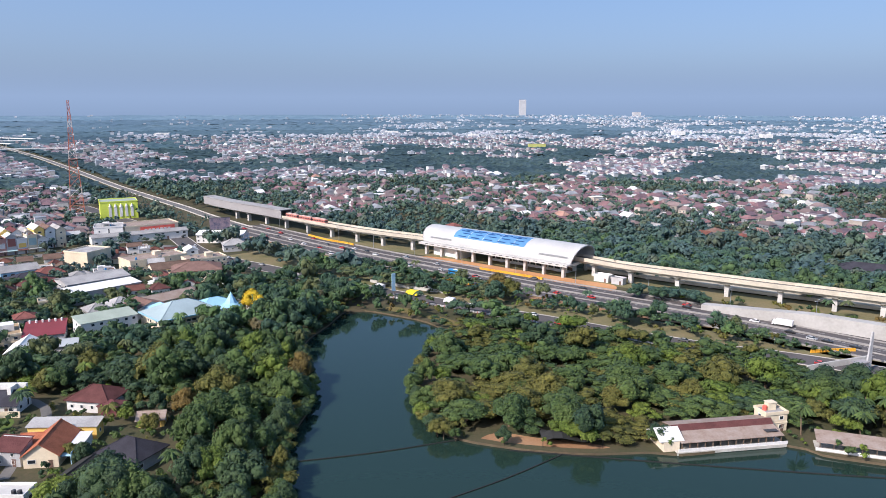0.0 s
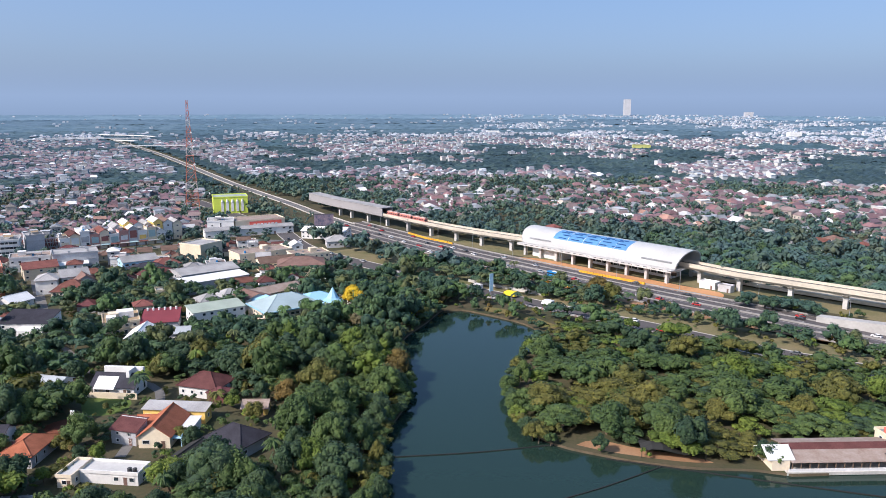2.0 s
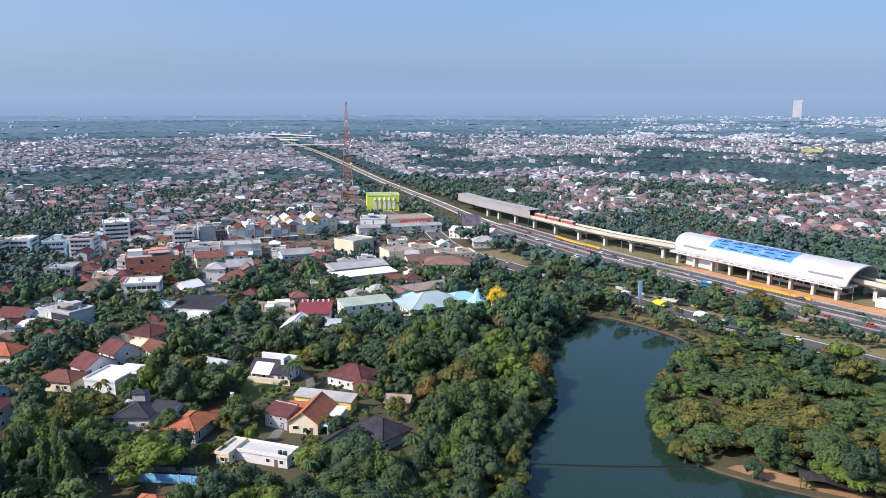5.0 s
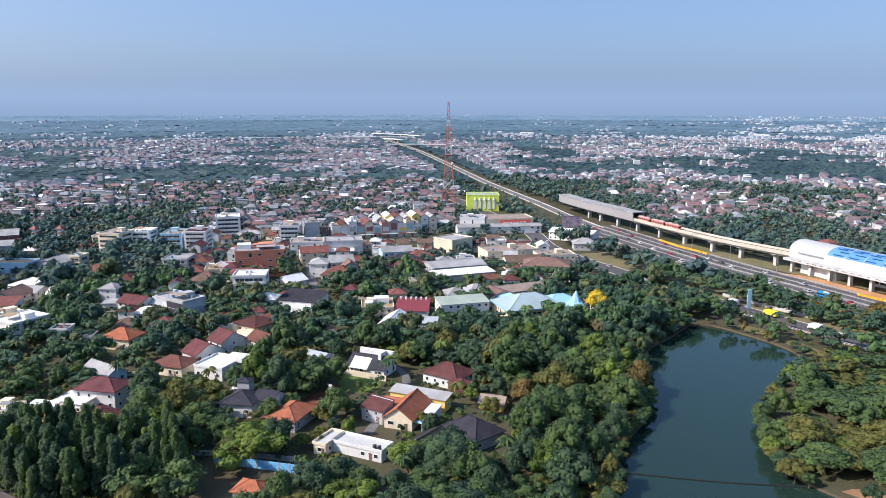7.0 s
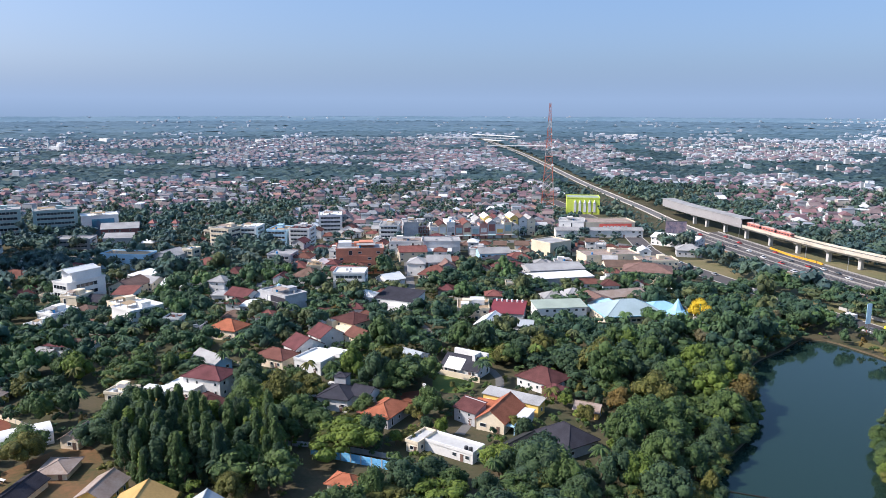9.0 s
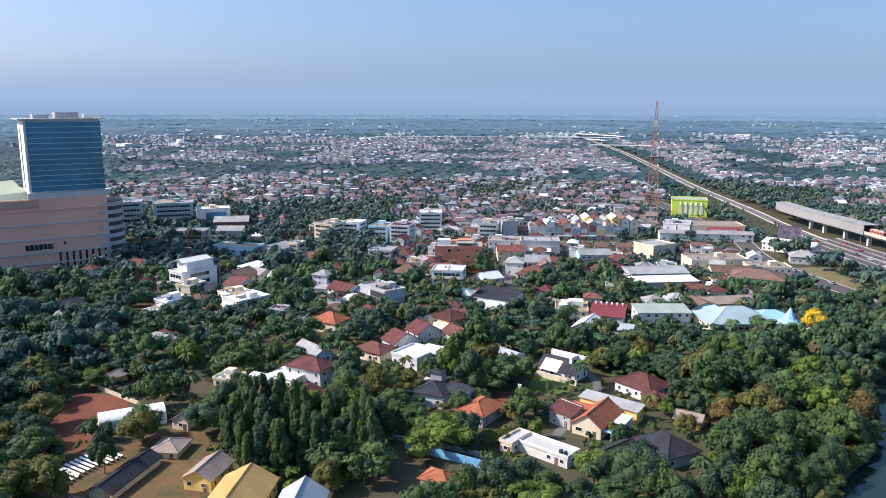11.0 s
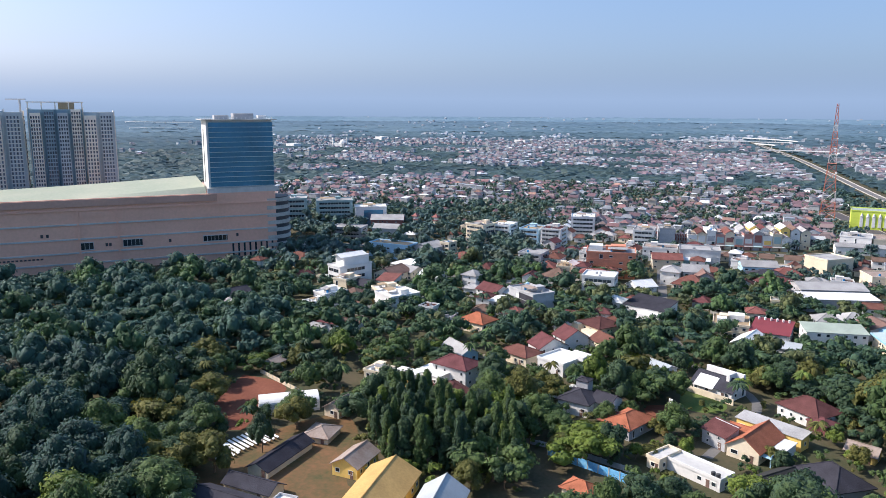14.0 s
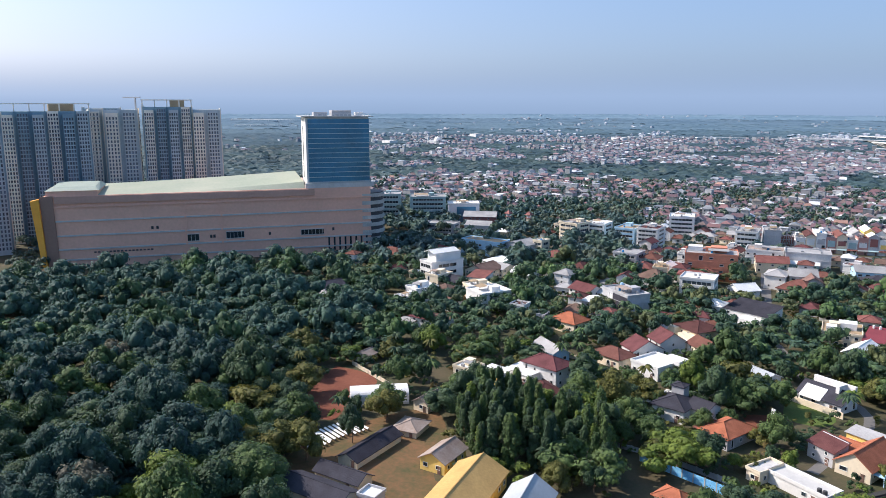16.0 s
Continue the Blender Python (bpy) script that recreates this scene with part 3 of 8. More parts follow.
def hip_roof(w, d, z, rise, over=0.7, thick=0.22):
    s = Shape()
    a, b = w / 2 + over, d / 2 + over
    e = [(-a, -b), (a, -b), (a, b), (-a, b)]
    s.prism(e, z, z + thick)
    k = min(a, b)
    p, q = ((-(a - k), 0), (a - k, 0)) if a >= b else ((0, -(b - k)), (0, b - k))
    zt, zr = z + thick, z + thick + rise
    E = [(x, y, zt + 0.01) for x, y in e]
    P, Q = (*p, zr), (*q, zr)
    if a - k < 0.05 and b - k < 0.05:
        for i in range(4):
            s.poly([E[i], E[(i + 1) % 4], P])
        ends = [(E[i], P) for i in range(4)]
    elif a >= b:
        s.poly([E[0], E[1], Q, P]).poly([E[1], E[2], Q]).poly([E[2], E[3], P, Q]).poly([E[3], E[0], P])
        ends = [(E[0], P), (E[3], P), (E[1], Q), (E[2], Q), (P, Q)]
    else:
        s.poly([E[0], E[1], P]).poly([E[1], E[2], Q, P]).poly([E[2], E[3], Q]).poly([E[3], E[0], P, Q])
        ends = [(E[0], P), (E[1], P), (E[2], Q), (E[3], Q), (P, Q)]
    for u, v in ends:
        s.tube(u, v, 0.16, n=5)
    return s


def gable_roof(w, d, z, rise, over=0.6, thick=0.2, along_x=True):
    """A gabled roof; the ridge runs along x or along y."""
    s = Shape()
    if not along_x:
        w, d = d, w
    a, b = w / 2 + over, d / 2 + over
    drop = rise * over / (d / 2)
    def turn(p):
        return p if along_x else (-p[1], p[0], p[2])
    for sgn in (-1, 1):
        lo = [turn((-a, sgn * b, z - drop)), turn((a, sgn * b, z - drop)), turn((a, 0, z + rise)), turn((-a, 0, z + rise))]
        if sgn > 0:
            lo.reverse()
        s.solid(lo, [(x, y, q + thick) for x, y, q in lo])
    s.tube(turn((-a, 0, z + rise + thick)), turn((a, 0, z + rise + thick)), 0.17, n=5)
    return s


def gable_body(s, w, d, h, rise, along_x=True):
    """House walls with pointed ends as one closed body."""
    if not along_x:
        w, d = d, w
    prof = [(-d / 2, 0), (d / 2, 0), (d / 2, h), (0, h + rise), (-d / 2, h)]
    a, b = [(-w / 2, y, z) for y, z in prof], [(w / 2, y, z) for y, z in prof]
    if not along_x:
        a, b = [(-y, x, z) for x, y, z in a], [(-y, x, z) for x, y, z in b]
    s.solid(a, b)


TANK = {}


def water_tank(parent, x, y, z, mat, r=0.7):
    key = (mat.name, r)
    if key not in TANK:
        TANK[key] = Shape().tube((0, 0, 0), (0, 0, r * 2), r, r, 12).tube((0, 0, r * 2), (0, 0, r * 2.35), r, r * 0.3, 12).mesh("water_tank", mat)
    part("water_tank", TANK[key], None, parent, "round rooftop water tank", at=pose(x, y, z))


def ribbon_windows(e, x, y, rot, w, d, h, storeys):
    """Rows of joined windows with sills and mullions on the sides that face the open view."""
    step = h / storeys
    for nx, ny, length, off in ((0, -1, w, d / 2), (1, 0, d, w / 2), (-1, 0, d, w / 2)):
        if not faces_view(x, y, rot, nx, ny):
            continue
        turn = {(0, -1): 0, (1, 0): 90, (-1, 0): -90}[(nx, ny)]
        for k in range(storeys):
            z = k * step + step * 0.30
            long_ = length * (0.84 if ny else 0.55)
            band = part("window_band", Shape().box(0, 0, 0, long_, 0.16, step * 0.44), glass, e, at=pose(nx * off, ny * off, z, 0, 0, turn))
            bars = Shape().box(0, -0.12, -0.16, long_ + 0.5, 0.34, 0.16)
            for i in range(int(long_ // 2.2) + 1):
                bars.box(-long_ / 2 + i * long_ / max(1, int(long_ // 2.2)), -0.06, 0, 0.14, 0.2, step * 0.44)
            part("frame", bars, W_WHITE, band)
        if ny:
            part("awning", Shape().solid([(-w * 0.42, -d / 2 - 1.3, step * 0.82), (w * 0.42, -d / 2 - 1.3, step * 0.82), (w * 0.42, -d / 2, step * 0.95), (-w * 0.42, -d / 2, step * 0.95)], [(-w * 0.42, -d / 2 - 1.3, step * 0.86), (w * 0.42, -d / 2 - 1.3, step * 0.86), (w * 0.42, -d / 2, step * 0.99), (-w * 0.42, -d / 2, step * 0.99)]), R_GREY, e)


def roof_clutter(e, x, y, w, d, z, wall):
    """Stair heads, tanks and sheet lean-tos on a flat roof."""
    rr = random.Random(int(abs(x) * 13 + abs(y) * 7))
    if rr.random() < 0.75:
        a, b = min(w * 0.36, 4.2), min(d * 0.36, 4.6)
        part("stair_head", Shape().box(0, 0, 0, a, b, 2.3).box(0, 0, 2.3, a + 0.4, b + 0.4, 0.14), wall, e, at=pose(rr.uniform(-0.22, 0.22) * w, rr.uniform(0.05, 0.25) * d, z))
    if rr.random() < 0.6:
        water_tank(e, rr.uniform(-0.36, 0.36) * w, -d * 0.2, z, rr.choice([steel, R_WHITE, bus_blue]), 0.6)
    if rr.random() < 0.5:
        a, b = w * 0.4, d * 0.3
        lean = Shape().solid([(-a / 2, -b / 2, 1.9), (a / 2, -b / 2, 1.9), (a / 2, b / 2, 2.3), (-a / 2, b / 2, 2.3)], [(-a / 2, -b / 2, 1.98), (a / 2, -b / 2, 1.98), (a / 2, b / 2, 2.38), (-a / 2, b / 2, 2.38)])
        for px in (-0.46, 0.46):
            for py in (-0.46, 0.46):
                lean.box(px * a, py * b, 0, 0.12, 0.12, 1.95)
        part("roof_canopy", lean, rr.choice([R_RUST, R_GREY, R_TAN]), e, at=pose(rr.uniform(-0.2, 0.2) * w, -0.2 * d, z))
    for k in range(rr.randint(1, 3)):
        part("roof_unit", Shape().box(0, 0, 0, rr.uniform(0.8, 1.6), rr.uniform(0.6, 1.2), rr.uniform(0.6, 1.2)), steel, e, at=pose(rr.uniform(-0.4, 0.4) * w, rr.uniform(-0.42, 0.42) * d, z))


def house(x, y, w, d, rot, h, kind, wall, roof, label, storeys=None, rise=None, windows=True, tank=False, name="house", category="house", group="", along_x=None, pitch=3.2):
    e = thing(name, x, y, 0, rot, label, category, group)
    FOOT.append((x, y, w, d, rot))
    storeys = storeys or max(1, round(h / 3.3))
    along_x = (w >= d) if along_x is None else along_x
    s = Shape()
    if kind != "gable":
        s.box(0, 0, 0, w, d, h)
    if kind == "hip":
        rise = rise or min(w, d) * 0.27
        part("roof", hip_roof(w, d, h, rise), roof, e)
    elif kind == "gable":
        rise = rise or min(w, d) * 0.26
        gable_body(s, w, d, h, rise, along_x)
        part("roof", gable_roof(w, d, h, rise, along_x=along_x), roof, e)
    elif kind == "mono":
        rise = rise or 1.6
        r = Shape()
        a, b = w / 2 + 0.5, d / 2 + 0.5
        lo = [(-a, -b, h), (a, -b, h), (a, b, h + rise), (-a, b, h + rise)]
        r.solid(lo, [(p, q, z + 0.15) for p, q, z in lo])
        s = Shape().solid([(-w / 2, -d / 2, 0), (w / 2, -d / 2, 0), (w / 2, d / 2, 0), (-w / 2, d / 2, 0)], [(-w / 2, -d / 2, h), (w / 2, -d / 2, h), (w / 2, d / 2, h + rise), (-w / 2, d / 2, h + rise)])
        part("roof", r, roof, e)
    else:
        part("roof", Shape().box(0, 0, h, w + 0.3, d + 0.3, 0.25), roof, e)
        p = Shape()
        def corner(i, z):
            return [(-w / 2 - i, -d / 2 - i, z), (w / 2 + i, -d / 2 - i, z), (w / 2 + i, d / 2 + i, z), (-w / 2 - i, d / 2 + i, z)]
        p.v = corner(0.25, h) + corner(0.25, h + 0.95) + corner(-0.05, h + 0.95) + corner(-0.05, h + 0.26)
        for k in range(0, 12, 4):
            for i in range(4):
                j = (i + 1) % 4
                p.f.append((k + i, k + j, k + 4 + j, k + 4 + i))
                p.m.append(0)
        part("parapet", p, wall, e)
    if storeys > 1 and kind in ("flat",):
        for k in range(1, storeys):
            part("floor_band", Shape().box(0, 0, h / storeys * k - 0.1, w + 0.35, d + 0.35, 0.22), wall, e)
    part("wall", s, wall, e)
    if windows and kind == "flat" and storeys >= 3 and min(w, d) > 5 and wall is not W_BRICK:
        ribbon_windows(e, x, y, rot, w, d, h, storeys)
    elif windows:
        add_windows(e, x, y, rot, w, d, h, storeys, pitch)
    if kind == "flat" and storeys > 1 and min(w, d) > 5.5 and h < 60 and math.hypot(x, y) < 700:
        roof_clutter(e, x, y, w, d, h + 0.25, wall)
    door = Shape().box(0, 0, 0, 1.0, 0.1, 2.1).box(0, -0.02, 2.1, 1.3, 0.16, 0.14)
    part("door", door, R_BROWN, e, at=pose(w * 0.28, -d / 2 - 0.06, 0))
    if tank:
        water_tank(e, -w * 0.25, d * 0.1, h + (0.25 if kind == "flat" else 0.6), tank)
    return e


# the gardens by the lake and the lanes behind
e = house(-136.0, 239.0, 15.5, 9.5, 0, 3.4, "gable", W_WHITE, R_SLATE, "white modern house with steep dark roof and white awning", along_x=True, rise=3.2)
part("roof_box", Shape().box(0.5, 3.2, 3.4, 14.5, 1.2, 4.6).box(4.2, 0.6, 3.4, 1.2, 4.5, 4.8), W_WHITE, e, "white upright gable screen")
part("awning", Shape().solid([(-6.5, -6.0, 2.7), (1, -6.0, 2.7), (1, -1.5, 5.8), (-6.5, -1.5, 5.8)], [(-6.5, -6.0, 2.9), (1, -6.0, 2.9), (1, -1.5, 6.0), (-6.5, -1.5, 6.0)]), R_WHITE, e, "white sloping awning")
part("garden_wall", Shape().box(0.5, -7.2, 0, 19, 0.3, 2.2), W_CREAM, e, "stained cream garden wall")
e = house(-104.6, 241.0, 15.0, 12.0, -12, 3.8, "hip", W_WHITE, R_MAROON, "white house with maroon hipped tile roof", rise=3.6)
part("porch_roof", hip_roof(6, 5, 3.2, 1.3).solid([(-2.8, -2.3, 0), (2.8, -2.3, 0), (2.8, 2.3, 0), (-2.8, 2.3, 0)], [(-2.8, -2.3, 3.2), (2.8, -2.3, 3.2), (2.8, 2.3, 3.2), (-2.8, 2.3, 3.2)]), R_MAROON, e, at=pose(8.4, -5, 0))
e = house(-103.4, 204.6, 9.4, 16.5, 5, 3.8, "gable", W_CREAM, R_ORANGE, "house with steep orange tile gable roof", along_x=False, rise=3.4)
part("balcony", Shape().box(6.2, -4.6, 2.5, 3.2, 5, 0.2).box(7.7, -4.6, 2.7, 0.1, 5, 0.9).box(7.6, -7.0, 0, 0.25, 0.25, 2.6).box(7.6, -2.2, 0, 0.25, 0.25, 2.6), W_BLUE, e, "blue balcony railing")
part("side_roof", gable_roof(7, 6, 3.8, 2.0), R_ORANGE, e, at=pose(-5, 2.5, 0))
part("side_wing", Shape().box(6.6, 3.5, 0, 4.6, 8, 3.2).box(6.6, 3.5, 3.2, 5.2, 8.6, 0.2), W_WHITE, e, "low white side wing")
house(-112.4, 200.6, 8.6, 5.6, -10, 4.4, "mono", W_GREY, R_MAROON, "grey block house with maroon sloping roof", storeys=2, rise=2.2)
house(-104.8, 217.0, 20.5, 5.0, 0, 4.2, "mono", W_YELLOW, R_GREY, "long yellow house with grey sheet roof", rise=0.9)
house(-160.4, 238.6, 10.0, 7.6, -8, 3.2, "gable", W_WHITE, R_BLUEGREY, "small white house with pale grey sheet roof", rise=1.5)
e = house(-78.6, 199.6, 14.5, 11.5, -25, 3.4, "hip", W_GREY, R_SLATE, "low house under a large dark slate hipped roof", rise=3.8)
house(-88.3, 188.6, 7.6, 12.0, -12, 2.8, "gable", W_GREY, net_mat, "low shed under dark netting", rise=1.8, along_x=False, windows=False)
house(-81.5, 225.3, 8.0, 5.6, 6, 2.6, "gable", W_YELLOW, R_RUST, "small yellow hut with grey-brown roof among trees", rise=1.6)
e = house(-104.7, 177.7, 16.6, 6.2, -2, 3.0, "flat", W_WHITE, white_concrete, "long low white house with flat white roof", storeys=1)
for k in range(2):
    water_tank(e, 5.4 + 1.5 * k, -1.9, 3.25, dark_steel, 0.6)
house(-115.3, 176.4, 4.2, 9.8, -2, 3.0, "flat", W_CREAM, white_concrete, "white side wing with flat white roof", storeys=1)
e = house(-136.0, 187.4, 9.4, 13.6, 4, 3.6, "hip", W_GREY, R_ORANGE, "house with faded orange hipped tile roof", rise=2.6)
part("side_roof", hip_roof(5, 8, 3.2, 1.6), R_RED, e, "red tile side roof", at=pose(-4.2, -2, 0))
e = house(-156.8, 188.6, 10.8, 11.6, 16, 4.4, "hip", W_WHITE, R_SLATE, "white villa with dark purple-grey hipped roof", rise=2.6)
part("tower_room", Shape().box(0, 0, 4.8, 4.2, 4.2, 3.8), W_GREY, e, "grey roof room", at=pose(-1.0, 5.2, 0))
part("tower_roof", hip_roof(4.2, 4.2, 8.6, 0.8, 0.3), R_SLATE, e, at=pose(-1.0, 5.2, 0))
part("terrace_roof", Shape().box(-7.4, 0, 3.6, 5.5, 8, 0.3).box(-4, 6.5, 4.6, 6, 3, 0.3).box(-9.6, -3, 0, 0.3, 0.3, 3.6).box(-9.6, 3.6, 0, 0.3, 0.3, 3.6), R_WHITE, e, "flat white terrace roof")
e = house(-149.6, 193.4, 7.0, 8.0, 6, 4.6, "gable", W_WHITE, R_SLATE, "white gabled wing with dark roof", along_x=True, rise=2.0)
e = house(-187.3, 213.0, 12.4, 14.0, 4, 4.6, "flat", W_WHITE, R_WHITE, "white flat-roofed modern house with stepped terraces", storeys=1)
part("terrace_roof", Shape().box(5, 4.5, 4.9, 8, 6, 1.6), W_WHITE, e, "upper white roof block")
house(-201.2, 219.8, 9.6, 12.5, -17, 5.6, "gable", W_WHITE, R_MAROON, "white house with maroon gable roof", along_x=True, rise=3.4, group="twin gabled houses")
house(-203.0, 236.0, 9.6, 11.5, -17, 5.6, "gable", W_WHITE, R_MAROON, "white house with maroon gable roof", along_x=True, rise=3.4, group="twin gabled houses")
house(-190, 243, 10, 9, -17, 5.2, "gable", W_CREAM, R_RED, "cream house with red tile gable roof", rise=2.6)
house(-204.5, 208.0, 13.8, 10, 4, 3.8, "hip", W_CREAM, R_RED, "low house with dark red hipped tile roof", rise=2.6)
house(-222.8, 191.4, 15.8, 7.7, -10, 3.8, "gable", W_BLUE, R_GREY, "light blue bungalow with grey gable roof", rise=2.2)
e = house(-203.2, 173.5, 15.0, 10.6, 14, 6.8, "hip", W_WHITE, R_MAROON, "two-storey white house with maroon hipped roof", rise=2.8)
house(-207.5, 166.8, 11.5, 8.0, 2, 4.0, "mono", W_WHITE, R_WHITE, "white low wing with bright white roof", rise=0.9)
e = house(-190.2, 160.2, 12.0, 9.4, -8, 3.8, "hip", W_CREAM, R_MAROON, "low house with dark maroon tile roof", rise=2.4)
house(-205.0, 152.0, 3.0, 3.0, 15, 6.2, "flat", W_YELLOW, R_GREY, "small yellow roof room with flat top", tank=dark_steel, windows=False)
house(-217, 148, 8.0, 7.8, 18, 6.0, "flat", W_CREAM, R_WHITE, "ochre and white two-storey house with flat roof", tank=R_WHITE)
house(-211.5, 155.5, 8.5, 7.6, 14, 4.2, "mono", W_WHITE, R_WHITE, "white roofed wing of a two-storey house", rise=0.8)
house(-296.1, 212.9, 15.2, 17.0, -4, 9.0, "flat", W_WHITE, R_WHITE, "large white box-shaped house with small square windows", storeys=2)
e = house(-254.7, 264.9, 21.0, 12.5, -11, 10.5, "flat", W_GREY, R_GREY, "tall grey concrete box house with flat roof", storeys=3, windows=False)
# dark panel stands in for the part of the wall in shade
part("wall_panel", Shape().box(4.5, -6.3, 0.2, 12, 0.2, 9.8), R_SLATE, e, "dark slate panel painted as the shaded side")
part("balcony", Shape().box(-3, -6.6, 6.2, 3.4, 0.6, 0.3).box(-4.5, -6.5, 6.5, 0.3, 0.3, 3).box(-1.5, -6.5, 6.5, 0.3, 0.3, 3).box(-3, -6.3, 6.5, 2.6, 0.1, 2.4), W_WHITE, e, "white framed balcony opening")
water_tank(e, -8, 3, 10.75, W_BLUE, 0.9)
e = house(-282.4, 361.4, 28.5, 18, 38, 15, "flat", W_BRICK, R_GREY, "orange brick four-storey building with flat roof", storeys=4, category="building", pitch=5)
part("roof_room", Shape().box(4, 3, 15, 9, 8, 3.2), W_BRICK, e)
part("roof_terrace", Shape().box(-9, 4, 15.3, 8, 8, 2.6), W_WHITE, e, "white roof terrace rooms")
e = house(-255, 318, 17, 14, 30, 11, "flat", W_WHITE, R_WHITE, "white three-storey house with balconies", storeys=3)
part("balcony", Shape().box(0, -7.6, 3.5, 15, 1.4, 0.25).box(0, -7.6, 7.2, 15, 1.4, 0.25).box(0, -8.2, 3.75, 15, 0.1, 0.9).box(0, -8.2, 7.45, 15, 0.1, 0.9), W_WHITE, e, "white balconies with rails")
house(-270, 332, 16, 9, 34, 8, "hip", W_CREAM, R_RED, "cream house with long red terrace roof", rise=2.0)
house(-241, 336, 11, 12, -20, 5.5, "gable", W_WHITE, R_WHITE, "white gabled house with pale roof", rise=2.6, along_x=False)
e = house(-209.9, 301, 21, 13, 5, 6.2, "mono", W_WHITE, R_SLATE, "white house with a broad dark solar-panel roof", rise=3.0)
part("front_wing", Shape().box(5, -9, 0, 12, 5, 4.6), W_WHITE, e)
e = house(-205.2, 257.6, 14.5, 14, -8, 6.4, "hip", W_CREAM, R_MAROON, "cream and yellow villa with maroon roof", rise=2.4)
part("front_wing", Shape().box(4, -8.5, 0, 9, 4, 5.2).box(-5, -8.2, 0, 4, 3.4, 6.6), W_CREAM, e, "pale cream front block")
part("porch_roof", Shape().box(4, -11.5, 3.2, 10, 4, 0.35).box(-0.4, -13, 0, 0.4, 0.4, 3.2).box(8.4, -13, 0, 0.4, 0.4, 3.2), W_WHITE, e, "white flat porch")
e = house(-156.1, 314.5, 15.5, 17, 20, 4.8, "mono", W_GREY, R_CRIMSON, "hall with crimson sheet roof and small white roof vents", rise=2.0)
for k in range(6):
    part("roof_vent", Shape().tube((0, 0, 0), (0, 0, 1.1), 0.45, 0.45, 8).tube((0, 0, 1.1), (0, 0, 1.5), 0.6, 0.2, 8), W_WHITE, e, "white turbine roof vent", at=pose(-6.4 + k * 2.5, 6.6, 6.55))
e = house(-172.6, 309.3, 15, 17, 30, 5.5, "flat", W_CREAM, R_TAN, "cluttered cream building with roof terrace", storeys=2)
part("roof_room", Shape().box(2, 2, 5.7, 7, 6, 2.8).box(-4, -4, 5.7, 4, 5, 2.2), W_WHITE, e)
house(-152.5, 290, 11.5, 13.5, 12, 5.0, "gable", W_WHITE, R_WHITE, "white warehouse with gable roof", along_x=False, rise=3.2)
house(-143, 296, 16, 9, 14, 4.6, "gable", W_GREY, R_BLUEGREY, "long shed with blue-grey roof", rise=1.6)
e = house(-133.2, 321.4, 23.8, 11, 40, 8.5, "mono", W_WHITE, R_GREEN, "long white three-storey building with pale green roof", storeys=3, rise=1.2)
e = house(-104.0, 333.0, 28, 21, 42, 7.5, "hip", W_CREAM, R_AQUA, "large hall with pale blue-green hipped roof", rise=5.2, category="hall", pitch=2.6)
part("eave_trim", Shape().box(0, -11.4, 7.4, 29.6, 0.5, 0.6).box(14.9, 0, 7.4, 0.5, 22, 0.6).box(-14.9, 0, 7.4, 0.5, 22, 0.6), R_SKY, e, "sky-blue eave band")
e = house(-115.0, 342, 10, 16, 40, 5.5, "hip", W_CREAM, R_SKY, "side wing with light blue hipped roof", rise=3.2, windows=False)
# round corner turret with a pointed roof
tx, ty = -84.0, 345.5
e = thing("turret", tx, ty, 0, 0, "round white turret with a sky-blue pointed roof", "turret")
FOOT.append((tx, ty, 9, 9, 0))
part("wall", Shape().tube((0, 0, 0), (0, 0, 6.5), 4.2, 4.2, 16).tube((0, 0, 3.2), (0, 0, 3.6), 4.5, 4.5, 16), W_WHITE, e)
part("roof", Shape().tube((0, 0, 6.5), (0, 0, 8.0), 5.4, 3.0, 8).tube((0, 0, 8.0), (0, 0, 13.2), 3.0, 0.05, 8), R_SKY, e, "sky-blue pointed roof")
for k in range(5):
    part("window", window_mesh(1.2, 1.6), None, e, at=pose(0, 0, 0, 0, 0, -60 + 28 * k) @ pose(0, -4.2, 4.2))
house(-94, 352, 16, 12, 40, 6.0, "hip", W_WHITE, R_SKY, "white wing with a light blue roof beside the turret", rise=2.8)
house(-120.8, 368.4, 27, 12, 50, 5.5, "gable", W_CREAM, R_RUST, "long shed with rust-brown and pale striped roof", rise=2.2)
house(-127, 352, 18, 14, 48, 5.5, "gable", W_GREY, R_BROWN, "house with a grey-brown gabled roof", rise=2.8, along_x=False)
house(-140, 356, 12, 11, 48, 5.5, "hip", W_GREY, R_GREY, "grey house with slate-grey hipped roof", rise=3.0)
house(-147, 346, 10, 10, 40, 5.5, "hip", W_GREY, R_GREY, "grey house with weathered hipped roof", rise=2.8)
e = house(-160.8, 388.1, 36, 12, 46, 6.5, "mono", W_GREY, R_WHITE, "open-sided shed with a bright white sheet roof", rise=0.8, windows=False)
house(-173.0, 404.4, 33, 20, 44, 7.5, "gable", W_GREY, R_GREY, "large workshop with weathered grey roof", rise=2.0)
house(-198, 398, 20, 14, 44, 6.0, "hip", W_GREY, R_MAROON, "house with dark maroon roof", rise=3.0)
house(-160.5, 466.5, 36, 18, 42, 6.5, "flat", W_CREAM, R_RUST, "cream commercial building with rounded parapet and flat roof", storeys=2, category="building", pitch=6)
house(-124, 432, 27, 20, 16, 6.5, "hip", W_CREAM, R_BROWN, "restaurant with brown hipped roof", rise=3.6, category="building")
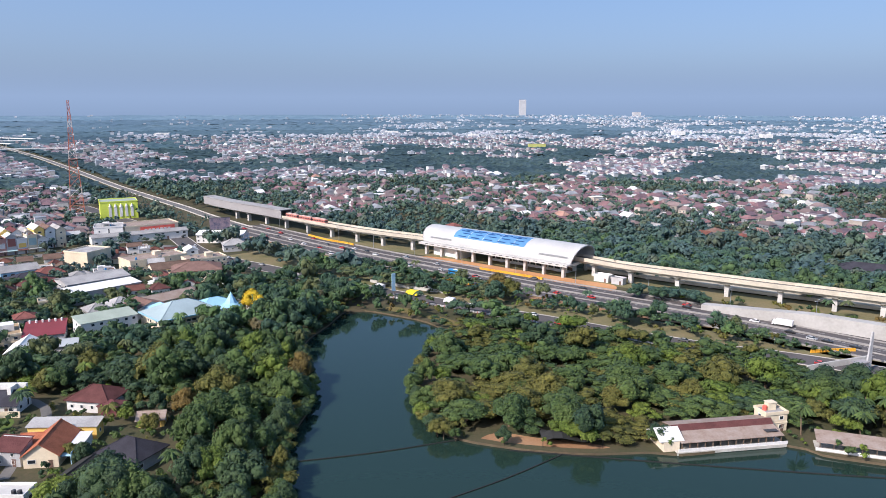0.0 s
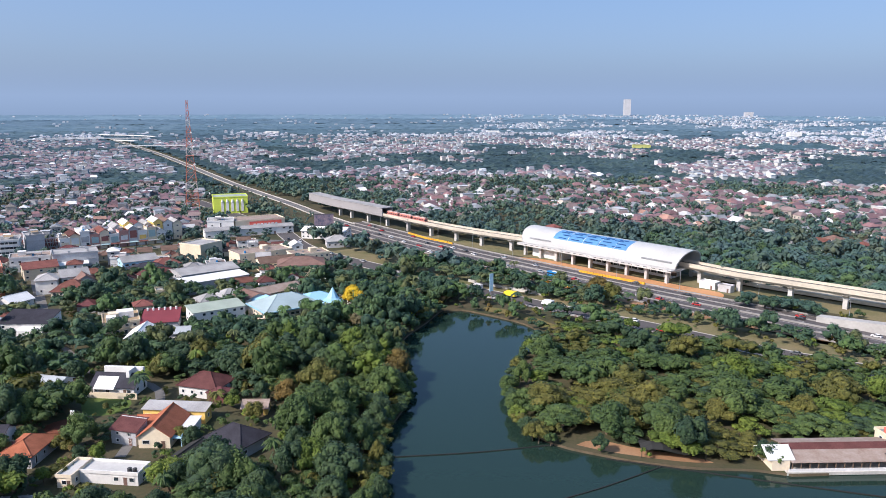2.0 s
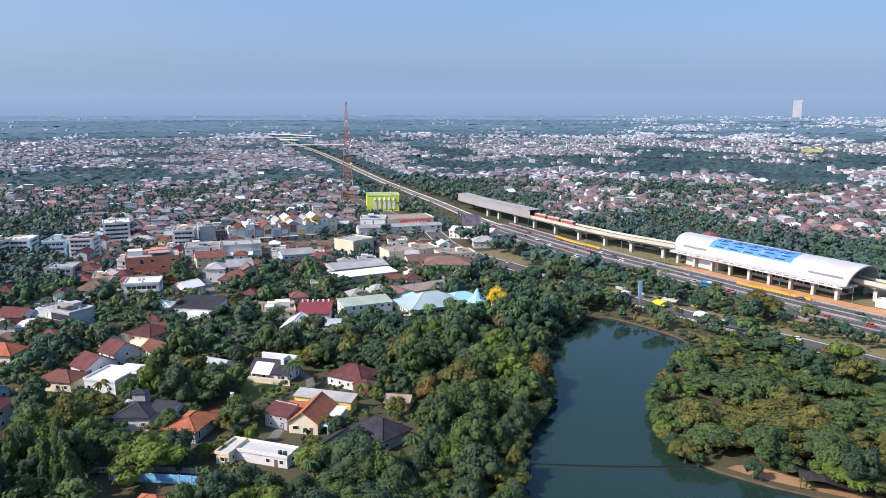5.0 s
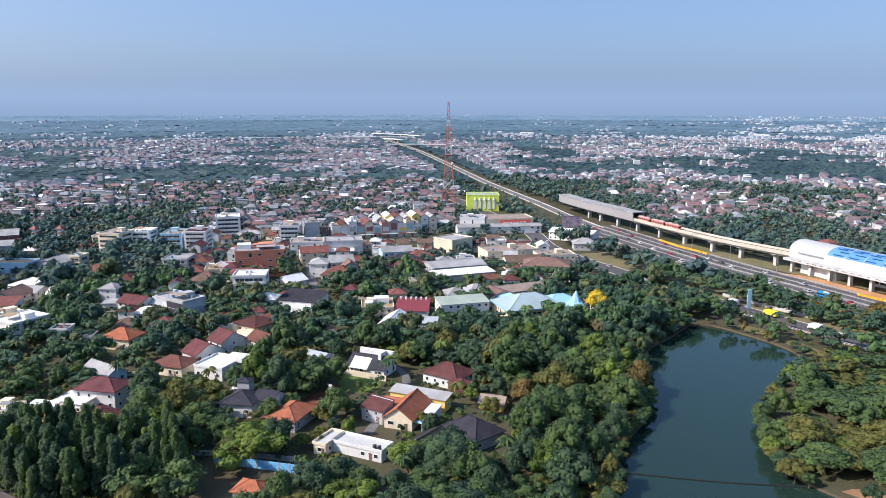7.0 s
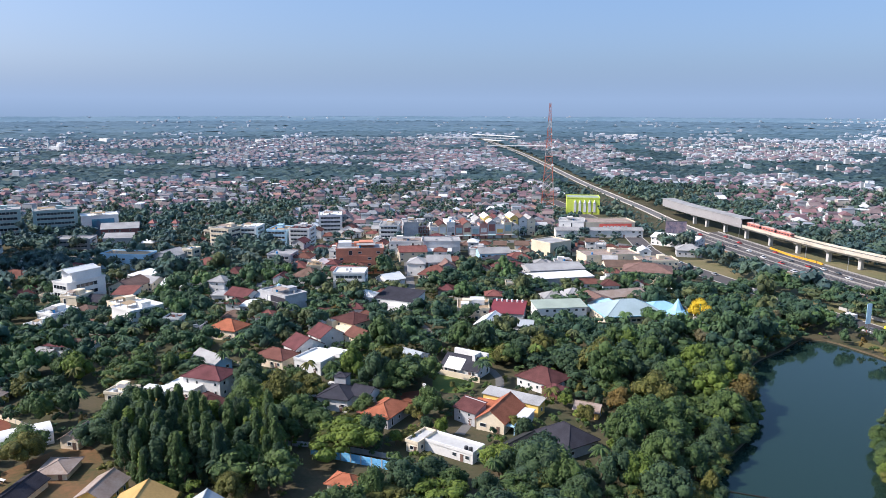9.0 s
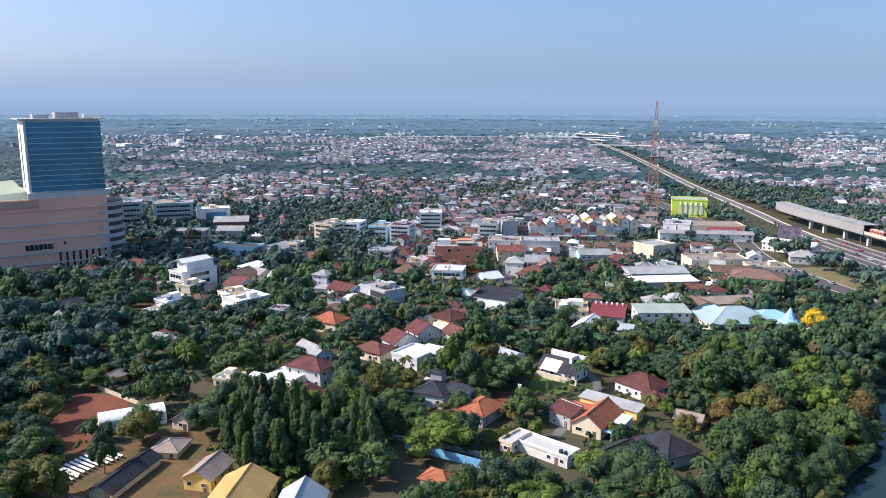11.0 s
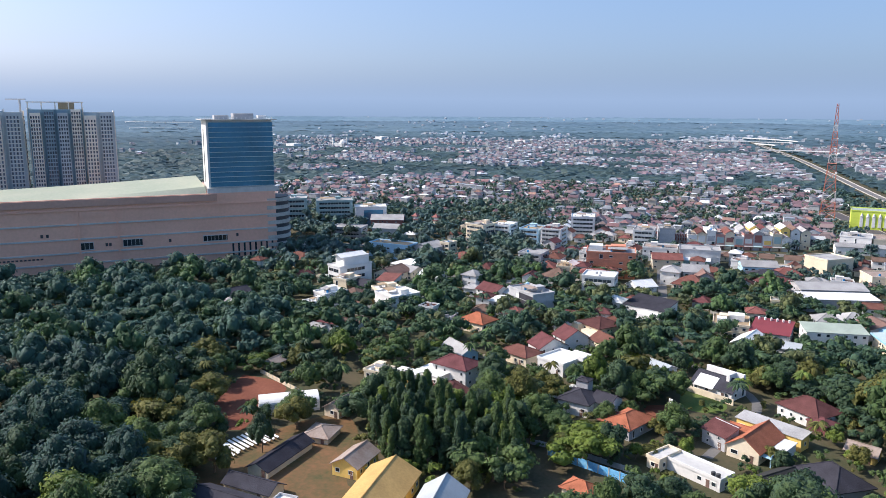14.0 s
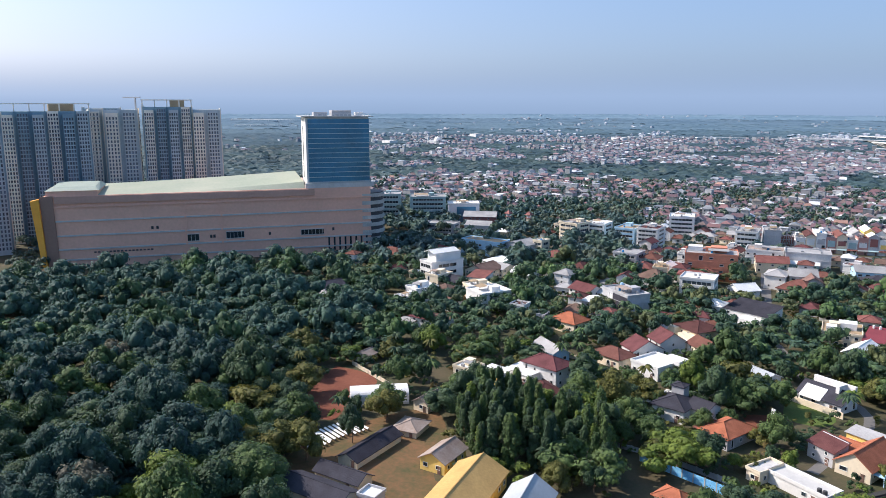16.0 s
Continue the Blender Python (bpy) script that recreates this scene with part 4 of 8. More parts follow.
house(-142, 440, 22, 16, 30, 6, "gable", W_CREAM, R_BROWN, "cream building with brown gabled roof", rise=2.4, category="building")
house(-128, 463, 24, 14, 33, 6.5, "flat", W_CREAM, R_RUST, "low cream building with rusty roof terrace", category="building")
house(-202.3, 470.7, 18, 20, -21, 10.0, "flat", W_CREAM, R_GREY, "plain cream block with blank streaked walls", storeys=1, windows=False, category="building")
house(-226, 566, 20, 18, 20, 10.5, "flat", W_WHITE, R_GREY, "white shop building with flat roof", storeys=2, category="building", pitch=5)
e = house(-203, 583, 40, 22, 36, 9.5, "flat", W_CREAM, R_RUST, "supermarket with a red sign front and brown roof", storeys=1, windows=False, category="building")
part("sign_board", Shape().box(4, -11.6, 3.8, 26, 0.4, 5.0), sign_red, e, "broad red sign board")
bars = Shape()
for i in range(7):
    bars.box(-5 + i * 2.9, -11.9, 5.4, 2.0, 0.2, 1.8)
part("sign_bar", bars, W_WHITE, e, "white bars of unreadable lettering")
house(-202, 562, 68, 11, 32, 5.5, "gable", W_WHITE, R_GREY, "long shop arcade with grey sheet roof", rise=1.6, category="building", pitch=5)
e = house(-263, 684, 31, 24, 24, 15.0, "flat", W_LIME, R_GREEN, "lime green cinema-like box building with white stripes", storeys=1, windows=False, category="building")
for i in range(5):
    part("wall_stripe", Shape().box(0, 0, 0, 2.4, 0.3, 9).tube((0, 0, 9), (0, 0, 11.5), 1.2, 0.3, 8), W_WHITE, e, "white rounded stripe", at=pose(-7.5 + i * 4.5, -12.25, 2.0))
house(-138.6, 556, 34, 18, -5, 6, "gable", W_WHITE, R_WHITE, "white building with pale roof by the toll road", rise=2.0, category="building")
house(-122, 520, 16, 12, 20, 4.5, "hip", W_GREY, R_GREY, "pavilion with wide grey hipped roof", rise=3.4)
# shop rows and blocks along the street
house(-419, 379, 16, 18, 12, 13, "flat", W_CREAM, R_GREY, "yellow and cream four-storey shop block", storeys=4, category="building", group="shop blocks")
house(-413, 397, 15, 18, 25, 12, "flat", W_WHITE, R_WHITE, "white four-storey shop block", storeys=4, category="building", group="shop blocks")
house(-382, 397, 14.5, 20, 24, 13, "flat", W_BLUE, R_TAN, "blue and white shop block with roof terrace", storeys=4, category="building", group="shop blocks")
house(-366, 402, 14.5, 18, 25, 14.5, "flat", W_WHITE, R_MAROON, "white five-storey block with maroon roof", storeys=5, category="building", group="shop blocks")
house(-388, 459, 18, 20, 40, 15.5, "flat", W_WHITE, R_WHITE, "pale white five-storey building", storeys=5, category="building", pitch=5)
_row = [(W_WHITE, W_CREAM), (W_CREAM, W_WHITE), (W_WHITE, W_GREY), (W_PINK, W_TEAL), (W_CREAM, W_RED), (W_WHITE, W_TEAL), (W_PINK, W_WHITE), (W_GREY, W_RED), (W_WHITE, W_YELLOW), (W_CREAM, W_TEAL), (W_WHITE, W_WHITE)]
for i, (wm, fm) in enumerate(_row):
    c, s_ = math.cos(radians(40)), math.sin(radians(40))
    u = i * 6.4
    tall = 9.0 + (i * 7 % 5) * 0.9
    low = i % 3 == 1
    e = house(-309 + u * c, 487 + u * s_, 6.2, 20, 40, tall, "gable" if low else "flat", wm, [R_GREY, R_MAROON, R_WHITE, R_GREY, R_RED][i % 5], "narrow shophouse in a coloured row with a painted front panel", storeys=2, category="shophouse", group="row of shophouses", pitch=2.2, rise=1.8, along_x=False)
    part("front_panel", Shape().box(0, -10.2, tall * 0.46, 4.6, 0.3, tall * (0.42 if i % 2 else 0.28)), fm, e, "painted front panel")
    part("shop_awning", Shape().solid([(-3, -12.0, 2.7), (3, -12.0, 2.7), (3, -10.0, 3.3), (-3, -10.0, 3.3)], [(-3, -12.0, 2.85), (3, -12.0, 2.85), (3, -10.0, 3.45), (-3, -10.0, 3.45)]), [R_GREY, W_TEAL, R_RED][i % 3], e)
for i, (wm, rm) in enumerate(((W_WHITE, R_GREY), (W_YELLOW, R_WHITE), (W_WHITE, R_MAROON), (W_CREAM, R_GREY), (W_YELLOW, R_WHITE), (W_WHITE, R_BROWN), (W_CREAM, R_GREY))):
    house(-287 + i * 5.4, 518 + i * 4.5, 6.4, 18, 40, 12.4 + (i * 5 % 3), "gable", wm, rm, "narrow shophouse with gabled roof behind the front row", storeys=3, category="shophouse", group="row of shophouses", rise=2.2, along_x=False)
house(-328, 457, 14.3, 18, 30, 13, "flat", W_WHITE, R_GREY, "white block with balconies beside the shophouses", storeys=4, category="building")
house(-320, 472, 11, 16, 40, 13.5, "flat", W_GREY, R_GREY, "plain grey shop block", storeys=4, windows=False, category="building")
e = thing("frame_structure", -313, 479, 0, 42, "open steel truss front between shop blocks", "steel frame")
s = Shape()
for i in range(5):
    s.box(-7 + i * 3.5, 0, 0, 0.4, 0.4, 12.5)
    s.box(0, 0, 0.6 + i * 3.0, 14.4, 0.3, 0.4)
for i in range(4):
    s.tube((-7 + i * 3.5, 0, 0.8), (-3.5 + i * 3.5, 0, 12.4), 0.18).tube((-3.5 + i * 3.5, 0, 0.8), (-7 + i * 3.5, 0, 12.4), 0.18)
part("truss", s, steel, e)
part("screen", Shape().box(0, 1.2, 2, 13, 0.3, 7), W_RED, e)
house(-267, 432, 25, 18, 34, 10.5, "flat", W_GREY, R_GREY, "grey concrete hall with streaked walls", storeys=3, windows=False, category="building")
house(-262, 420, 17, 6, 34, 5.5, "gable", W_TEAL, R_WHITE, "white roofed shed with green front", rise=1.2)
house(-293, 427, 22, 16, 32, 8.5, "flat", W_WHITE, R_RUST, "low white shop block with brown roof clutter", storeys=2, category="building")
house(-275, 408, 18, 16, 40, 6.5, "gable", W_CREAM, R_RED, "building with broad red tile roof", rise=2.6)
house(-248, 374, 10.6, 14, 25, 7.5, "hip", W_WHITE, R_GREY, "white two-storey house with grey hipped roof", rise=2.4)
house(-240, 385, 14, 14, 40, 7.5, "gable", W_WHITE, R_GREY, "white gabled two-storey house", rise=3.0)
house(-231, 380, 9, 13, 40, 6.5, "gable", W_GREY, R_BROWN, "grey gabled house with brown roof", rise=2.6, along_x=False)
house(-226, 361, 17.4, 15, 15, 5.5, "hip", W_CREAM, R_RED, "cream bungalow with large red hipped roof", rise=4.4)
house(-224.8, 428.2, 20, 15, 40, 7.5, "gable", W_BLUE, R_GREY, "blue-walled house with grey gabled roof", rise=2.4)
house(-211.0, 412, 19, 14, 40, 5.5, "hip", W_GREY, R_SLATE, "house with dark hipped roof", rise=3.2)
house(-207, 428, 14, 12, 40, 5.5, "hip", W_CREAM, R_RED, "house with red hipped roof", rise=3.0)
house(-391.7, 307.2, 17, 18, 14, 8.5, "gable", W_GREY, R_GREY, "grey rendered house with grey gabled roof", rise=2.4, windows=False)
house(-384, 318, 7, 9, 14, 10.5, "flat", W_CREAM, R_WHITE, "cream stair tower house", storeys=3)
house(-409.1, 290, 30, 13, 24, 9.5, "flat", W_BLUE, R_TAN, "light blue school-like building with small windows", storeys=2, category="building", pitch=4)
house(-357.9, 308.9, 17, 15, 9, 5.5, "hip", W_CREAM, R_RED, "house with bright red hipped roof", rise=3.6)
house(-325.4, 300, 9.5, 13, 25, 5.8, "hip", W_WHITE, R_MAROON, "small white house with maroon roof", rise=2.6)
house(-367.4, 271.2, 14, 15, 4, 4.8, "mono", W_WHITE, R_WHITE, "white house with pale sloping roof", rise=1.2)
house(-352, 262, 13, 12, 10, 5, "gable", W_CREAM, R_GREY, "cream house with grey roof", rise=2.2)
house(-283.7, 266, 14, 11, 2, 5.5, "gable", W_WHITE, R_MAROON, "white house with maroon gabled roof", rise=2.8)
house(-273, 271, 9, 8, 2, 5.0, "gable", W_GREY, R_BLUEGREY, "grey house with blue-grey roof", rise=2.0)
house(-328.2, 342, 15, 15, 24, 9.5, "flat", W_GREY, R_GREY, "grey three-storey house with flat roof", storeys=3)
house(-318, 351, 10, 12, 24, 7, "hip", W_WHITE, R_RED, "white house with red roof", rise=2.6)
house(-306.4, 332, 9.2, 13, 35, 5.5, "hip", W_CREAM, R_RED, "cream house with small red hipped roof", rise=2.8)
house(-297, 336, 8, 9, 35, 6.5, "flat", W_CREAM, R_TAN, "cream house with flat roof", storeys=2)
house(-281.9, 314, 15.0, 13, 15, 6.5, "hip", W_GREY, R_BROWN, "pale grey villa with dark brown hipped roof", rise=4.2)
house(-247.3, 223.0, 13.3, 11, 11, 4.6, "hip", W_CREAM, R_ORANGE, "bungalow with rusty orange hipped roof", rise=3.4)
house(-117.5, 143.5, 8, 6, 10, 3.0, "hip", W_CREAM, R_ORANGE, "small house with a bright orange tile roof", rise=2.0)
# houses below the mall
e = house(-358.0, 224.0, 11.5, 22, 3, 12, "flat", W_WHITE, R_WHITE, "tall stepped bright white building", storeys=3, pitch=5)
part("upper_block", Shape().box(0.3, 1.5, 12.3, 8.2, 17, 5.2), W_WHITE, e)
part("upper_roof", gable_roof(8.2, 17, 17.4, 1.4, along_x=False), R_WHITE, e)
house(-346.0, 214.5, 9.4, 12, 17, 7.5, "flat", W_CREAM, R_WHITE, "cream stepped house against the white building", storeys=2)
house(-339, 221, 11, 11, 20, 5, "gable", W_WHITE, R_SLATE, "white house with a dark gabled roof", rise=2.2)
house(-358.3, 155.2, 10.5, 12.5, 5, 6.5, "gable", W_WHITE, R_SLATE, "white two-storey house with dark roof", rise=2.2)
house(-348, 149, 9, 9, 5, 4.5, "mono", W_WHITE, R_GREY, "white low wing with grey roof", rise=1.0)
house(-365, 145, 8, 8, 20, 4, "gable", W_CREAM, R_BROWN, "small house with brown roof", rise=2.0)
house(-328.1, 193.3, 10.3, 13.5, 4, 6.5, "flat", W_WHITE, R_WHITE, "white box house with roof terrace", storeys=2)
house(-319.9, 179.6, 7.4, 9, 2, 5.2, "flat", W_WHITE, R_WHITE, "small white house with flat roof", storeys=2)
house(-317.8, 221.5, 10.5, 13, -12, 6.2, "flat", W_CREAM, R_WHITE, "cream and white house with a flat roof", storeys=2)
house(-334.0, 234.0, 10, 12, 32, 6.5, "mono", W_WHITE, R_RED, "white house with red sloping roof", rise=1.8)
e = house(-286.0, 170.1, 9.6, 9.7, 23, 5.0, "hip", W_WHITE, R_MAROON, "white house with pointed maroon roof", rise=2.0)
part("roof_peak", Shape().tube((0, 0, 6.6), (0, 0, 10.5), 1.8, 0.08, 4), R_RED, e, "steep red pyramid peak", at=pose(0, 0, 0, 0, 0, 45))
house(-279, 176, 8, 7, 23, 4.0, "gable", W_WHITE, R_BROWN, "white house with brown roof", rise=1.8)
house(-287, 160, 7.8, 11, 24, 3.0, "mono", W_WHITE, R_GREY, "low grey roofed shed", rise=0.8)
house(-257.9, 126.9, 6, 6.4, 23, 3.0, "gable", W_WHITE, R_RUST, "small hut with rusty roof", rise=1.4)
house(-351.6, 249.0, 14, 18, 19, 5.5, "gable", W_CREAM, R_BROWN, "house with broad brown gabled roof", rise=3.2)
house(-330, 262, 12, 12, 19, 6, "gable", W_WHITE, R_WHITE, "white house with white gabled roof", rise=2.6)
house(-424, 228, 20, 14, 15, 5.5, "hip", W_CREAM, R_RED, "house with bright red tile roof below the mall", rise=3.0)
house(-404, 238, 12, 12, 15, 5, "gable", W_WHITE, R_GREY, "white house with grey roof", rise=2.2)
# long school sheds and halls
house(-146.5, 99.5, 13.5, 26, 34, 4.4, "gable", W_YELLOW, R_OCHRE, "yellow school hall with ochre gabled roof", rise=3.6, along_x=False, category="hall")
house(-131.5, 106.5, 11.0, 20, 36, 4.4, "gable", W_YELLOW, R_BLUEGREY, "yellow school hall with pale grey gabled roof", rise=3.6, along_x=False, category="hall")
house(-167.8, 106.6, 8.0, 11.5, 26, 3.6, "gable", W_YELLOW, R_RUST, "yellow side shed with weathered grey roof", rise=2.2, along_x=False, category="shed")
house(-185.2, 92.5, 6.8, 21, 26, 2.3, "gable", W_CREAM, R_SLATE, "long shed with dark grey tile roof", rise=1.7, windows=False, along_x=False, category="shed", group="school sheds")
house(-174.0, 78.8, 15, 6.0, 25, 2.3, "gable", W_CREAM, R_SLATE, "long shed with dark grey tile roof", rise=1.7, windows=False, category="shed", group="school sheds")
house(-169.8, 70.0, 20, 8.6, 25, 2.3, "gable", W_CREAM, R_SLATE, "long shed with dark grey tile roof", rise=1.7, windows=False, category="shed", group="school sheds")
house(-159.5, 80.0, 5, 5, 30, 2.6, "flat", W_GREY, R_WHITE, "small lean-to with corrugated white sheets", category="shed", windows=False)
house(-191.6, 109.6, 8, 9, 34, 1.9, "hip", W_CREAM, R_RUST, "tumbledown brick shed with sagging brown roof", windows=False, rise=1.7, category="shed")
house(-204.3, 123.6, 6, 8.5, 20, 3.2, "gable", W_CREAM, R_RUST, "small hut with grey-brown roof", rise=1.8, category="shed", along_x=False)
e = thing("quonset_hall", -218.5, 112.4, 0, -23, "white round-roofed storage hall", "hall")
FOOT.append((-218.5, 112.4, 9, 20, -23))
s = Shape()
arc = [(-4.3, 0), (-4.3, 3.4)] + [(-4.3 * math.cos(math.pi * k / 10), 3.4 + 1.7 * math.sin(math.pi * k / 10)) for k in range(1, 10)] + [(4.3, 3.4), (4.3, 0)]
s.solid([(x, -9.8, z) for x, z in arc], [(x, 9.8, z) for x, z in arc])
part("shell", s, W_WHITE, e)
part("band", Shape().box(0, -9.9, 0, 8.8, 0.2, 0.8).box(4.4, 0, 0, 0.15, 19.6, 0.6), concrete, e)


rubble_mat = material("pale_rubble", (0.46, 0.38, 0.28), 0.95, coarse=0.4, fine=2.0, var=0.3, island=0.35, bump=0.5)


def build_rubble():
    rr = random.Random(4)
    s = Shape()
    for i in range(240):
        a, d = rr.uniform(0, 6.28), math.sqrt(rr.uniform(0, 1))
        x, y = math.cos(a) * d * 7.0, math.sin(a) * d * 3.6
        z = max(0.0, 1.5 * (1 - d * d) + rr.uniform(-0.5, 0.1))
        w = rr.uniform(0.3, 1.1)
        s.box(x, y, z - 0.1 if z > 0.1 else 0, w, w * rr.uniform(0.4, 1.0), rr.uniform(0.15, 0.5), 0, rr.uniform(0, 90))
    tagged(part("rubble_heap", s, rubble_mat, at=pose(-137.5, 171.5, 0.02, 0, 0, 12)), "heap of pale broken bricks and boards", "rubble", kind="stuff")


build_rubble()


def build_racks():
    """Rows of low racks that hold bright sheet panels."""
    e = thing("sheet_rack", 0, 0, 0, 0, "low rack with bright white sheet panels in a yard", "rack", "sheet racks")
    part("panel", Shape().solid([(-4.4, -0.32, 0.75), (4.4, -0.32, 0.75), (4.4, 0.32, 1.0), (-4.4, 0.32, 1.0)], [(-4.4, -0.32, 0.82), (4.4, -0.32, 0.82), (4.4, 0.32, 1.07), (-4.4, 0.32, 1.07)]), R_WHITE, e, "white sheet panel")
    for x in (-4.0, 0.0, 4.0):
        for y, h in ((-0.25, 0.78), (0.25, 0.97)):
            part("leg", Shape().box(x, y, 0, 0.12, 0.12, h), dark_steel, e)
    first = True
    for x0, y0, count, turn in ((-198.5, 77.5, 5, 8), (-201.0, 84.5, 6, 8), (-200.2, 93.0, 4, 10)):
        for k in range(count):
            m = pose(x0 - 0.35 * k, y0 + 1.55 * k, 0.02, 0, 0, turn) @ Matrix.Diagonal((1.0 if count > 4 else 0.7, 1, 1, 1))
            if first:
                e.matrix_basis = m
                first = False
            else:
                copy_thing(e, m)
    FOOT.extend([(-199.2, 80.2, 11, 8, 8), (-202.0, 88.0, 11, 9, 8), (-201.0, 95.0, 8, 7, 10)])


build_racks()


# ---- elevated railway ----
RAIL = curve([(470, 130), (340, 245), (227, 334), (190, 361), (169, 377), (127, 410), (105, 434), (61, 475), (3, 516), (-38, 549), (-80, 592), (-121, 637), (-158, 676), (-190, 716)], 6)
DECK = 9.0


def build_viaduct():
    e = thing("viaduct", 0, 0, 0, 0, "cream concrete railway viaduct on single piers", "viaduct")
    part("deck", strip(RAIL, -4.3, 4.3, DECK, DECK + 0.7, strip(RAIL, -2.4, 2.4, DECK - 1.8, DECK)), pale_concrete, e)
    part("parapet", strip(RAIL, -4.5, -4.2, DECK - 0.3, DECK + 2.0), pale_concrete, e)
    part("parapet", strip(RAIL, 4.2, 4.5, DECK - 0.3, DECK + 2.0), pale_concrete, e)
    rails = Shape()
    for off in (-2.7, -1.3, 1.3, 2.7):
        strip(RAIL, off - 0.07, off + 0.07, DECK + 0.7, DECK + 0.9, rails)
    part("rail", rails, dark_steel, e)
    pier = Shape().box(0, 0, 0, 2.2, 2.6, 6.0)
    pier.solid([(-1.1, -1.3, 6.0), (1.1, -1.3, 6.0), (1.1, 1.3, 6.0), (-1.1, 1.3, 6.0)], [(-1.3, -3.8, 7.3), (1.3, -3.8, 7.3), (1.3, 3.8, 7.3), (-1.3, 3.8, 7.3)])
    me = pier.mesh("pier", white_concrete)
    nm = sides(RAIL)
    for x, y in ((340, 245), (300, 277), (262, 307), (227, 334), (209, 347), (190, 361), (169, 377), (148, 394), (127, 410), (108.5, 427), (2.6, 516), (-17, 531), (-37.7, 549), (-60, 571), (-80.5, 592), (-101, 615), (-121, 637), (-138, 655), (-153, 670)):
        i = min(range(len(RAIL)), key=lambda k: (RAIL[k] - Vector((x, y))).length)
        part("pier", me, None, e, at=pose(RAIL[i].x, RAIL[i].y, 0, 0, 0, math.degrees(math.atan2(nm[i].y, nm[i].x)) - 90))
    tagged(part("viaduct_verge", strip(RAIL[:110], -13, 13, 0.025), verge_grass), "pale grass and sand strip under the viaduct", "verge", kind="structure")
    # the lower second track
    low = curve([(470, 142), (345, 256), (235, 345), (176, 390), (134, 424), (110, 447)], 8)
    f = thing("lower_viaduct", 0, 0, 0, 0, "lower cream concrete track beam beside the viaduct", "viaduct")
    part("deck", strip(low, -3.2, 3.2, 0.9, 2.7), pale_concrete, f)
    for i in range(4, len(low), 4):
        part("pier", Shape().box(0, 0, 0, 2, 2, 0.9), white_concrete, f, at=pose(low[i].x, low[i].y, 0))
    # roofed stretch at the far end of the line
    far = [p for p in RAIL if p.x < -99]
    g = thing("track_cover", 0, 0, DECK, 0, "long grey sheet-metal cover over the railway deck", "track cover")
    part("wall", strip(far, -5.2, -4.8, -0.6, 6.0), cover_grey, g)
    part("wall", strip(far, 4.8, 5.2, -0.6, 6.0), cover_grey, g)
    part("roof", strip(far, -5.6, 5.6, 6.0, 6.5), R_GREY, g)
    # the train that stands before it
    for k in range(3):
        i = min(range(len(RAIL)), key=lambda q: abs(RAIL[q].x - (-92 + k * 12.5)))
        a = math.degrees(math.atan2(-nm[i].x, nm[i].y))
        t = thing("train_car", RAIL[i].x + nm[i].x * 2, RAIL[i].y + nm[i].y * 2, DECK + 0.9, a, "red and white light rail car on the viaduct", "train", "train cars")
        part("body", Shape().box(0, 0, 0.5, 16.5, 2.6, 1.0).box(0, 0, 2.4, 16.5, 2.6, 0.9), train_red, t)
        part("window_band", Shape().box(0, 0, 1.5, 16.3, 2.5, 0.9), glass, t)
        part("roof", Shape().box(0, 0, 3.3, 16, 2.3, 0.3).box(3, 0, 3.6, 4, 1.6, 0.4).box(-4, 0, 3.6, 4, 1.6, 0.4), train_pink, t)
        for q in range(5):
            part("door", Shape().box(-6.4 + q * 3.2, 0, 0.6, 1.1, 2.66, 2.4), train_red, t)
        for q in (-5, 5):
            part("bogie", Shape().box(q, 0, 0, 2.6, 2.2, 0.5), dark_steel, t)


build_viaduct()


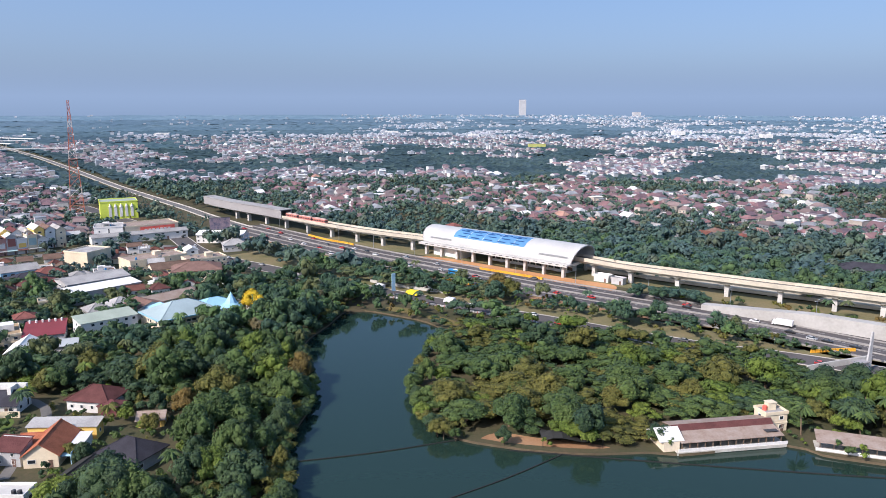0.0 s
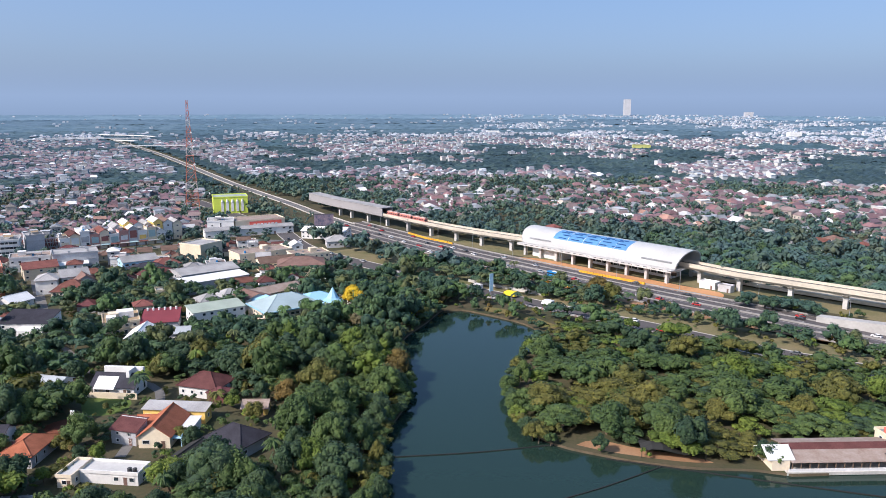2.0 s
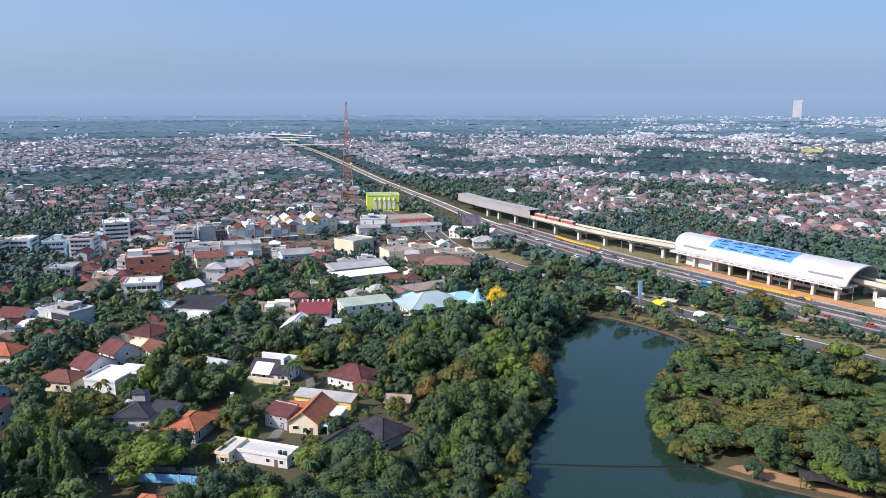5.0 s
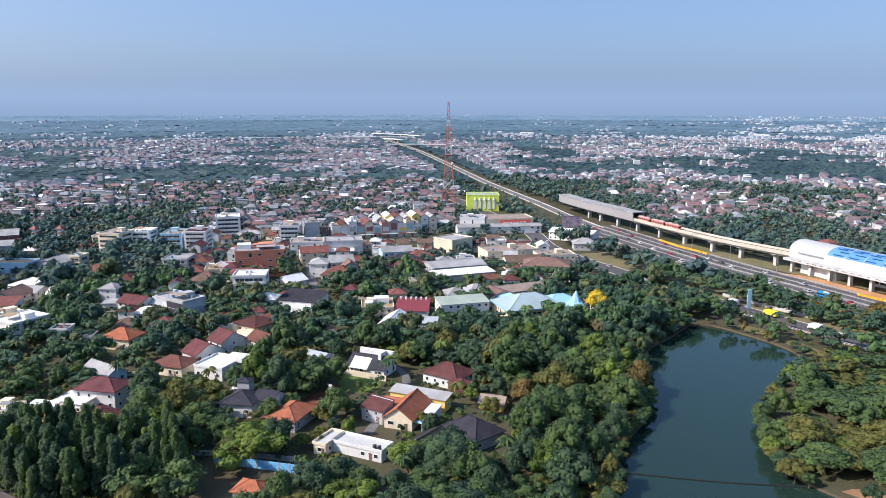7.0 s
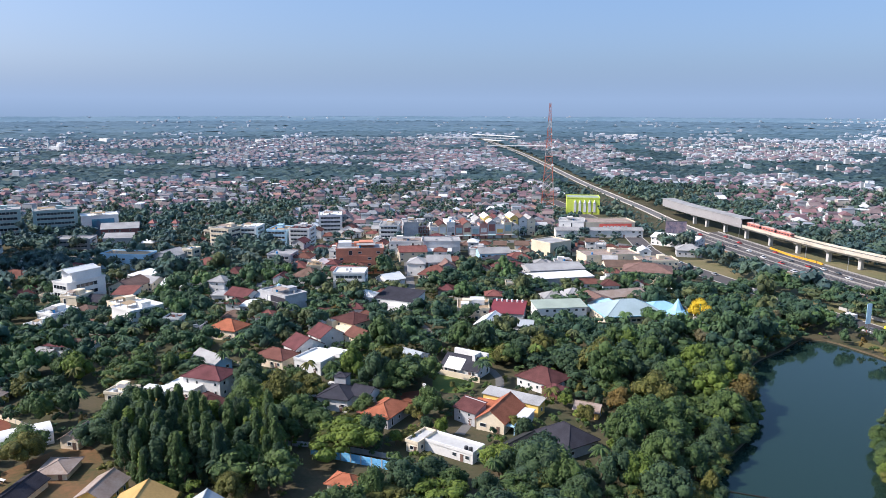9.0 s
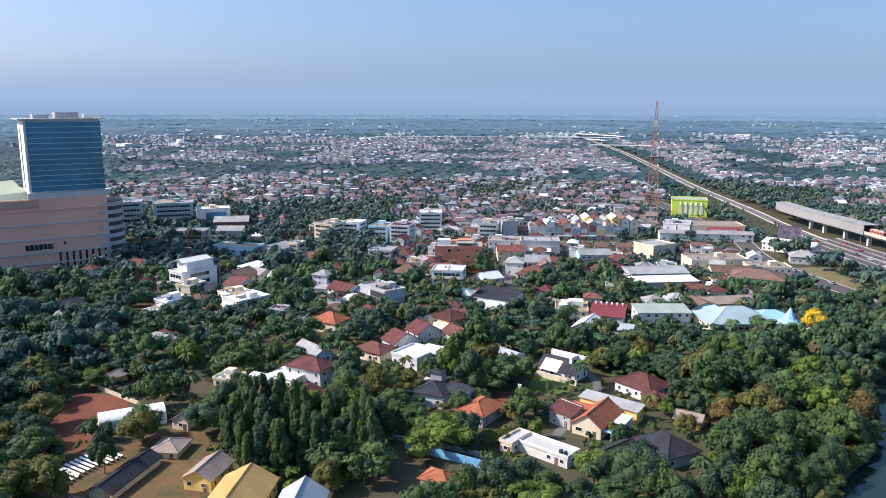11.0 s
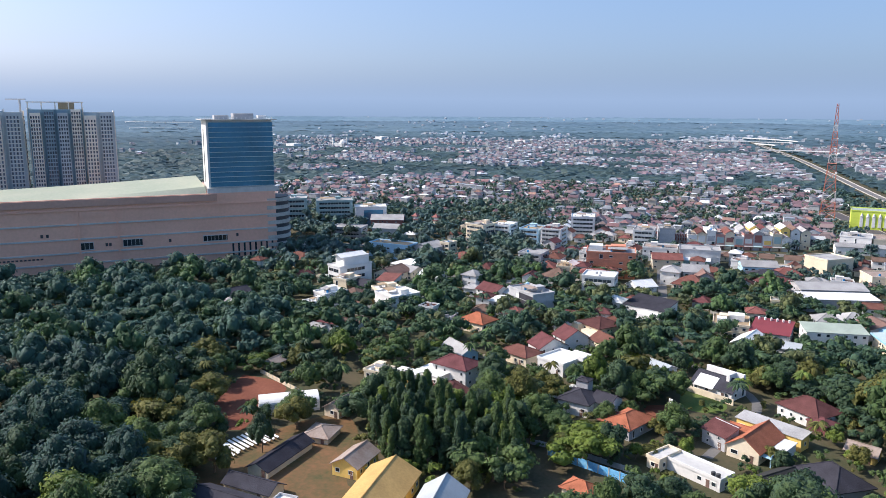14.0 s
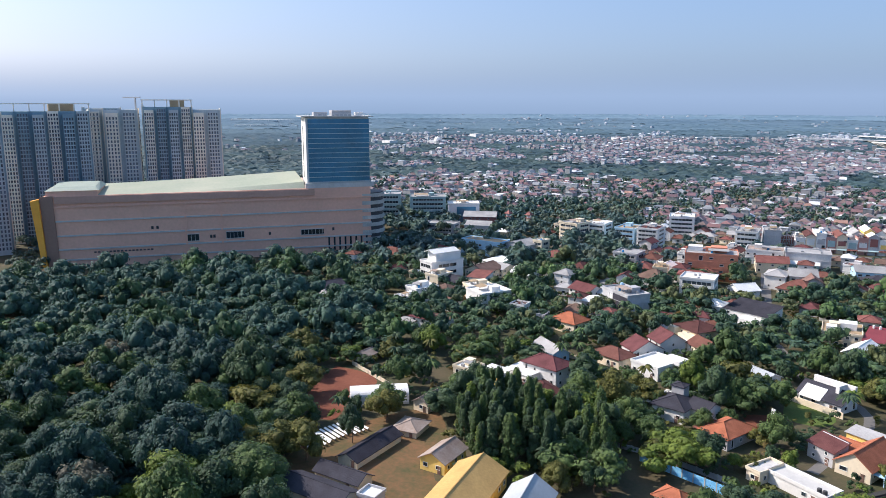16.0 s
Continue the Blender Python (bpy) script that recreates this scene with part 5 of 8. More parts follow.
def build_station():
    mx, my, rot, L = 61.5, 473.0, -43.7, 115.0
    e = thing("railway_station", mx, my, 0, rot, "elevated railway station under a curved white roof", "station")
    FOOT.append((mx, my, L + 4, 50, rot))
    # barrel roof, open at the ends
    prof = []
    for k in range(25):
        a = math.pi * (0.0 + 1.0 * k / 24)
        prof.append((-13.0 * math.cos(a), 8.4 + 9.8 * math.sin(a) ** 0.82))
    def x_end(z):
        return L / 2 + 1.0 + 3.0 * (z - 8) / 10
    s, blue = Shape(), Shape()
    n = 40
    for i in range(n):
        for k in range(24):
            (y0, z0), (y1, z1) = prof[k], prof[k + 1]
            f0, f1 = i / n * 2 - 1, (i + 1) / n * 2 - 1
            xs = [f0 * x_end(z0), f1 * x_end(z0), f1 * x_end(z1), f0 * x_end(z1)]
            lo = [(xs[0], y0, z0), (xs[1], y0, z0), (xs[2], y1, z1), (xs[3], y1, z1)]
            s.poly([(x, y * 0.97, z - 0.4) for x, y, z in reversed(lo)])
            if 9 <= i < 28 and 4 <= k < 12:
                blue.poly(lo)
            else:
                s.poly(lo)
    for sg in (-1, 1):
        for k in range(24):
            (y0, z0), (y1, z1) = prof[k], prof[k + 1]
            a = [(sg * x_end(z0), y0, z0), (sg * x_end(z1), y1, z1), (sg * x_end(z1), y1 * 0.94, z1 - 0.7), (sg * x_end(z0), y0 * 0.94, z0 - 0.2)]
            s.solid([(x - 0.4 * sg, y, z) for x, y, z in a], a)
    part("roof", s, station_white, e, "smooth white barrel roof")
    sky_part = part("skylight", blue, blue_panel, e, "blue glazed panel band in the roof")
    fins = Shape()
    for i in range(5):
        for k, (q, o) in enumerate(((5, 0), (7, 2.2), (9, -1.5), (10.6, 1.0))):
            y, z = prof[int(q)]
            xx = -26 + i * 10.6 + o
            fins.box(xx, y - 0.3, z + 0.1, 6.2, 0.5, 0.35)
    part("louvre", fins, material("deep_blue_louvre", (0.03, 0.10, 0.28), 0.4), sky_part, "dark blue louvre strips")
    ribs = Shape()
    for i in (9, 13, 17, 21, 25, 28):
        for k in range(4, 12):
            (y0, z0), (y1, z1) = prof[k], prof[k + 1]
            f = i / n * 2 - 1
            ribs.tube((f * x_end(z0), y0, z0 + 0.05), (f * x_end(z1), y1, z1 + 0.05), 0.12, n=4)
    part("rib", ribs, W_WHITE, sky_part)
    for a, b in ((-52, -34), (36, 56)):
        part("roof_vent", Shape().box((a + b) / 2, -12.8, 11.6, b - a, 0.5, 0.8), steel, e, "long grey vent slot")
    # canopy ledge and platform slab
    part("ledge", Shape().box(0, -14.9, 7.6, L + 3, 5.2, 0.7).box(0, -17.4, 7.0, L + 3, 0.4, 1.5), white_concrete, e, "broad pale concrete ledge")
    part("ledge", Shape().box(0, 14.6, 7.6, L + 3, 4.6, 0.7), white_concrete, e)
    part("platform_slab", Shape().box(0, 0, 6.4, L, 25, 1.4), concrete, e)
    col = Shape().box(0, 0, 0, 1.7, 2.2, 6.4).mesh("column", white_concrete)
    for i in range(9):
        for y in (-14, 12):
            part("column", col, None, e, at=pose(-L / 2 + 3 + i * (L - 6) / 8, y, 0))
    part("ground_floor", Shape().box(-38, -5, 0, 24, 14, 5.4).box(20, 3, 0, 60, 10, 6.2), W_WHITE, e)
    band = Shape()
    for i in range(22):
        band.box(-L / 2 + 6 + i * 5.2, -17.62, 7.9, 2.6, 0.12, 0.3)
    part("drain", band, dark_steel, e)
    for i in range(14):
        part("window", window_mesh(4.0, 2.4), None, e, at=pose(-7 + i * 4.5, -2.05, 1.6))
    # small white plant room at the end
    house(112.5, 415.5, 9, 6, -40, 3.2, "flat", W_WHITE, R_WHITE, "small white equipment cabin beside the viaduct", windows=False, category="cabin", name="equipment_cabin")
    house(119.5, 408, 7, 5, -40, 3.0, "flat", W_GREY, R_GREY, "grey louvred generator cabin", windows=False, category="cabin", name="equipment_cabin")


build_station()


def build_roadside():
    # ochre water-filled barriers along the works
    for ring, lab in (([(44, 450), (60, 436), (78, 420)], "a"), ([(-78, 577), (-62, 556), (-46, 541), (-40, 534)], "b"), ([(18, 425), (32, 412), (46, 397)], "c"), ([(165, 284.5), (174, 285.5), (185, 286)], "d")):
        line = curve(ring, 2.0)
        e = thing("barrier_row", 0, 0, 0, 0, "row of ochre yellow road barriers", "barrier", "ochre barriers")
        for i in range(len(line) - 1):
            a, b = line[i], line[i + 1]
            d = b - a
            part("barrier", Shape().box(0, 0, 0, 1.9, 0.9, 0.5).box(0, 0, 0.5, 1.8, 0.6, 0.8), ochre, e, at=pose((a.x + b.x) / 2, (a.y + b.y) / 2, 0.05, 0, 0, math.degrees(math.atan2(d.y, d.x))))
    # white retaining wall of the ramp, rising away from the station
    line = curve([(150, 357), (178, 332), (208, 306), (262, 256), (330, 190)], 4)
    nm = sides(line)
    s = Shape()
    for i in range(len(line) - 1):
        h0, h1 = (min(6.5, 2.6 + 0.075 * (line[k] - line[0]).length) for k in (i, i + 1))
        a, b = line[i], line[i + 1]
        n0, n1 = -nm[i], -nm[i + 1]
        s.solid([(*(a + n0 * 0), 0), (*(b + n1 * 0), 0), (*(b + n1 * 7), 0), (*(a + n0 * 7), 0)], [(*(a + n0 * 1.6), h0), (*(b + n1 * 1.6), h1), (*(b + n1 * 7), h1), (*(a + n0 * 7), h0)])
    tagged(part("retaining_wall", s, ramp_concrete), "sloping white concrete retaining wall of a ramp", "wall", kind="structure")
    s = strip(curve([(152, 263), (166, 268), (184, 274)], 4), -0.3, 0.3, 0, 2.4)
    tagged(part("ramp_wall", s, white_concrete), "low white wall beside the sunken road", "wall", kind="structure")
    s = strip(curve([(-66, 435), (-50, 421), (-38, 412)], 4), -0.2, 0.2, 0, 1.8, strip(curve([(-22, 418), (0, 402), (22, 388)], 4), -0.2, 0.2, 0, 1.6))
    tagged(part("white_fence_wall", s, white_concrete), "long white boundary wall between the roads", "wall", kind="structure")
    # railing along the lake side of the road
    line = [p for p in SIDE if -25 < p.x < 70]
    nm = sides(line)
    e = thing("road_railing", 0, 0, 0, 0, "pale red and white railing along the lakeside road", "railing")
    part("rail", strip(line, 7.4, 7.5, 0.9, 1.05, strip(line, 7.4, 7.5, 0.45, 0.55)), W_WHITE, e)
    post = Shape().box(0, 0, 0, 0.25, 0.25, 1.2)
    pm = [post.mesh("post", W_WHITE), post.mesh("post", train_red)]
    dense = curve([(p.x, p.y) for p in line], 2.0)
    dn = sides(dense)
    for i, p in enumerate(dense):
        part("post", pm[i % 2], None, e, at=pose(p.x + dn[i].x * 7.45, p.y + dn[i].y * 7.45, 0))
    # the tall white sign fin and the billboards
    e = thing("sign_pylon", 174.6, 262, 0, 20, "tall slanted white sign fin on a grey base", "pylon sign")
    part("fin", Shape().solid([(-0.4, -0.4, 0), (2.2, -0.4, 0), (2.2, 0.4, 0), (-0.4, 0.4, 0)], [(1.2, -0.3, 15.6), (1.9, -0.3, 15.6), (1.9, 0.3, 15.6), (1.2, 0.3, 15.6)]), W_GREY, e)
    part("base", Shape().box(-4, 0, 0, 6.5, 3, 4.2).box(-4, -0.1, 4.2, 7, 3.4, 0.4), cover_grey, e, "grey gate house base")
    e = thing("billboard", -143, 566, 0, 20, "large dark billboard on a steel post", "billboard")
    part("panel", Shape().box(0, 0, 7.5, 15, 0.8, 8.5), screen_dark, e)
    part("frame", Shape().box(0, 0.1, 7.1, 15.6, 1.0, 0.4).box(0, 0.1, 16, 15.6, 1.0, 0.4), dark_steel, e)
    part("post", Shape().tube((0, 0.6, 0), (0, 0.6, 7.5), 0.6, 0.6, 10), steel, e)
    e = thing("road_sign", -8, 387, 0, 35, "tall blue direction sign beside the road", "road sign")
    part("panel", Shape().box(0, 0, 2.5, 2.2, 0.3, 9.5), W_BLUE, e)
    part("post", Shape().tube((0, 0.3, 0), (0, 0.3, 12), 0.18, n=8), steel, e)
    house(10, 402, 6, 4, -38, 3.4, "flat", W_WHITE, R_WHITE, "small white guard cabin on the verge", windows=False, category="cabin", name="guard_cabin")
    # street lamps on the median
    e = thing("street_lamp", 0, 0, 0, 0, "tall grey double-armed street lamp", "street lamp", "toll road lamps")
    part("pole", Shape().tube((0, 0, 0), (0, 0, 10.5), 0.16, 0.09, 8), steel, e)
    part("arm", Shape().tube((0, 0, 10.3), (2.2, 0, 11.0), 0.07, n=6).tube((0, 0, 10.3), (-2.2, 0, 11.0), 0.07, n=6), steel, e)
    for sg in (-1, 1):
        part("lamp_head", Shape().box(sg * 2.5, 0, 10.9, 0.9, 0.3, 0.15), W_WHITE, e)
    lm = sides(TOLL)
    spots = [(p, n) for p, n in zip(TOLL, lm) if -170 < p.x < 260][::3]
    for k, (p, n) in enumerate(spots):
        m = pose(p.x - n.x * 20.5, p.y - n.y * 20.5, 0, 0, 0, math.degrees(math.atan2(n.y, n.x)))
        if k == 0:
            e.matrix_basis = m
        else:
            copy_thing(e, m)


build_roadside()


# ---- vehicles ----
def build_vehicles():
    rnd = random.Random(5)
    models = []
    for pm in CAR_PAINT:
        e = thing("car", 0, 0, 0, 0, pm.name.replace("car_paint_", "") + " car driving on the asphalt road", "car", "cars on the roads")
        b = Shape()
        b.solid([(-2.2, -0.85, 0.3), (2.2, -0.85, 0.3), (2.2, 0.85, 0.3), (-2.2, 0.85, 0.3)], [(-2.15, -0.82, 0.95), (2.1, -0.82, 0.85), (2.1, 0.82, 0.85), (-2.15, 0.82, 0.95)])
        b.solid([(-1.2, -0.65, 1.42), (0.5, -0.65, 1.42), (0.5, 0.65, 1.42), (-1.2, 0.65, 1.42)], [(-1.15, -0.6, 1.5), (0.45, -0.6, 1.5), (0.45, 0.6, 1.5), (-1.15, 0.6, 1.5)])
        part("body", b, pm, e)
        part("cabin", Shape().solid([(-2.0, -0.8, 0.92), (1.2, -0.8, 0.86), (1.2, 0.8, 0.86), (-2.0, 0.8, 0.92)], [(-1.2, -0.65, 1.42), (0.5, -0.65, 1.42), (0.5, 0.65, 1.42), (-1.2, 0.65, 1.42)]), glass, e)
        for x in (-1.35, 1.35):
            for y in (-0.8, 0.8):
                part("wheel", Shape().tube((x, y - 0.1, 0.32), (x, y + 0.1, 0.32), 0.32, n=10), rubber, e)
        models.append(e)
    used = set()
    def put(line, lo, hi, offs, step):
        nm = sides(line)
        i = lo
        while i < hi:
            k = rnd.randrange(len(models))
            o = rnd.choice(offs)
            p, n = line[i], nm[i]
            a = math.degrees(math.atan2(-n.x, n.y)) + (0 if o < 0 else 180)
            j = rnd.uniform(-3, 3)
            m = pose(p.x + n.x * o + n.y * j, p.y + n.y * o - n.x * j, 0.08, 0, 0, a)
            if k not in used:
                used.add(k)
                models[k].matrix_basis = m
            else:
                copy_thing(models[k], m)
            i += rnd.randint(1, step)
    fine = curve([(p.x, p.y) for p in TOLL[6:64:4]], 6)
    put(fine, 4, len(fine) - 2, (-14.7, -11, -7.2, -3.6, 3.6, 7.2, 11, 14.7), 2)
    put(SIDE, 8, len(SIDE) - 18, (-3.2, 3.2), 4)
    def truck(x, y, rot, paint, lab, length=6.5, box_h=2.4, name="truck", cat="truck"):
        e = thing(name, x, y, 0.06, rot, lab, cat)
        part("cargo_box", Shape().box(-0.8, 0, 0.9, length - 1.8, 2.3, box_h), paint, e)
        part("cab", Shape().solid([(length / 2 - 1.7, -1.1, 0.6), (length / 2 + 0.2, -1.1, 0.6), (length / 2 + 0.2, 1.1, 0.6), (length / 2 - 1.7, 1.1, 0.6)], [(length / 2 - 1.7, -1.0, 2.6), (length / 2 - 0.3, -1.0, 2.6), (length / 2 - 0.3, 1.0, 2.6), (length / 2 - 1.7, 1.0, 2.6)]), paint, e)
        part("windscreen", Shape().box(length / 2 - 0.02, 0, 1.5, 0.3, 1.8, 0.8), glass, e)
        for xx in (-length / 2 + 1, length / 2 - 0.8):
            for yy in (-1.0, 1.0):
                part("wheel", Shape().tube((xx, yy - 0.15, 0.45), (xx, yy + 0.15, 0.45), 0.45, n=10), rubber, e)
    truck(2, 385, 142, truck_yellow, "yellow box truck on the lakeside road", 7.5)
    truck(21, 368.5, 142, CAR_PAINT[0], "white delivery truck on the lakeside road")
    truck(-16, 400, 142, CAR_PAINT[0], "white van with box body on the lakeside road")
    truck(172, 322, 137, CAR_PAINT[0], "white truck on the toll road", 9)
    e = thing("bus", 29, 433, 0.06, 137, "blue coach with dark windows on the toll road", "bus")
    part("body", Shape().box(0, 0, 0.4, 12, 2.5, 1.3).box(0, 0, 2.6, 12, 2.5, 0.8), bus_blue, e)
    part("window_band", Shape().box(0, 0, 1.7, 11.9, 2.45, 0.9), glass, e)
    part("roof_unit", Shape().box(0, 0, 3.4, 5, 1.8, 0.3), W_WHITE, e)
    for xx in (-3.8, 3.8):
        for yy in (-1.1, 1.1):
            part("wheel", Shape().tube((xx, yy - 0.15, 0.5), (xx, yy + 0.15, 0.5), 0.5, n=10), rubber, e)


build_vehicles()


# ---- lattice mast ----
def build_mast():
    e = thing("lattice_mast", -303, 692, 0, 20, "tall red and white lattice radio mast", "radio mast")
    FOOT.append((-303, 692, 16, 16, 20))
    H = 104.0
    levels = [0, 9, 18, 27, 36, 44, 52, 60, 67, 74, 80, 86, 92, 98, 104]
    def half(z):
        return 5.6 * (1 - z / H) ** 1.15 + 0.7
    for k, (z0, z1) in enumerate(zip(levels, levels[1:])):
        s = Shape()
        a, b = half(z0), half(z1)
        c0, c1 = [(-a, -a, z0), (a, -a, z0), (a, a, z0), (-a, a, z0)], [(-b, -b, z1), (b, -b, z1), (b, b, z1), (-b, b, z1)]
        for i in range(4):
            j = (i + 1) % 4
            s.tube(c0[i], c1[i], 0.22, n=4)
            s.tube(c0[i], c1[j], 0.11, n=4).tube(c0[j], c1[i], 0.11, n=4).tube(c1[i], c1[j], 0.11, n=4)
        part("lattice_section", s, mast_white if k % 4 == 2 else mast_red, e)
    for z, r in ((44, 2.2), (60, 1.8), (74, 1.5)):
        part("antenna", Shape().tube((half(z) + 0.3, -half(z), z), (half(z) + 0.3, -half(z) - 0.7, z), r * 0.5, r * 0.5, 12), W_WHITE, e, "white drum antenna")
    part("platform", Shape().box(0, 0, 52, half(52) * 2 + 1.4, half(52) * 2 + 1.4, 0.2), mast_red, e)


build_mast()


# ---- the mall and the towers ----
def build_mall():
    A, B = Vector((-509.5, 36.0)), Vector((-460.0, 230.0))
    d = B - A
    L = d.length
    rot = math.degrees(math.atan2(d.y, d.x))
    # local x along the front, local y away from the viewer
    e = thing("shopping_mall", A.x, A.y, 0, rot, "huge salmon-coloured shopping mall with pale bands", "shopping mall")
    D = 75
    FOOT.append(((A + d / 2).x - 32, (A + d / 2).y + 8, L, D + 20, rot))
    H = 44.4
    s = Shape()
    s.prism([(0, 0), (L, 0), (L, D), (0, D)], 0, H)
    part("wall", s, mall_wall, e)
    for z in (4.5, 11.0, 19.5, 28.5):
        part("wall_band", Shape().box(L / 2, -0.25, z, L + 0.6, 0.7, 0.9), white_concrete, e, "pale projecting band")
    part("cornice", Shape().box(L / 2, -0.3, 37.2, L + 0.8, 0.8, 0.8), mall_wall, e)
    for x in (L * 0.40, L * 0.51):
        part("wall_pier", Shape().box(x, -0.3, 0, 1.2, 0.9, 38), mall_wall, e)
    for x, z, w, h in ((L * 0.42, 13.2, 9, 5.2), (L * 0.55, 13.8, 14, 5.0), (L * 0.80, 13.6, 19, 4.2)):
        win = part("window", Shape().box(x, -0.12, z, w * 0.8, 0.3, h * 0.8), glass, e, "recessed dark shop window")
        fr = Shape()
        for q in range(int(w // 3) + 1):
            fr.box(x - w * 0.4 + q * 2.4, -0.3, z, 0.2, 0.25, h * 0.8)
        fr.box(x, -0.3, z + h * 0.8, w * 0.8 + 0.6, 0.5, 0.4).box(x, -0.3, z - 0.4, w * 0.8 + 0.6, 0.5, 0.4)
        part("frame", fr, white_concrete, win)
    for x, z in ((L * 0.30, 21.8), (L * 0.315, 21.8), (L * 0.485, 14.5), (L * 0.475, 14.5), (L * 0.87, 15.5), (L * 0.66, 14.5)):
        part("vent", Shape().box(x, -0.1, z, 1.4, 0.3, 2.0), dark_steel, e)
    for i in range(8):
        part("slot_window", Shape().box(L * 0.855 + i * 3.7, -0.1, 2.0, 1.2, 0.3, 9.0), glass, e)
    for i in range(16):
        part("vent", Shape().box(L * 0.13 + i * 2.2, -0.1, 8.6, 1.4, 0.3, 0.9), dark_steel, e)
    part("relief_panel", Shape().box(L * 0.45, -0.15, 33.4, 18, 0.4, 2.6), mall_wall, e)
    # rounded corner with bands
    for k in range(8):
        part("corner_band", Shape().tube((L - 2, 14, 2 + k * 5), (L - 2, 14, 4.4 + k * 5), 14.5, 14.5, 24), concrete, e, "grey curved parking-deck band")
    part("corner_core", Shape().tube((L - 2, 14, 0), (L - 2, 14, 40), 13.6, 13.6, 24), dark_steel, e)
    # orange fin on the sunlit end
    part("corner_pilaster", Shape().solid([(-0.4, -1.0, 0), (6.0, -1.0, 0), (6.0, 0.2, 0), (-0.4, 0.2, 0)], [(-2.2, -1.0, H), (5.0, -1.0, H), (5.0, 0.2, H), (-2.2, 0.2, H)]), mall_bronze, e, "bronze-brown corner pilaster")
    part("parapet_band", Shape().box(L * 0.42, -0.7, H - 4.6, L * 0.78, 0.9, 4.2), mall_bronze_light, e, "brown parapet band below the roof")
    part("fin", Shape().solid([(-3.4, -2.5, 0), (-0.6, -2.5, 0), (-0.6, 3, 0), (-3.4, 3, 0)], [(-7.0, -2.5, 42), (-2.4, -2.5, 43), (-2.4, 3, 43), (-7.0, 3, 42)]), mall_orange, e, "bright orange corner fin")
    # pale green roof, sweeping up towards the tower, and the end block
    r = Shape()
    n = 24
    def z_top(u):
        return 45.2 + 5.4 * u ** 1.5
    for i in range(n + 1):
        u = i / n
        x = L * (0.10 + 0.68 * u)
        r.v += [(x, 1.0, H), (x, 6.0, max(H + 0.3, z_top(u) - 2.2)), (x, D - 20, z_top(u) + 1), (x, D - 4, H)]
    for i in range(n):
        k = i * 4
        for j in range(4):
            r.f.append((k + j, k + 4 + j, k + 4 + (j + 1) % 4, k + (j + 1) % 4))
            r.m.append(0)
    r.f += [(0, 1, 2, 3), (n * 4 + 3, n * 4 + 2, n * 4 + 1, n * 4)]
    r.m += [0, 0]
    part("roof", r, mall_roof, e, "long pale green roof")
    part("end_block", Shape().prism([(1, 1), (L * 0.15, 1), (L * 0.15, 40), (1, 40)], H, 47.4), mall_wall, e)
    part("end_roof", Shape().solid([(0.5, 0.5, 47.4), (L * 0.155, 0.5, 47.4), (L * 0.155, 40, 47.4), (0.5, 40, 47.4)], [(4, 8, 49.2), (L * 0.14, 8, 49.2), (L * 0.14, 34, 50), (4, 34, 50)]), R_GREEN, e, "pale blue-green end roof")
    # glass tower on the podium
    t = thing("glass_tower", A.x, A.y, H, rot, "blue glass office tower standing on the mall", "tower")
    x0, x1, y0, y1, T = L * 0.79, L * 1.0, 3.0, 26.0, 46.6
    part("wall", Shape().prism([(x0, y0), (x1, y0), (x1, y1), (x0, y1)], 0, T), W_WHITE, t)
    part("plinth", Shape().box((x0 + x1) / 2 + 0.5, y0 - 1.0, 0, x1 - x0 + 4, 3.0, 3.2), white_concrete, t)
    part("glass_front", Shape().box((x0 + x1) / 2 + 0.8, y0 - 0.2, 3.6, x1 - x0 - 1.2, 0.6, T - 5), blue_glass, t, "blue curtain wall")
    for k in range(14):
        part("floor_band", Shape().box((x0 + x1) / 2 + 0.8, y0 - 0.45, 3.6 + k * (T - 5) / 13, x1 - x0 - 1.2, 0.5, 0.35), white_concrete, t)
    mu = Shape()
    for k in range(22):
        mu.box(x0 + 1.4 + k * (x1 - x0 - 1.4) / 21, y0 - 0.4, 3.6, 0.12, 0.3, T - 5)
    part("mullion", mu, blue_glass, t)
    part("side_slot", Shape().box(x0 - 0.05, y0 + 14, 6, 0.3, 1.6, T - 12), glass, t)
    part("glass_side", Shape().box(x1 + 0.05, (y0 + y1) / 2, 3.6, 0.5, y1 - y0 - 2, T - 5), blue_glass, t)
    part("roof_slab", Shape().box((x0 + x1) / 2, (y0 + y1) / 2, T, x1 - x0 + 6, y1 - y0 + 4, 0.6), white_concrete, t)
    part("roof_room", Shape().box(x0 + 11, 14, T + 0.6, 9, 8, 2.4), W_GREY, t)
    part("roof_room", Shape().box(x0 + 25, 14, T + 0.6, 13, 10, 3.6), W_GREY, t)
    part("roof_room", Shape().box(x1 - 5, 12, T + 0.6, 5, 5, 2.4), W_WHITE, t)
    rl = Shape()
    for k in range(16):
        rl.box(x0 + k * (x1 - x0) / 15, y0, T + 0.6, 0.3, 0.3, 1.4)
    rl.box((x0 + x1) / 2, y0, T + 1.9, x1 - x0, 0.3, 0.2)
    part("railing", rl, W_WHITE, t)


build_mall()


tower_blue = material("blue_grey_tower_wall", (0.21, 0.31, 0.37), 0.75, coarse=0.06, fine=0.8, var=0.14)


tower_window = material("tower_window_glass", (0.075, 0.095, 0.130), 0.25, coarse=0.05, fine=0.4, spec=0.6, bump=0.0, var=0.3, island=0.5)


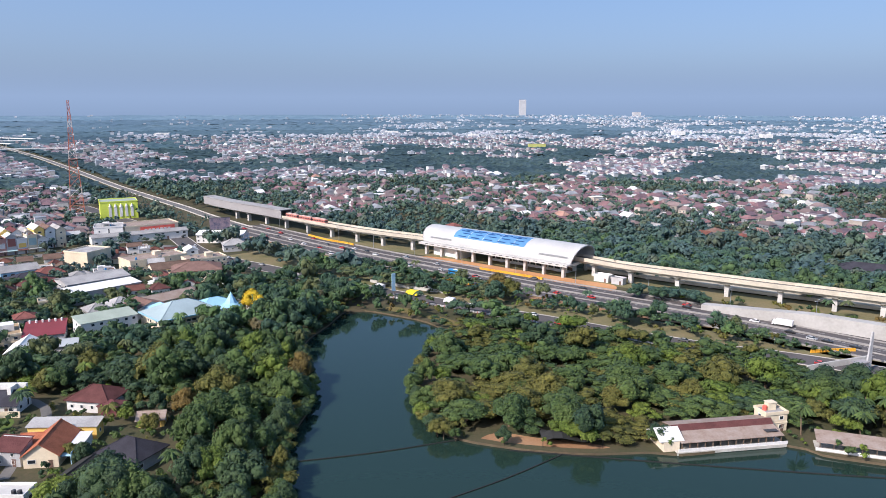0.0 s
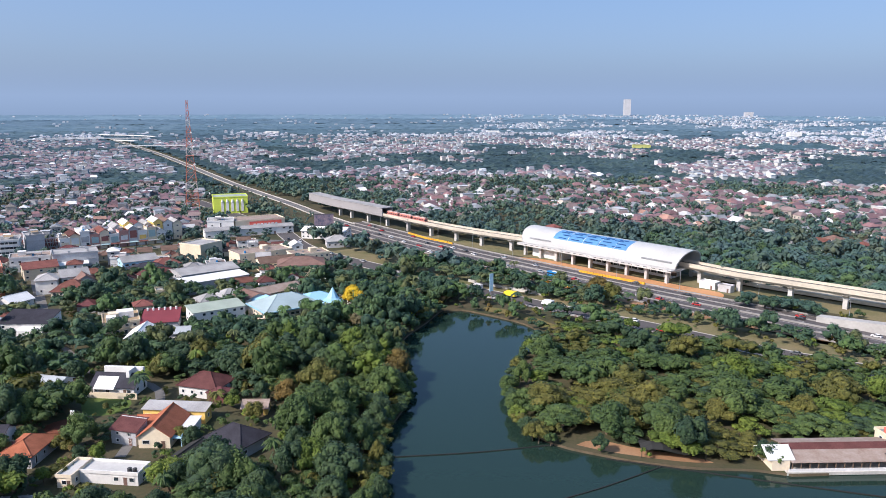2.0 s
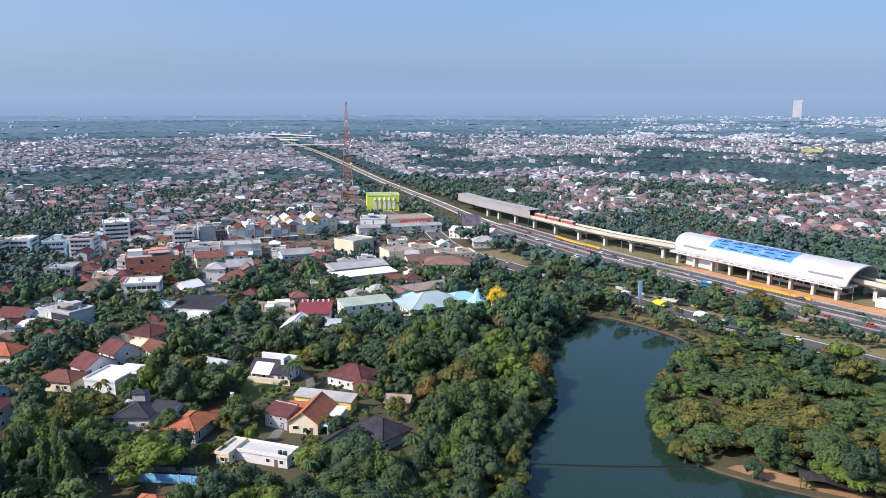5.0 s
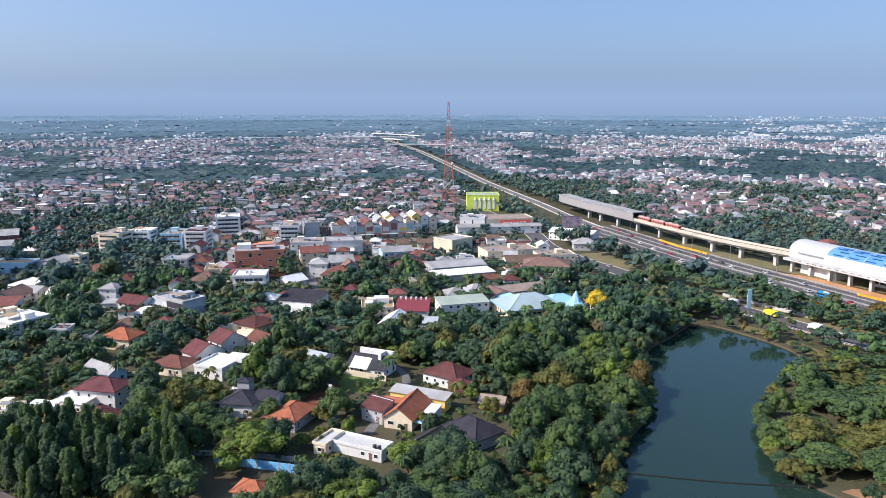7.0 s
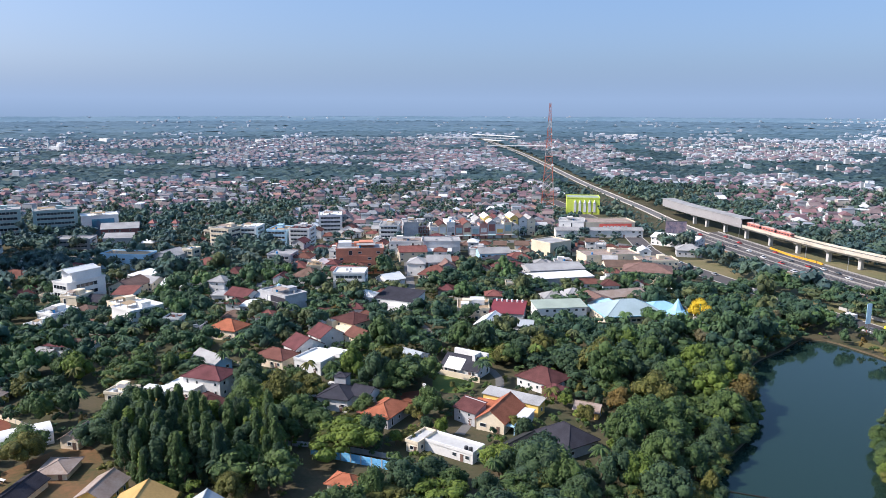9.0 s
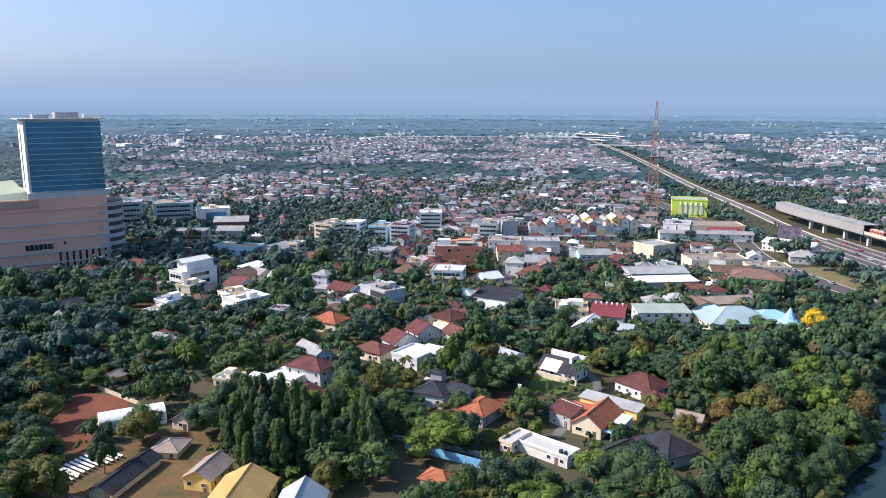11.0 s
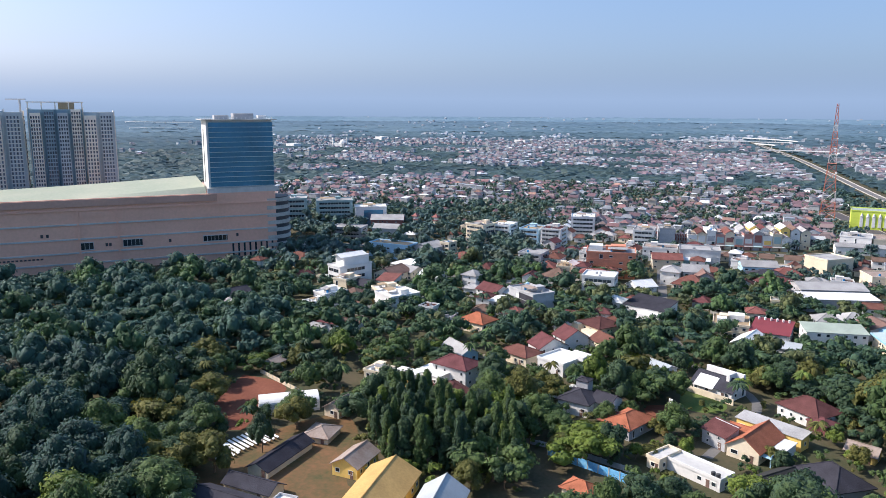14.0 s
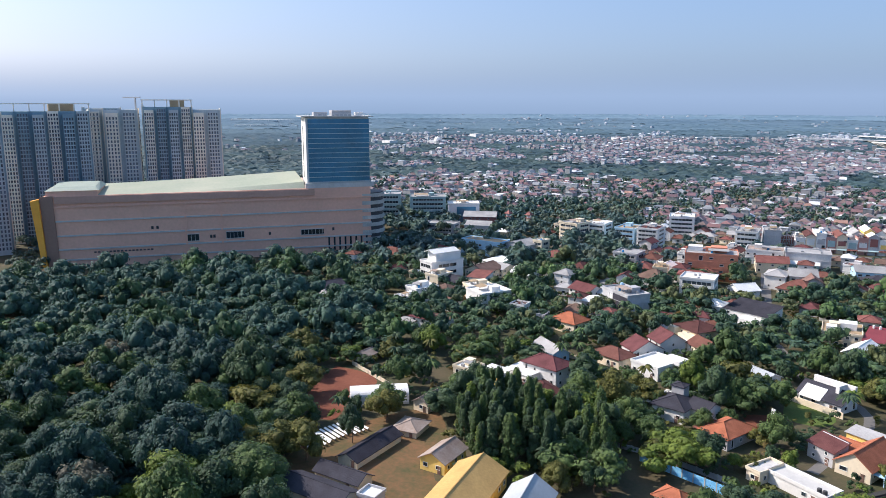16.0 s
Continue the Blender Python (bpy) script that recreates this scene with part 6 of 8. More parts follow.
def flat_tower(x, y, w, d, rot, h, label, pale=False, crown=True, seed=0):
    """A slab of flats with bays and rows of real windows."""
    e = thing("apartment_tower", x, y, 0, rot, label, "apartment tower", "apartment towers")
    FOOT.append((x, y, w, d, rot))
    rnd = random.Random(seed)
    s = Shape().prism([(-w / 2, -d / 2), (w / 2, -d / 2), (w / 2, d / 2), (-w / 2, d / 2)], 0, h)
    part("wall", s, tower_blue if seed % 2 else flat_wall, e)
    q, bays = [], []
    n = max(2, int(w / 9))
    for i in range(n):
        cx = -w / 2 + (i + 0.5) * w / n
        deep = 1.8 if i % 2 else 6.0
        hh = h - (0 if i % 2 else 2.5)
        bays.append(part("bay", Shape().box(cx, -d / 2 - deep / 2, 0, w / n * 0.74, deep, hh), flat_wall_pale if i % 3 == 0 else tower_blue if i % 3 == 1 and not pale else flat_wall, e))
        q.append((cx, deep, hh))
    part("end_wall", Shape().box(-w / 2 - 0.4, 0, 0, 0.8, d * 0.9, h + 1).box(w / 2 + 0.4, 0, 0, 0.8, d * 0.9, h + 1), flat_wall_pale, e, "pale sunlit end wall")
    wins = Shape()
    floors = int(h / 2.9)
    for bay, (cx, deep, hh) in zip(bays, q):
        sills = Shape()
        for k in range(1, floors):
            z = k * 2.9 + 0.7
            if z > hh - 2:
                continue
            for o in (-0.32, -0.11, 0.11, 0.32):
                wins.box(cx + o * w / n * 0.86, -d / 2 - deep, z - 0.2, 1.05, 0.16, 1.9)
            sills.box(cx, -d / 2 - deep - 0.1, z - 0.9, w / n * 0.74, 0.3, 0.3)
        part("floor_band", sills, flat_wall_pale if pale else flat_wall, bay, kind="stuff")
    for k in range(1, floors):
        for o in range(3):
            wins.box(-w / 2 - 0.85, -d / 2 + (o + 0.7) * d / 3.5, k * 2.9 + 0.7, 0.16, 1.3, 1.5)
            wins.box(w / 2 + 0.85, -d / 2 + (o + 0.7) * d / 3.5, k * 2.9 + 0.7, 0.16, 1.3, 1.5)
    part("window_grid", wins, tower_window, e, kind="stuff")
    if crown:
        c = Shape()
        for i in range(n + 1):
            c.box(-w / 2 + i * w / n, -d / 2 + 1, h, 0.8, 0.8, 5.0)
        c.box(0, -d / 2 + 1, h + 5, w + 2, 1.0, 0.7).box(0, d / 2 - 1, h + 5, w + 2, 1.0, 0.7)
        part("roof_frame", c, flat_wall_pale, e, "open concrete roof frame")
        part("roof_room", Shape().box(w * 0.2, 2, h, w * 0.3, d * 0.5, 5.2), R_TAN if seed % 2 else flat_wall_pale, e)
    return e


flat_tower(-632, 50, 58, 26, 88, 94, "tall grey apartment tower with a roof frame", seed=1)
flat_tower(-650, 92, 26, 30, 80, 96, "tall dark grey apartment tower", crown=False, seed=2)
flat_tower(-640, 104, 24, 24, 78, 95, "tall pale apartment tower", pale=True, crown=False, seed=4)
flat_tower(-634, 138, 36, 26, 76, 97, "tall grey and cream apartment tower with ochre roof rooms", seed=3)
flat_tower(-629, 166, 22, 26, 76, 95, "tall pale apartment tower with dark windows", pale=True, crown=False, seed=6)
flat_tower(-590, 3, 34, 24, 92, 93, "grey apartment tower with balconies", crown=False, seed=5)
e = thing("tower_crane", -645, 116, 95, 30, "small roof crane on an apartment tower", "crane")
part("mast", Shape().box(0, 0, 0, 1, 1, 9), steel, e)
part("jib", Shape().box(-4, 0, 9, 20, 0.7, 0.8), steel, e)
# offices beside the mall
house(-572, 300, 26, 22, 60, 24, "flat", W_TEAL, R_GREY, "pale teal office block", storeys=6, category="building", pitch=5)
house(-552, 330, 30, 22, 60, 22, "flat", W_TEAL, R_GREY, "teal office block with flat roof", storeys=6, category="building", pitch=5)
e = house(-530, 352, 26, 18, 60, 17, "flat", W_WHITE, R_WHITE, "white office block with a blue glass front", storeys=4, category="building", windows=False)
part("glass_front", Shape().box(2, -9.2, 2, 16, 0.4, 13), blue_glass, e)
house(-504, 352, 26, 20, 50, 10, "gable", W_RED, R_GREY, "red-walled hall with a grey roof", category="building", rise=3)
house(-490, 306, 24, 16, 40, 9, "flat", W_GREY, R_GREY, "grey block with recessed windows", storeys=3, category="building")


def red_pagoda(x, y, h):
    e = thing("pagoda_tower", x, y, 0, 20, "small red tower with a pointed tiled roof", "tower", "red pagodas")
    part("post", Shape().box(0, 0, 0, 3.0, 3.0, h - 4.5), W_CREAM, e)
    part("balcony", Shape().box(0, 0, h - 4.5, 4.2, 4.2, 0.4), W_RED, e)
    part("upper_wall", Shape().box(0, 0, h - 4.1, 2.6, 2.6, 2.2), W_WHITE, e)
    part("roof", hip_roof(3.4, 3.4, h - 1.9, 2.6, 0.9), W_RED, e, "steep red roof")


red_pagoda(-482, 364, 15)
red_pagoda(-467, 373, 15)
e = house(-472, 329, 20, 16, 40, 8, "flat", W_GREY, R_GREY, "grey building with a shallow vaulted roof", storeys=2, category="building")
part("vault", gable_roof(19, 15, 8.3, 3.0), R_GREY, e)
# a white mosque far off, with a dome and two slim towers
e = thing("mosque", -1630, 1000, 0, 20, "white mosque with a dome far away", "mosque")
part("wall", Shape().box(0, 0, 0, 40, 26, 10), W_WHITE, e)
part("dome", Shape().tube((0, 0, 10), (0, 0, 15), 9, 8, 16).tube((0, 0, 15), (0, 0, 20), 8, 0.4, 16), W_WHITE, e)
for sx in (-22, 22):
    part("minaret", Shape().tube((sx, -12, 0), (sx, -12, 22), 1.8, 1.5, 10).tube((sx, -12, 22), (sx, -12, 27), 1.9, 0.2, 10), W_WHITE, e)


# ---- pavilion restaurant on the lake shore ----
def build_pavilion():
    e = thing("lakeside_restaurant", 95, 206.5, 0, 7, "long lakeside restaurant with brown sheet roof and white rail", "restaurant")
    FOOT.append((95, 207, 36, 14, 7))
    r = Shape()
    for y0, z0, y1, z1, m in ((-6.5, 2.7, -0.8, 3.8, 0), (-0.8, 3.8, 0.8, 5.2, 1), (0.8, 5.2, 6.5, 3.8, 0)):
        lo = [(-16, y0, z0), (17, y0, z0), (17, y1, z1), (-16, y1, z1)]
        r.solid(lo, [(x, y, z + 0.2) for x, y, z in lo], m)
    part("roof", r, [R_RUST, R_MAROON], e, "rusty brown roof with a maroon strip")
    part("floor", Shape().box(0, -0.5, -0.6, 35, 13.5, 0.9), concrete, e)
    for i in range(14):
        part("post", Shape().box(-15.5 + i * 2.45, -6.0, 0.3, 0.25, 0.25, 2.5), bark, e)
    part("railing", Shape().box(0.5, -6.9, 0.3, 35, 0.2, 0.9), W_WHITE, e)
    part("wall", Shape().box(0.5, 4, 0.3, 31, 0.3, 3.6), W_CREAM, e)
    part("gable_front", Shape().solid([(-21, -5.5, 0), (-16, -5.5, 0), (-16, 3.5, 0), (-21, 3.5, 0)], [(-21, -5.5, 3.4), (-16, -5.5, 3.4), (-16, 3.5, 3.4), (-21, 3.5, 3.4)]), W_CREAM, e)
    part("gable_roof", gable_roof(6.5, 8, 3.4, 2.0, along_x=True), R_WHITE, e, "bright white end roof", at=pose(-18.5, -1, 0))
    part("solar_panel", Shape().box(14, -4.2, 3.6, 4, 1.6, 0.15), dark_steel, e)
    house(114, 214, 7.5, 6, 10, 5.6, "flat", W_CREAM, R_GREY, "cream two-storey kitchen block with roof tanks", storeys=2, tank=sign_red)
    w = thing("waterside_terrace", 138, 194, 0, -22, "open waterside terrace with a low railing", "terrace")
    FOOT.append((138, 196, 34, 8, -22))
    part("floor", Shape().box(0, 0, -0.6, 36, 7, 0.9), concrete, w)
    part("railing", Shape().box(0, -3.6, 0.3, 36, 0.15, 0.8), W_WHITE, w)
    for i in range(10):
        part("post", Shape().box(-17 + i * 3.7, -3.3, 0.3, 0.2, 0.2, 2.6), bark, w)
    part("roof", Shape().solid([(-18, -3.8, 2.8), (18, -3.8, 2.8), (18, 3.5, 3.8), (-18, 3.5, 3.8)], [(-18, -3.8, 3.0), (18, -3.8, 3.0), (18, 3.5, 4.0), (-18, 3.5, 4.0)]), R_RUST, w)
    house(262, 404, 30, 14, -35, 8, "hip", W_WHITE, R_SLATE, "white house with dark hipped roof and teal yard wall", rise=3.5)
    tagged(part("teal_yard_wall", Shape().box(252, 396, 0, 34, 0.4, 4, 0, -35), W_TEAL), "teal painted yard wall", "wall", kind="structure")
    # cables over the water, a net on the shore
    for a, b in (((-34, 198), (16, 211)), ((4, 172), (47, 201)), ((30, 203), (150, 178))):
        c = strip(curve([a, ((a[0] + b[0]) / 2 + 0.8, (a[1] + b[1]) / 2 - 0.9), b], 3.0), -0.16, 0.16, -0.8, -0.52)
        tagged(part("floating_boom", c, rubber), "thin dark floating line across the lake", "floating line")
    n = Shape()
    for i in range(6):
        for j in range(4):
            def zz(p, q):
                return 2.2 + 1.6 * math.sin(p * 1.1) * math.sin(0.5 + q * 0.9)
            n.poly([(40 + i * 3, 203 + j * 2.4, zz(i, j)), (43 + i * 3, 203 + j * 2.4, zz(i + 1, j)), (43 + i * 3, 205.4 + j * 2.4, zz(i + 1, j + 1)), (40 + i * 3, 205.4 + j * 2.4, zz(i, j + 1))])
    for x, y in ((40, 203), (58, 203), (58, 212.6), (40, 212.6)):
        n.tube((x, y, 0), (x, y, 3.6), 0.1, n=5)
    tagged(part("shore_net", n, net_mat), "dark fishing net hung over poles on the shore", "net")


build_pavilion()


def garden_walls():
    for a, b, h, mat, lab in (((-140, 155), (-110.5, 160), 2.6, blue_sheet, "bright blue painted sheet fence"), ((-142, 160), (-118, 165), 1.6, W_GREY, "grey block garden wall"), ((-256, 120), (-222, 122), 1.5, W_CREAM, "cream boundary wall of the red yard"), ((-185, 140), (-140, 160), 1.6, W_GREY, "low grey wall under trees"), ((-170, 196), (-160, 215), 1.8, W_GREY, "grey garden wall along a lane"), ((-245, 185), (-215, 198), 1.7, W_CREAM, "cream wall along a lane")):
        d = Vector(b) - Vector(a)
        rot = math.degrees(math.atan2(d.y, d.x))
        e = thing("garden_wall", a[0], a[1], 0, rot, lab, "wall")
        n = max(1, int(d.length / 3))
        for i in range(n):
            part("panel", Shape().box((i + 0.5) * d.length / n, 0, 0, d.length / n - 0.12, 0.16, h), mat, e)
        for i in range(n + 1):
            part("post", Shape().box(i * d.length / n, 0, 0, 0.3, 0.3, h + 0.15), concrete, e)
    e = thing("monument", -130.9, 202.0, 0, 0, "white slab on a slim pole in a bare garden", "antenna pole")
    part("pole", Shape().tube((0, 0, 0), (0, 0, 6), 0.2, n=8), steel, e)
    part("panel", Shape().box(0, 0, 6, 1.2, 0.4, 2.4), W_WHITE, e)


garden_walls()

# ---- trees ----
ICO_V = np.array([(0, 0, -1), (0.7236, -0.5257, -0.4472), (-0.2764, -0.8506, -0.4472), (-0.8944, 0, -0.4472), (-0.2764, 0.8506, -0.4472), (0.7236, 0.5257, -0.4472),
                  (0.2764, -0.8506, 0.4472), (-0.7236, -0.5257, 0.4472), (-0.7236, 0.5257, 0.4472), (0.2764, 0.8506, 0.4472), (0.8944, 0, 0.4472), (0, 0, 1)])
_near = np.array([[np.linalg.norm(a - b) < 1.1 for b in ICO_V] for a in ICO_V])
ICO_F = []
for _i in range(12):
    for _j in range(_i + 1, 12):
        for _k in range(_j + 1, 12):
            if _near[_i, _j] and _near[_j, _k] and _near[_i, _k]:
                a, b, c = ICO_V[_i], ICO_V[_j], ICO_V[_k]
                ICO_F.append((_i, _j, _k) if np.dot(np.cross(b - a, c - a), a) > 0 else (_i, _k, _j))
ICO_F = np.array(ICO_F)


OCT_V = np.array([(0, 0, -1), (1, 0, 0), (0, 1, 0), (-1, 0, 0), (0, -1, 0), (0, 0, 1)], float)
OCT_F = np.array([(1, 2, 5), (2, 3, 5), (3, 4, 5), (4, 1, 5), (2, 1, 0), (3, 2, 0), (4, 3, 0), (1, 4, 0)])


def unit(rng, n):
    v = rng.normal(size=(n, 3))
    return v / np.linalg.norm(v, axis=1)[:, None]


def crown(rng, kind, clumps, leaves_each, leaf, simple=False):
    """Arrays of a crown for a tree of unit radius: points, and triangles of the clumps' cores and of their leaf sprays. Its base is at z = 0."""
    pts, tris, sprays = [], [], []
    k = 0
    for i in range(clumps):
        if kind == "umbrella":
            a, r = rng.uniform(0, 6.283), math.sqrt(rng.uniform(0, 1))
            layer = rng.choice([0.0, 0.16, 0.3])
            c = np.array([math.cos(a) * r, math.sin(a) * r, 0.52 + layer - 0.30 * r * r + rng.uniform(-0.05, 0.05)])
            size, squash = rng.uniform(0.26, 0.44), 0.40
        elif kind == "column":
            z = rng.uniform(0.15, 2.9)
            a = rng.uniform(0, 6.283)
            r = rng.uniform(0.25, 0.62) * (1.0 - 0.26 * z)
            c = np.array([math.cos(a) * r, math.sin(a) * r, z])
            size, squash = rng.uniform(0.20, 0.32), 1.6
        else:
            d = unit(rng, 1)[0]
            d[2] = abs(d[2]) * 1.0 - 0.28
            c = d * rng.uniform(0.45, 0.88) + np.array([0, 0, 0.75])
            size, squash = rng.uniform(0.27, 0.46), 0.85
        base, fac = (OCT_V * 1.12, OCT_F) if simple else (ICO_V, ICO_F)
        core = base * size * rng.uniform(0.66, 0.96, (len(base), 1)) * np.array([1, 1, squash]) + c
        pts.append(core)
        tris.append(fac + k)
        k += len(base)
        if leaves_each:
            d = unit(rng, leaves_each)
            d[:, 2] = np.where(d[:, 2] < -0.3, -d[:, 2], d[:, 2])
            p = c + d * size * rng.uniform(0.80, 1.08, (leaves_each, 1)) * np.array([1, 1, squash])
            nrm = d * 1.0 + unit(rng, leaves_each) * 0.5 + np.array([0, 0, 0.3])
            t = np.cross(nrm, unit(rng, leaves_each))
            t /= np.linalg.norm(t, axis=1)[:, None] + 1e-6
            b = np.cross(nrm, t)
            b /= np.linalg.norm(b, axis=1)[:, None] + 1e-6
            s1 = leaf * rng.uniform(0.6, 1.3, (leaves_each, 1))
            s2 = leaf * rng.uniform(0.6, 1.3, (leaves_each, 1))
            pts.append(np.stack([p - t * s1, p + t * s1 - b * s2 * 0.2, p + b * s2 * 1.2], 1).reshape(-1, 3))
            sprays.append(np.arange(leaves_each * 3).reshape(-1, 3) + k)
            k += leaves_each * 3
    return np.concatenate(pts), np.concatenate(tris), np.concatenate(sprays) if sprays else np.zeros((0, 3), int), np.zeros((0, 4), int)


def palm(rng, fronds=15):
    pts, quads, k = [], [], 0
    for i in range(fronds):
        a = 6.283 * i / fronds + rng.uniform(-0.2, 0.2)
        up = rng.uniform(0.1, 0.9)
        d, sd = np.array([math.cos(a), math.sin(a), 0]), np.array([-math.sin(a), math.cos(a), 0])
        row = []
        for t in np.linspace(0, 1, 5):
            c = d * t * 1.0 + np.array([0, 0, up * t - 1.15 * t * t * (0.5 + 0.5 * up)])
            w = 0.17 * math.sin(math.pi * (0.12 + 0.86 * t))
            row.append((c - sd * w + np.array([0, 0, -w * 0.7]), c + np.array([0, 0, 0.02]), c + sd * w + np.array([0, 0, -w * 0.7])))
        pts.append(np.array(row).reshape(-1, 3))
        for j in range(4):
            o = k + j * 3
            quads += [(o, o + 1, o + 4, o + 3), (o + 1, o + 2, o + 5, o + 4)]
        k += 15
    return np.concatenate(pts), np.zeros((0, 3), int), np.zeros((0, 3), int), np.array(quads)


def trunk_shape(rng, kind, height, radius):
    s = Shape()
    if kind == "palm":
        p = Vector((0, 0, 0))
        for i in range(4):
            q = Vector((0.12 * (i + 1) ** 1.4, 0.05 * (i + 1), height * (i + 1) / 4))
            s.tube(p, q, radius * (1 - 0.12 * i), radius * (1 - 0.12 * (i + 1)), 7)
            p = q
        return s
    s.tube((0, 0, -0.2), (0.1, 0.05, height * 0.55), radius, radius * 0.72, 8)
    for i in range(5):
        a = 6.283 * i / 5 + rng.uniform(-0.3, 0.3)
        r = height * rng.uniform(0.3, 0.55)
        m = Vector((math.cos(a) * r * 0.5, math.sin(a) * r * 0.5, height * rng.uniform(0.75, 0.9)))
        s.tube((0.1, 0.05, height * 0.5), m, radius * 0.5, radius * 0.3, 6)
        s.tube(m, (math.cos(a) * r, math.sin(a) * r, height * rng.uniform(1.0, 1.25)), radius * 0.3, radius * 0.1, 5)
    return s


def crown_mesh(arr, mat, scale, lift):
    v, t, lv, q = arr
    v = v * np.array(scale) + np.array([0, 0, lift])
    me = bpy.data.meshes.new("crown")
    me.from_pydata(v.tolist(), [], t.tolist() + lv.tolist() + q.tolist())
    me.polygons.foreach_set("use_smooth", [i < len(t) for i in range(len(t) + len(lv) + len(q))])
    me.materials.append(mat)
    me.update()
    return me


rng = np.random.RandomState(11)
NEAR = {k: [crown(rng, k, n, m, lf) for _ in range(4)] for k, n, m, lf in (("round", 24, 62, 0.072), ("umbrella", 24, 58, 0.075), ("column", 32, 40, 0.095))}
HALF = {k: [crown(rng, k, n, m, lf) for _ in range(4)] for k, n, m, lf in (("round", 11, 16, 0.140), ("umbrella", 11, 16, 0.130), ("column", 11, 15, 0.15))}
MORE = {k: [crown(rng, k, n, m, lf) for _ in range(4)] for k, n, m, lf in (("round", 16, 32, 0.098), ("umbrella", 16, 32, 0.098), ("column", 22, 28, 0.11))}
MID = {k: [crown(rng, k, n, m, lf, True) for _ in range(4)] for k, n, m, lf in (("round", 7, 9, 0.24), ("umbrella", 7, 9, 0.22), ("column", 9, 7, 0.22))}
LOW = {k: [crown(rng, k, 4, 6, 0.26, True) for _ in range(4)] for k in ("round", "umbrella")}
PALMS = [palm(rng) for _ in range(3)]
NEAR["round"].append(crown(rng, "round", 46, 70, 0.055))

TREE_LABELS = {0: "dense dark green broadleaf tree", 1: "leafy green broadleaf tree", 2: "olive green broadleaf tree", 3: "tree with rust-brown and olive leaves", 4: "bright green broadleaf tree", 5: "blue-green shade tree", 6: "thin tree with dry pale leaves", 7: "tree covered in yellow blossom"}
MODELS = {}


def tree_thing(kind, variant, leaf, x, y, r, h, turn, place=""):
    """A tree of its own: trunk and crown. r: crown radius, h: height of the crown's foot."""
    key = (kind, variant, leaf)
    word = {"round": "tree", "umbrella": "tree", "column": "tree", "palm": "palm_tree"}[kind]
    if key not in MODELS:
        lab = {"palm": "tall palm tree with drooping fronds", "column": "tall tree trunk overgrown with hanging green vines"}.get(kind, TREE_LABELS[leaf] + " with uneven crown")
        if kind == "umbrella":
            lab = "wide flat-topped " + TREE_LABELS[leaf].replace("broadleaf ", "")
        e = thing(word, 0, 0, 0, 0, lab, "palm tree" if kind == "palm" else "tree", "palms" if kind == "palm" else "trees")
        t_h = {"round": 0.7, "umbrella": 0.75, "column": 1.6, "palm": 2.2}[kind]
        tr = trunk_shape(np.random.RandomState(variant + 7), kind, t_h, 0.055 if kind != "palm" else 0.06)
        part("trunk", tr, bark, e)
        arr = PALMS[variant % 3] if kind == "palm" else NEAR[kind][variant]
        lift = {"round": 0.12, "umbrella": 0.22, "column": 0.05, "palm": 2.2}[kind]
        part("crown", crown_mesh(arr, LEAF[leaf], (1, 1, 1), lift), None, e)
        MODELS[key] = e
        e.matrix_basis = pose(x, y, 0, 0, 0, turn) @ Matrix.Diagonal((r, r, h, 1))
        e["first"] = 1
        return e
    o = copy_thing(MODELS[key], Matrix.Identity(4))
    o.matrix_basis = pose(x, y, 0, 0, 0, turn) @ Matrix.Diagonal((r, r, h, 1))
    return o


def grid(x0, x1, y0, y1, step, rng, jitter=0.42):
    gx, gy = np.meshgrid(np.arange(x0, x1, step), np.arange(y0, y1, step))
    gx = gx + rng.uniform(-jitter, jitter, gx.shape) * step
    gy = gy + rng.uniform(-jitter, jitter, gy.shape) * step
    return gx.ravel(), gy.ravel()


def smooth_noise(x, y, size, seed=0.0):
    return np.array([noise.noise(Vector((a / size + seed, b / size - seed, seed))) for a, b in zip(x, y)])


def in_view(x, y, margin=4):
    """Within the sweep of ground that the walk overlooks."""
    a = np.degrees(np.arctan2(-x, y))
    return (a > -36 - margin) & (a < 92 + margin)


def off_roads(x, y, extra):
    ok = np.ones(x.shape, bool)
    for line, half in ROADS:
        ok &= off_line(x, y, line) > half + extra
    return ok


def off_yards(x, y):
    ok = np.ones(x.shape, bool)
    for ring in YARDS:
        ok &= ~inside(x, y, ring)
    return ok


ISLAND = [(6, 240), (14, 216), (32, 210), (72, 204), (110, 212), (150, 222), (200, 240), (180, 262), (120, 292), (66, 326), (22, 330), (16, 300), (8, 270)]
FOREST = [(-150, 20), (-190, 60), (-232, 58), (-245, 85), (-275, 100), (-268, 125), (-300, 150), (-330, 165), (-380, 150), (-440, 200), (-455, 180), (-505, 20), (-480, -60), (-300, -60)]
EAST = [(122, 208), (150, 200), (200, 178), (262, 130), (330, 120), (250, 205), (205, 232), (160, 232), (128, 222)]
OPEN = [(-30, 360), (-10, 356), (12, 342), (24, 330), (60, 330), (92, 303), (100, 312), (60, 342), (0, 386), (-26, 404)]
PARKWOOD = [(108, 448), (345, 262), (520, 330), (430, 440), (318, 492), (243, 522), (135, 584), (70, 590), (50, 530)]
DIP = [(146, 266), (144, 244), (168, 238), (200, 242), (230, 262), (204, 294), (164, 292)]
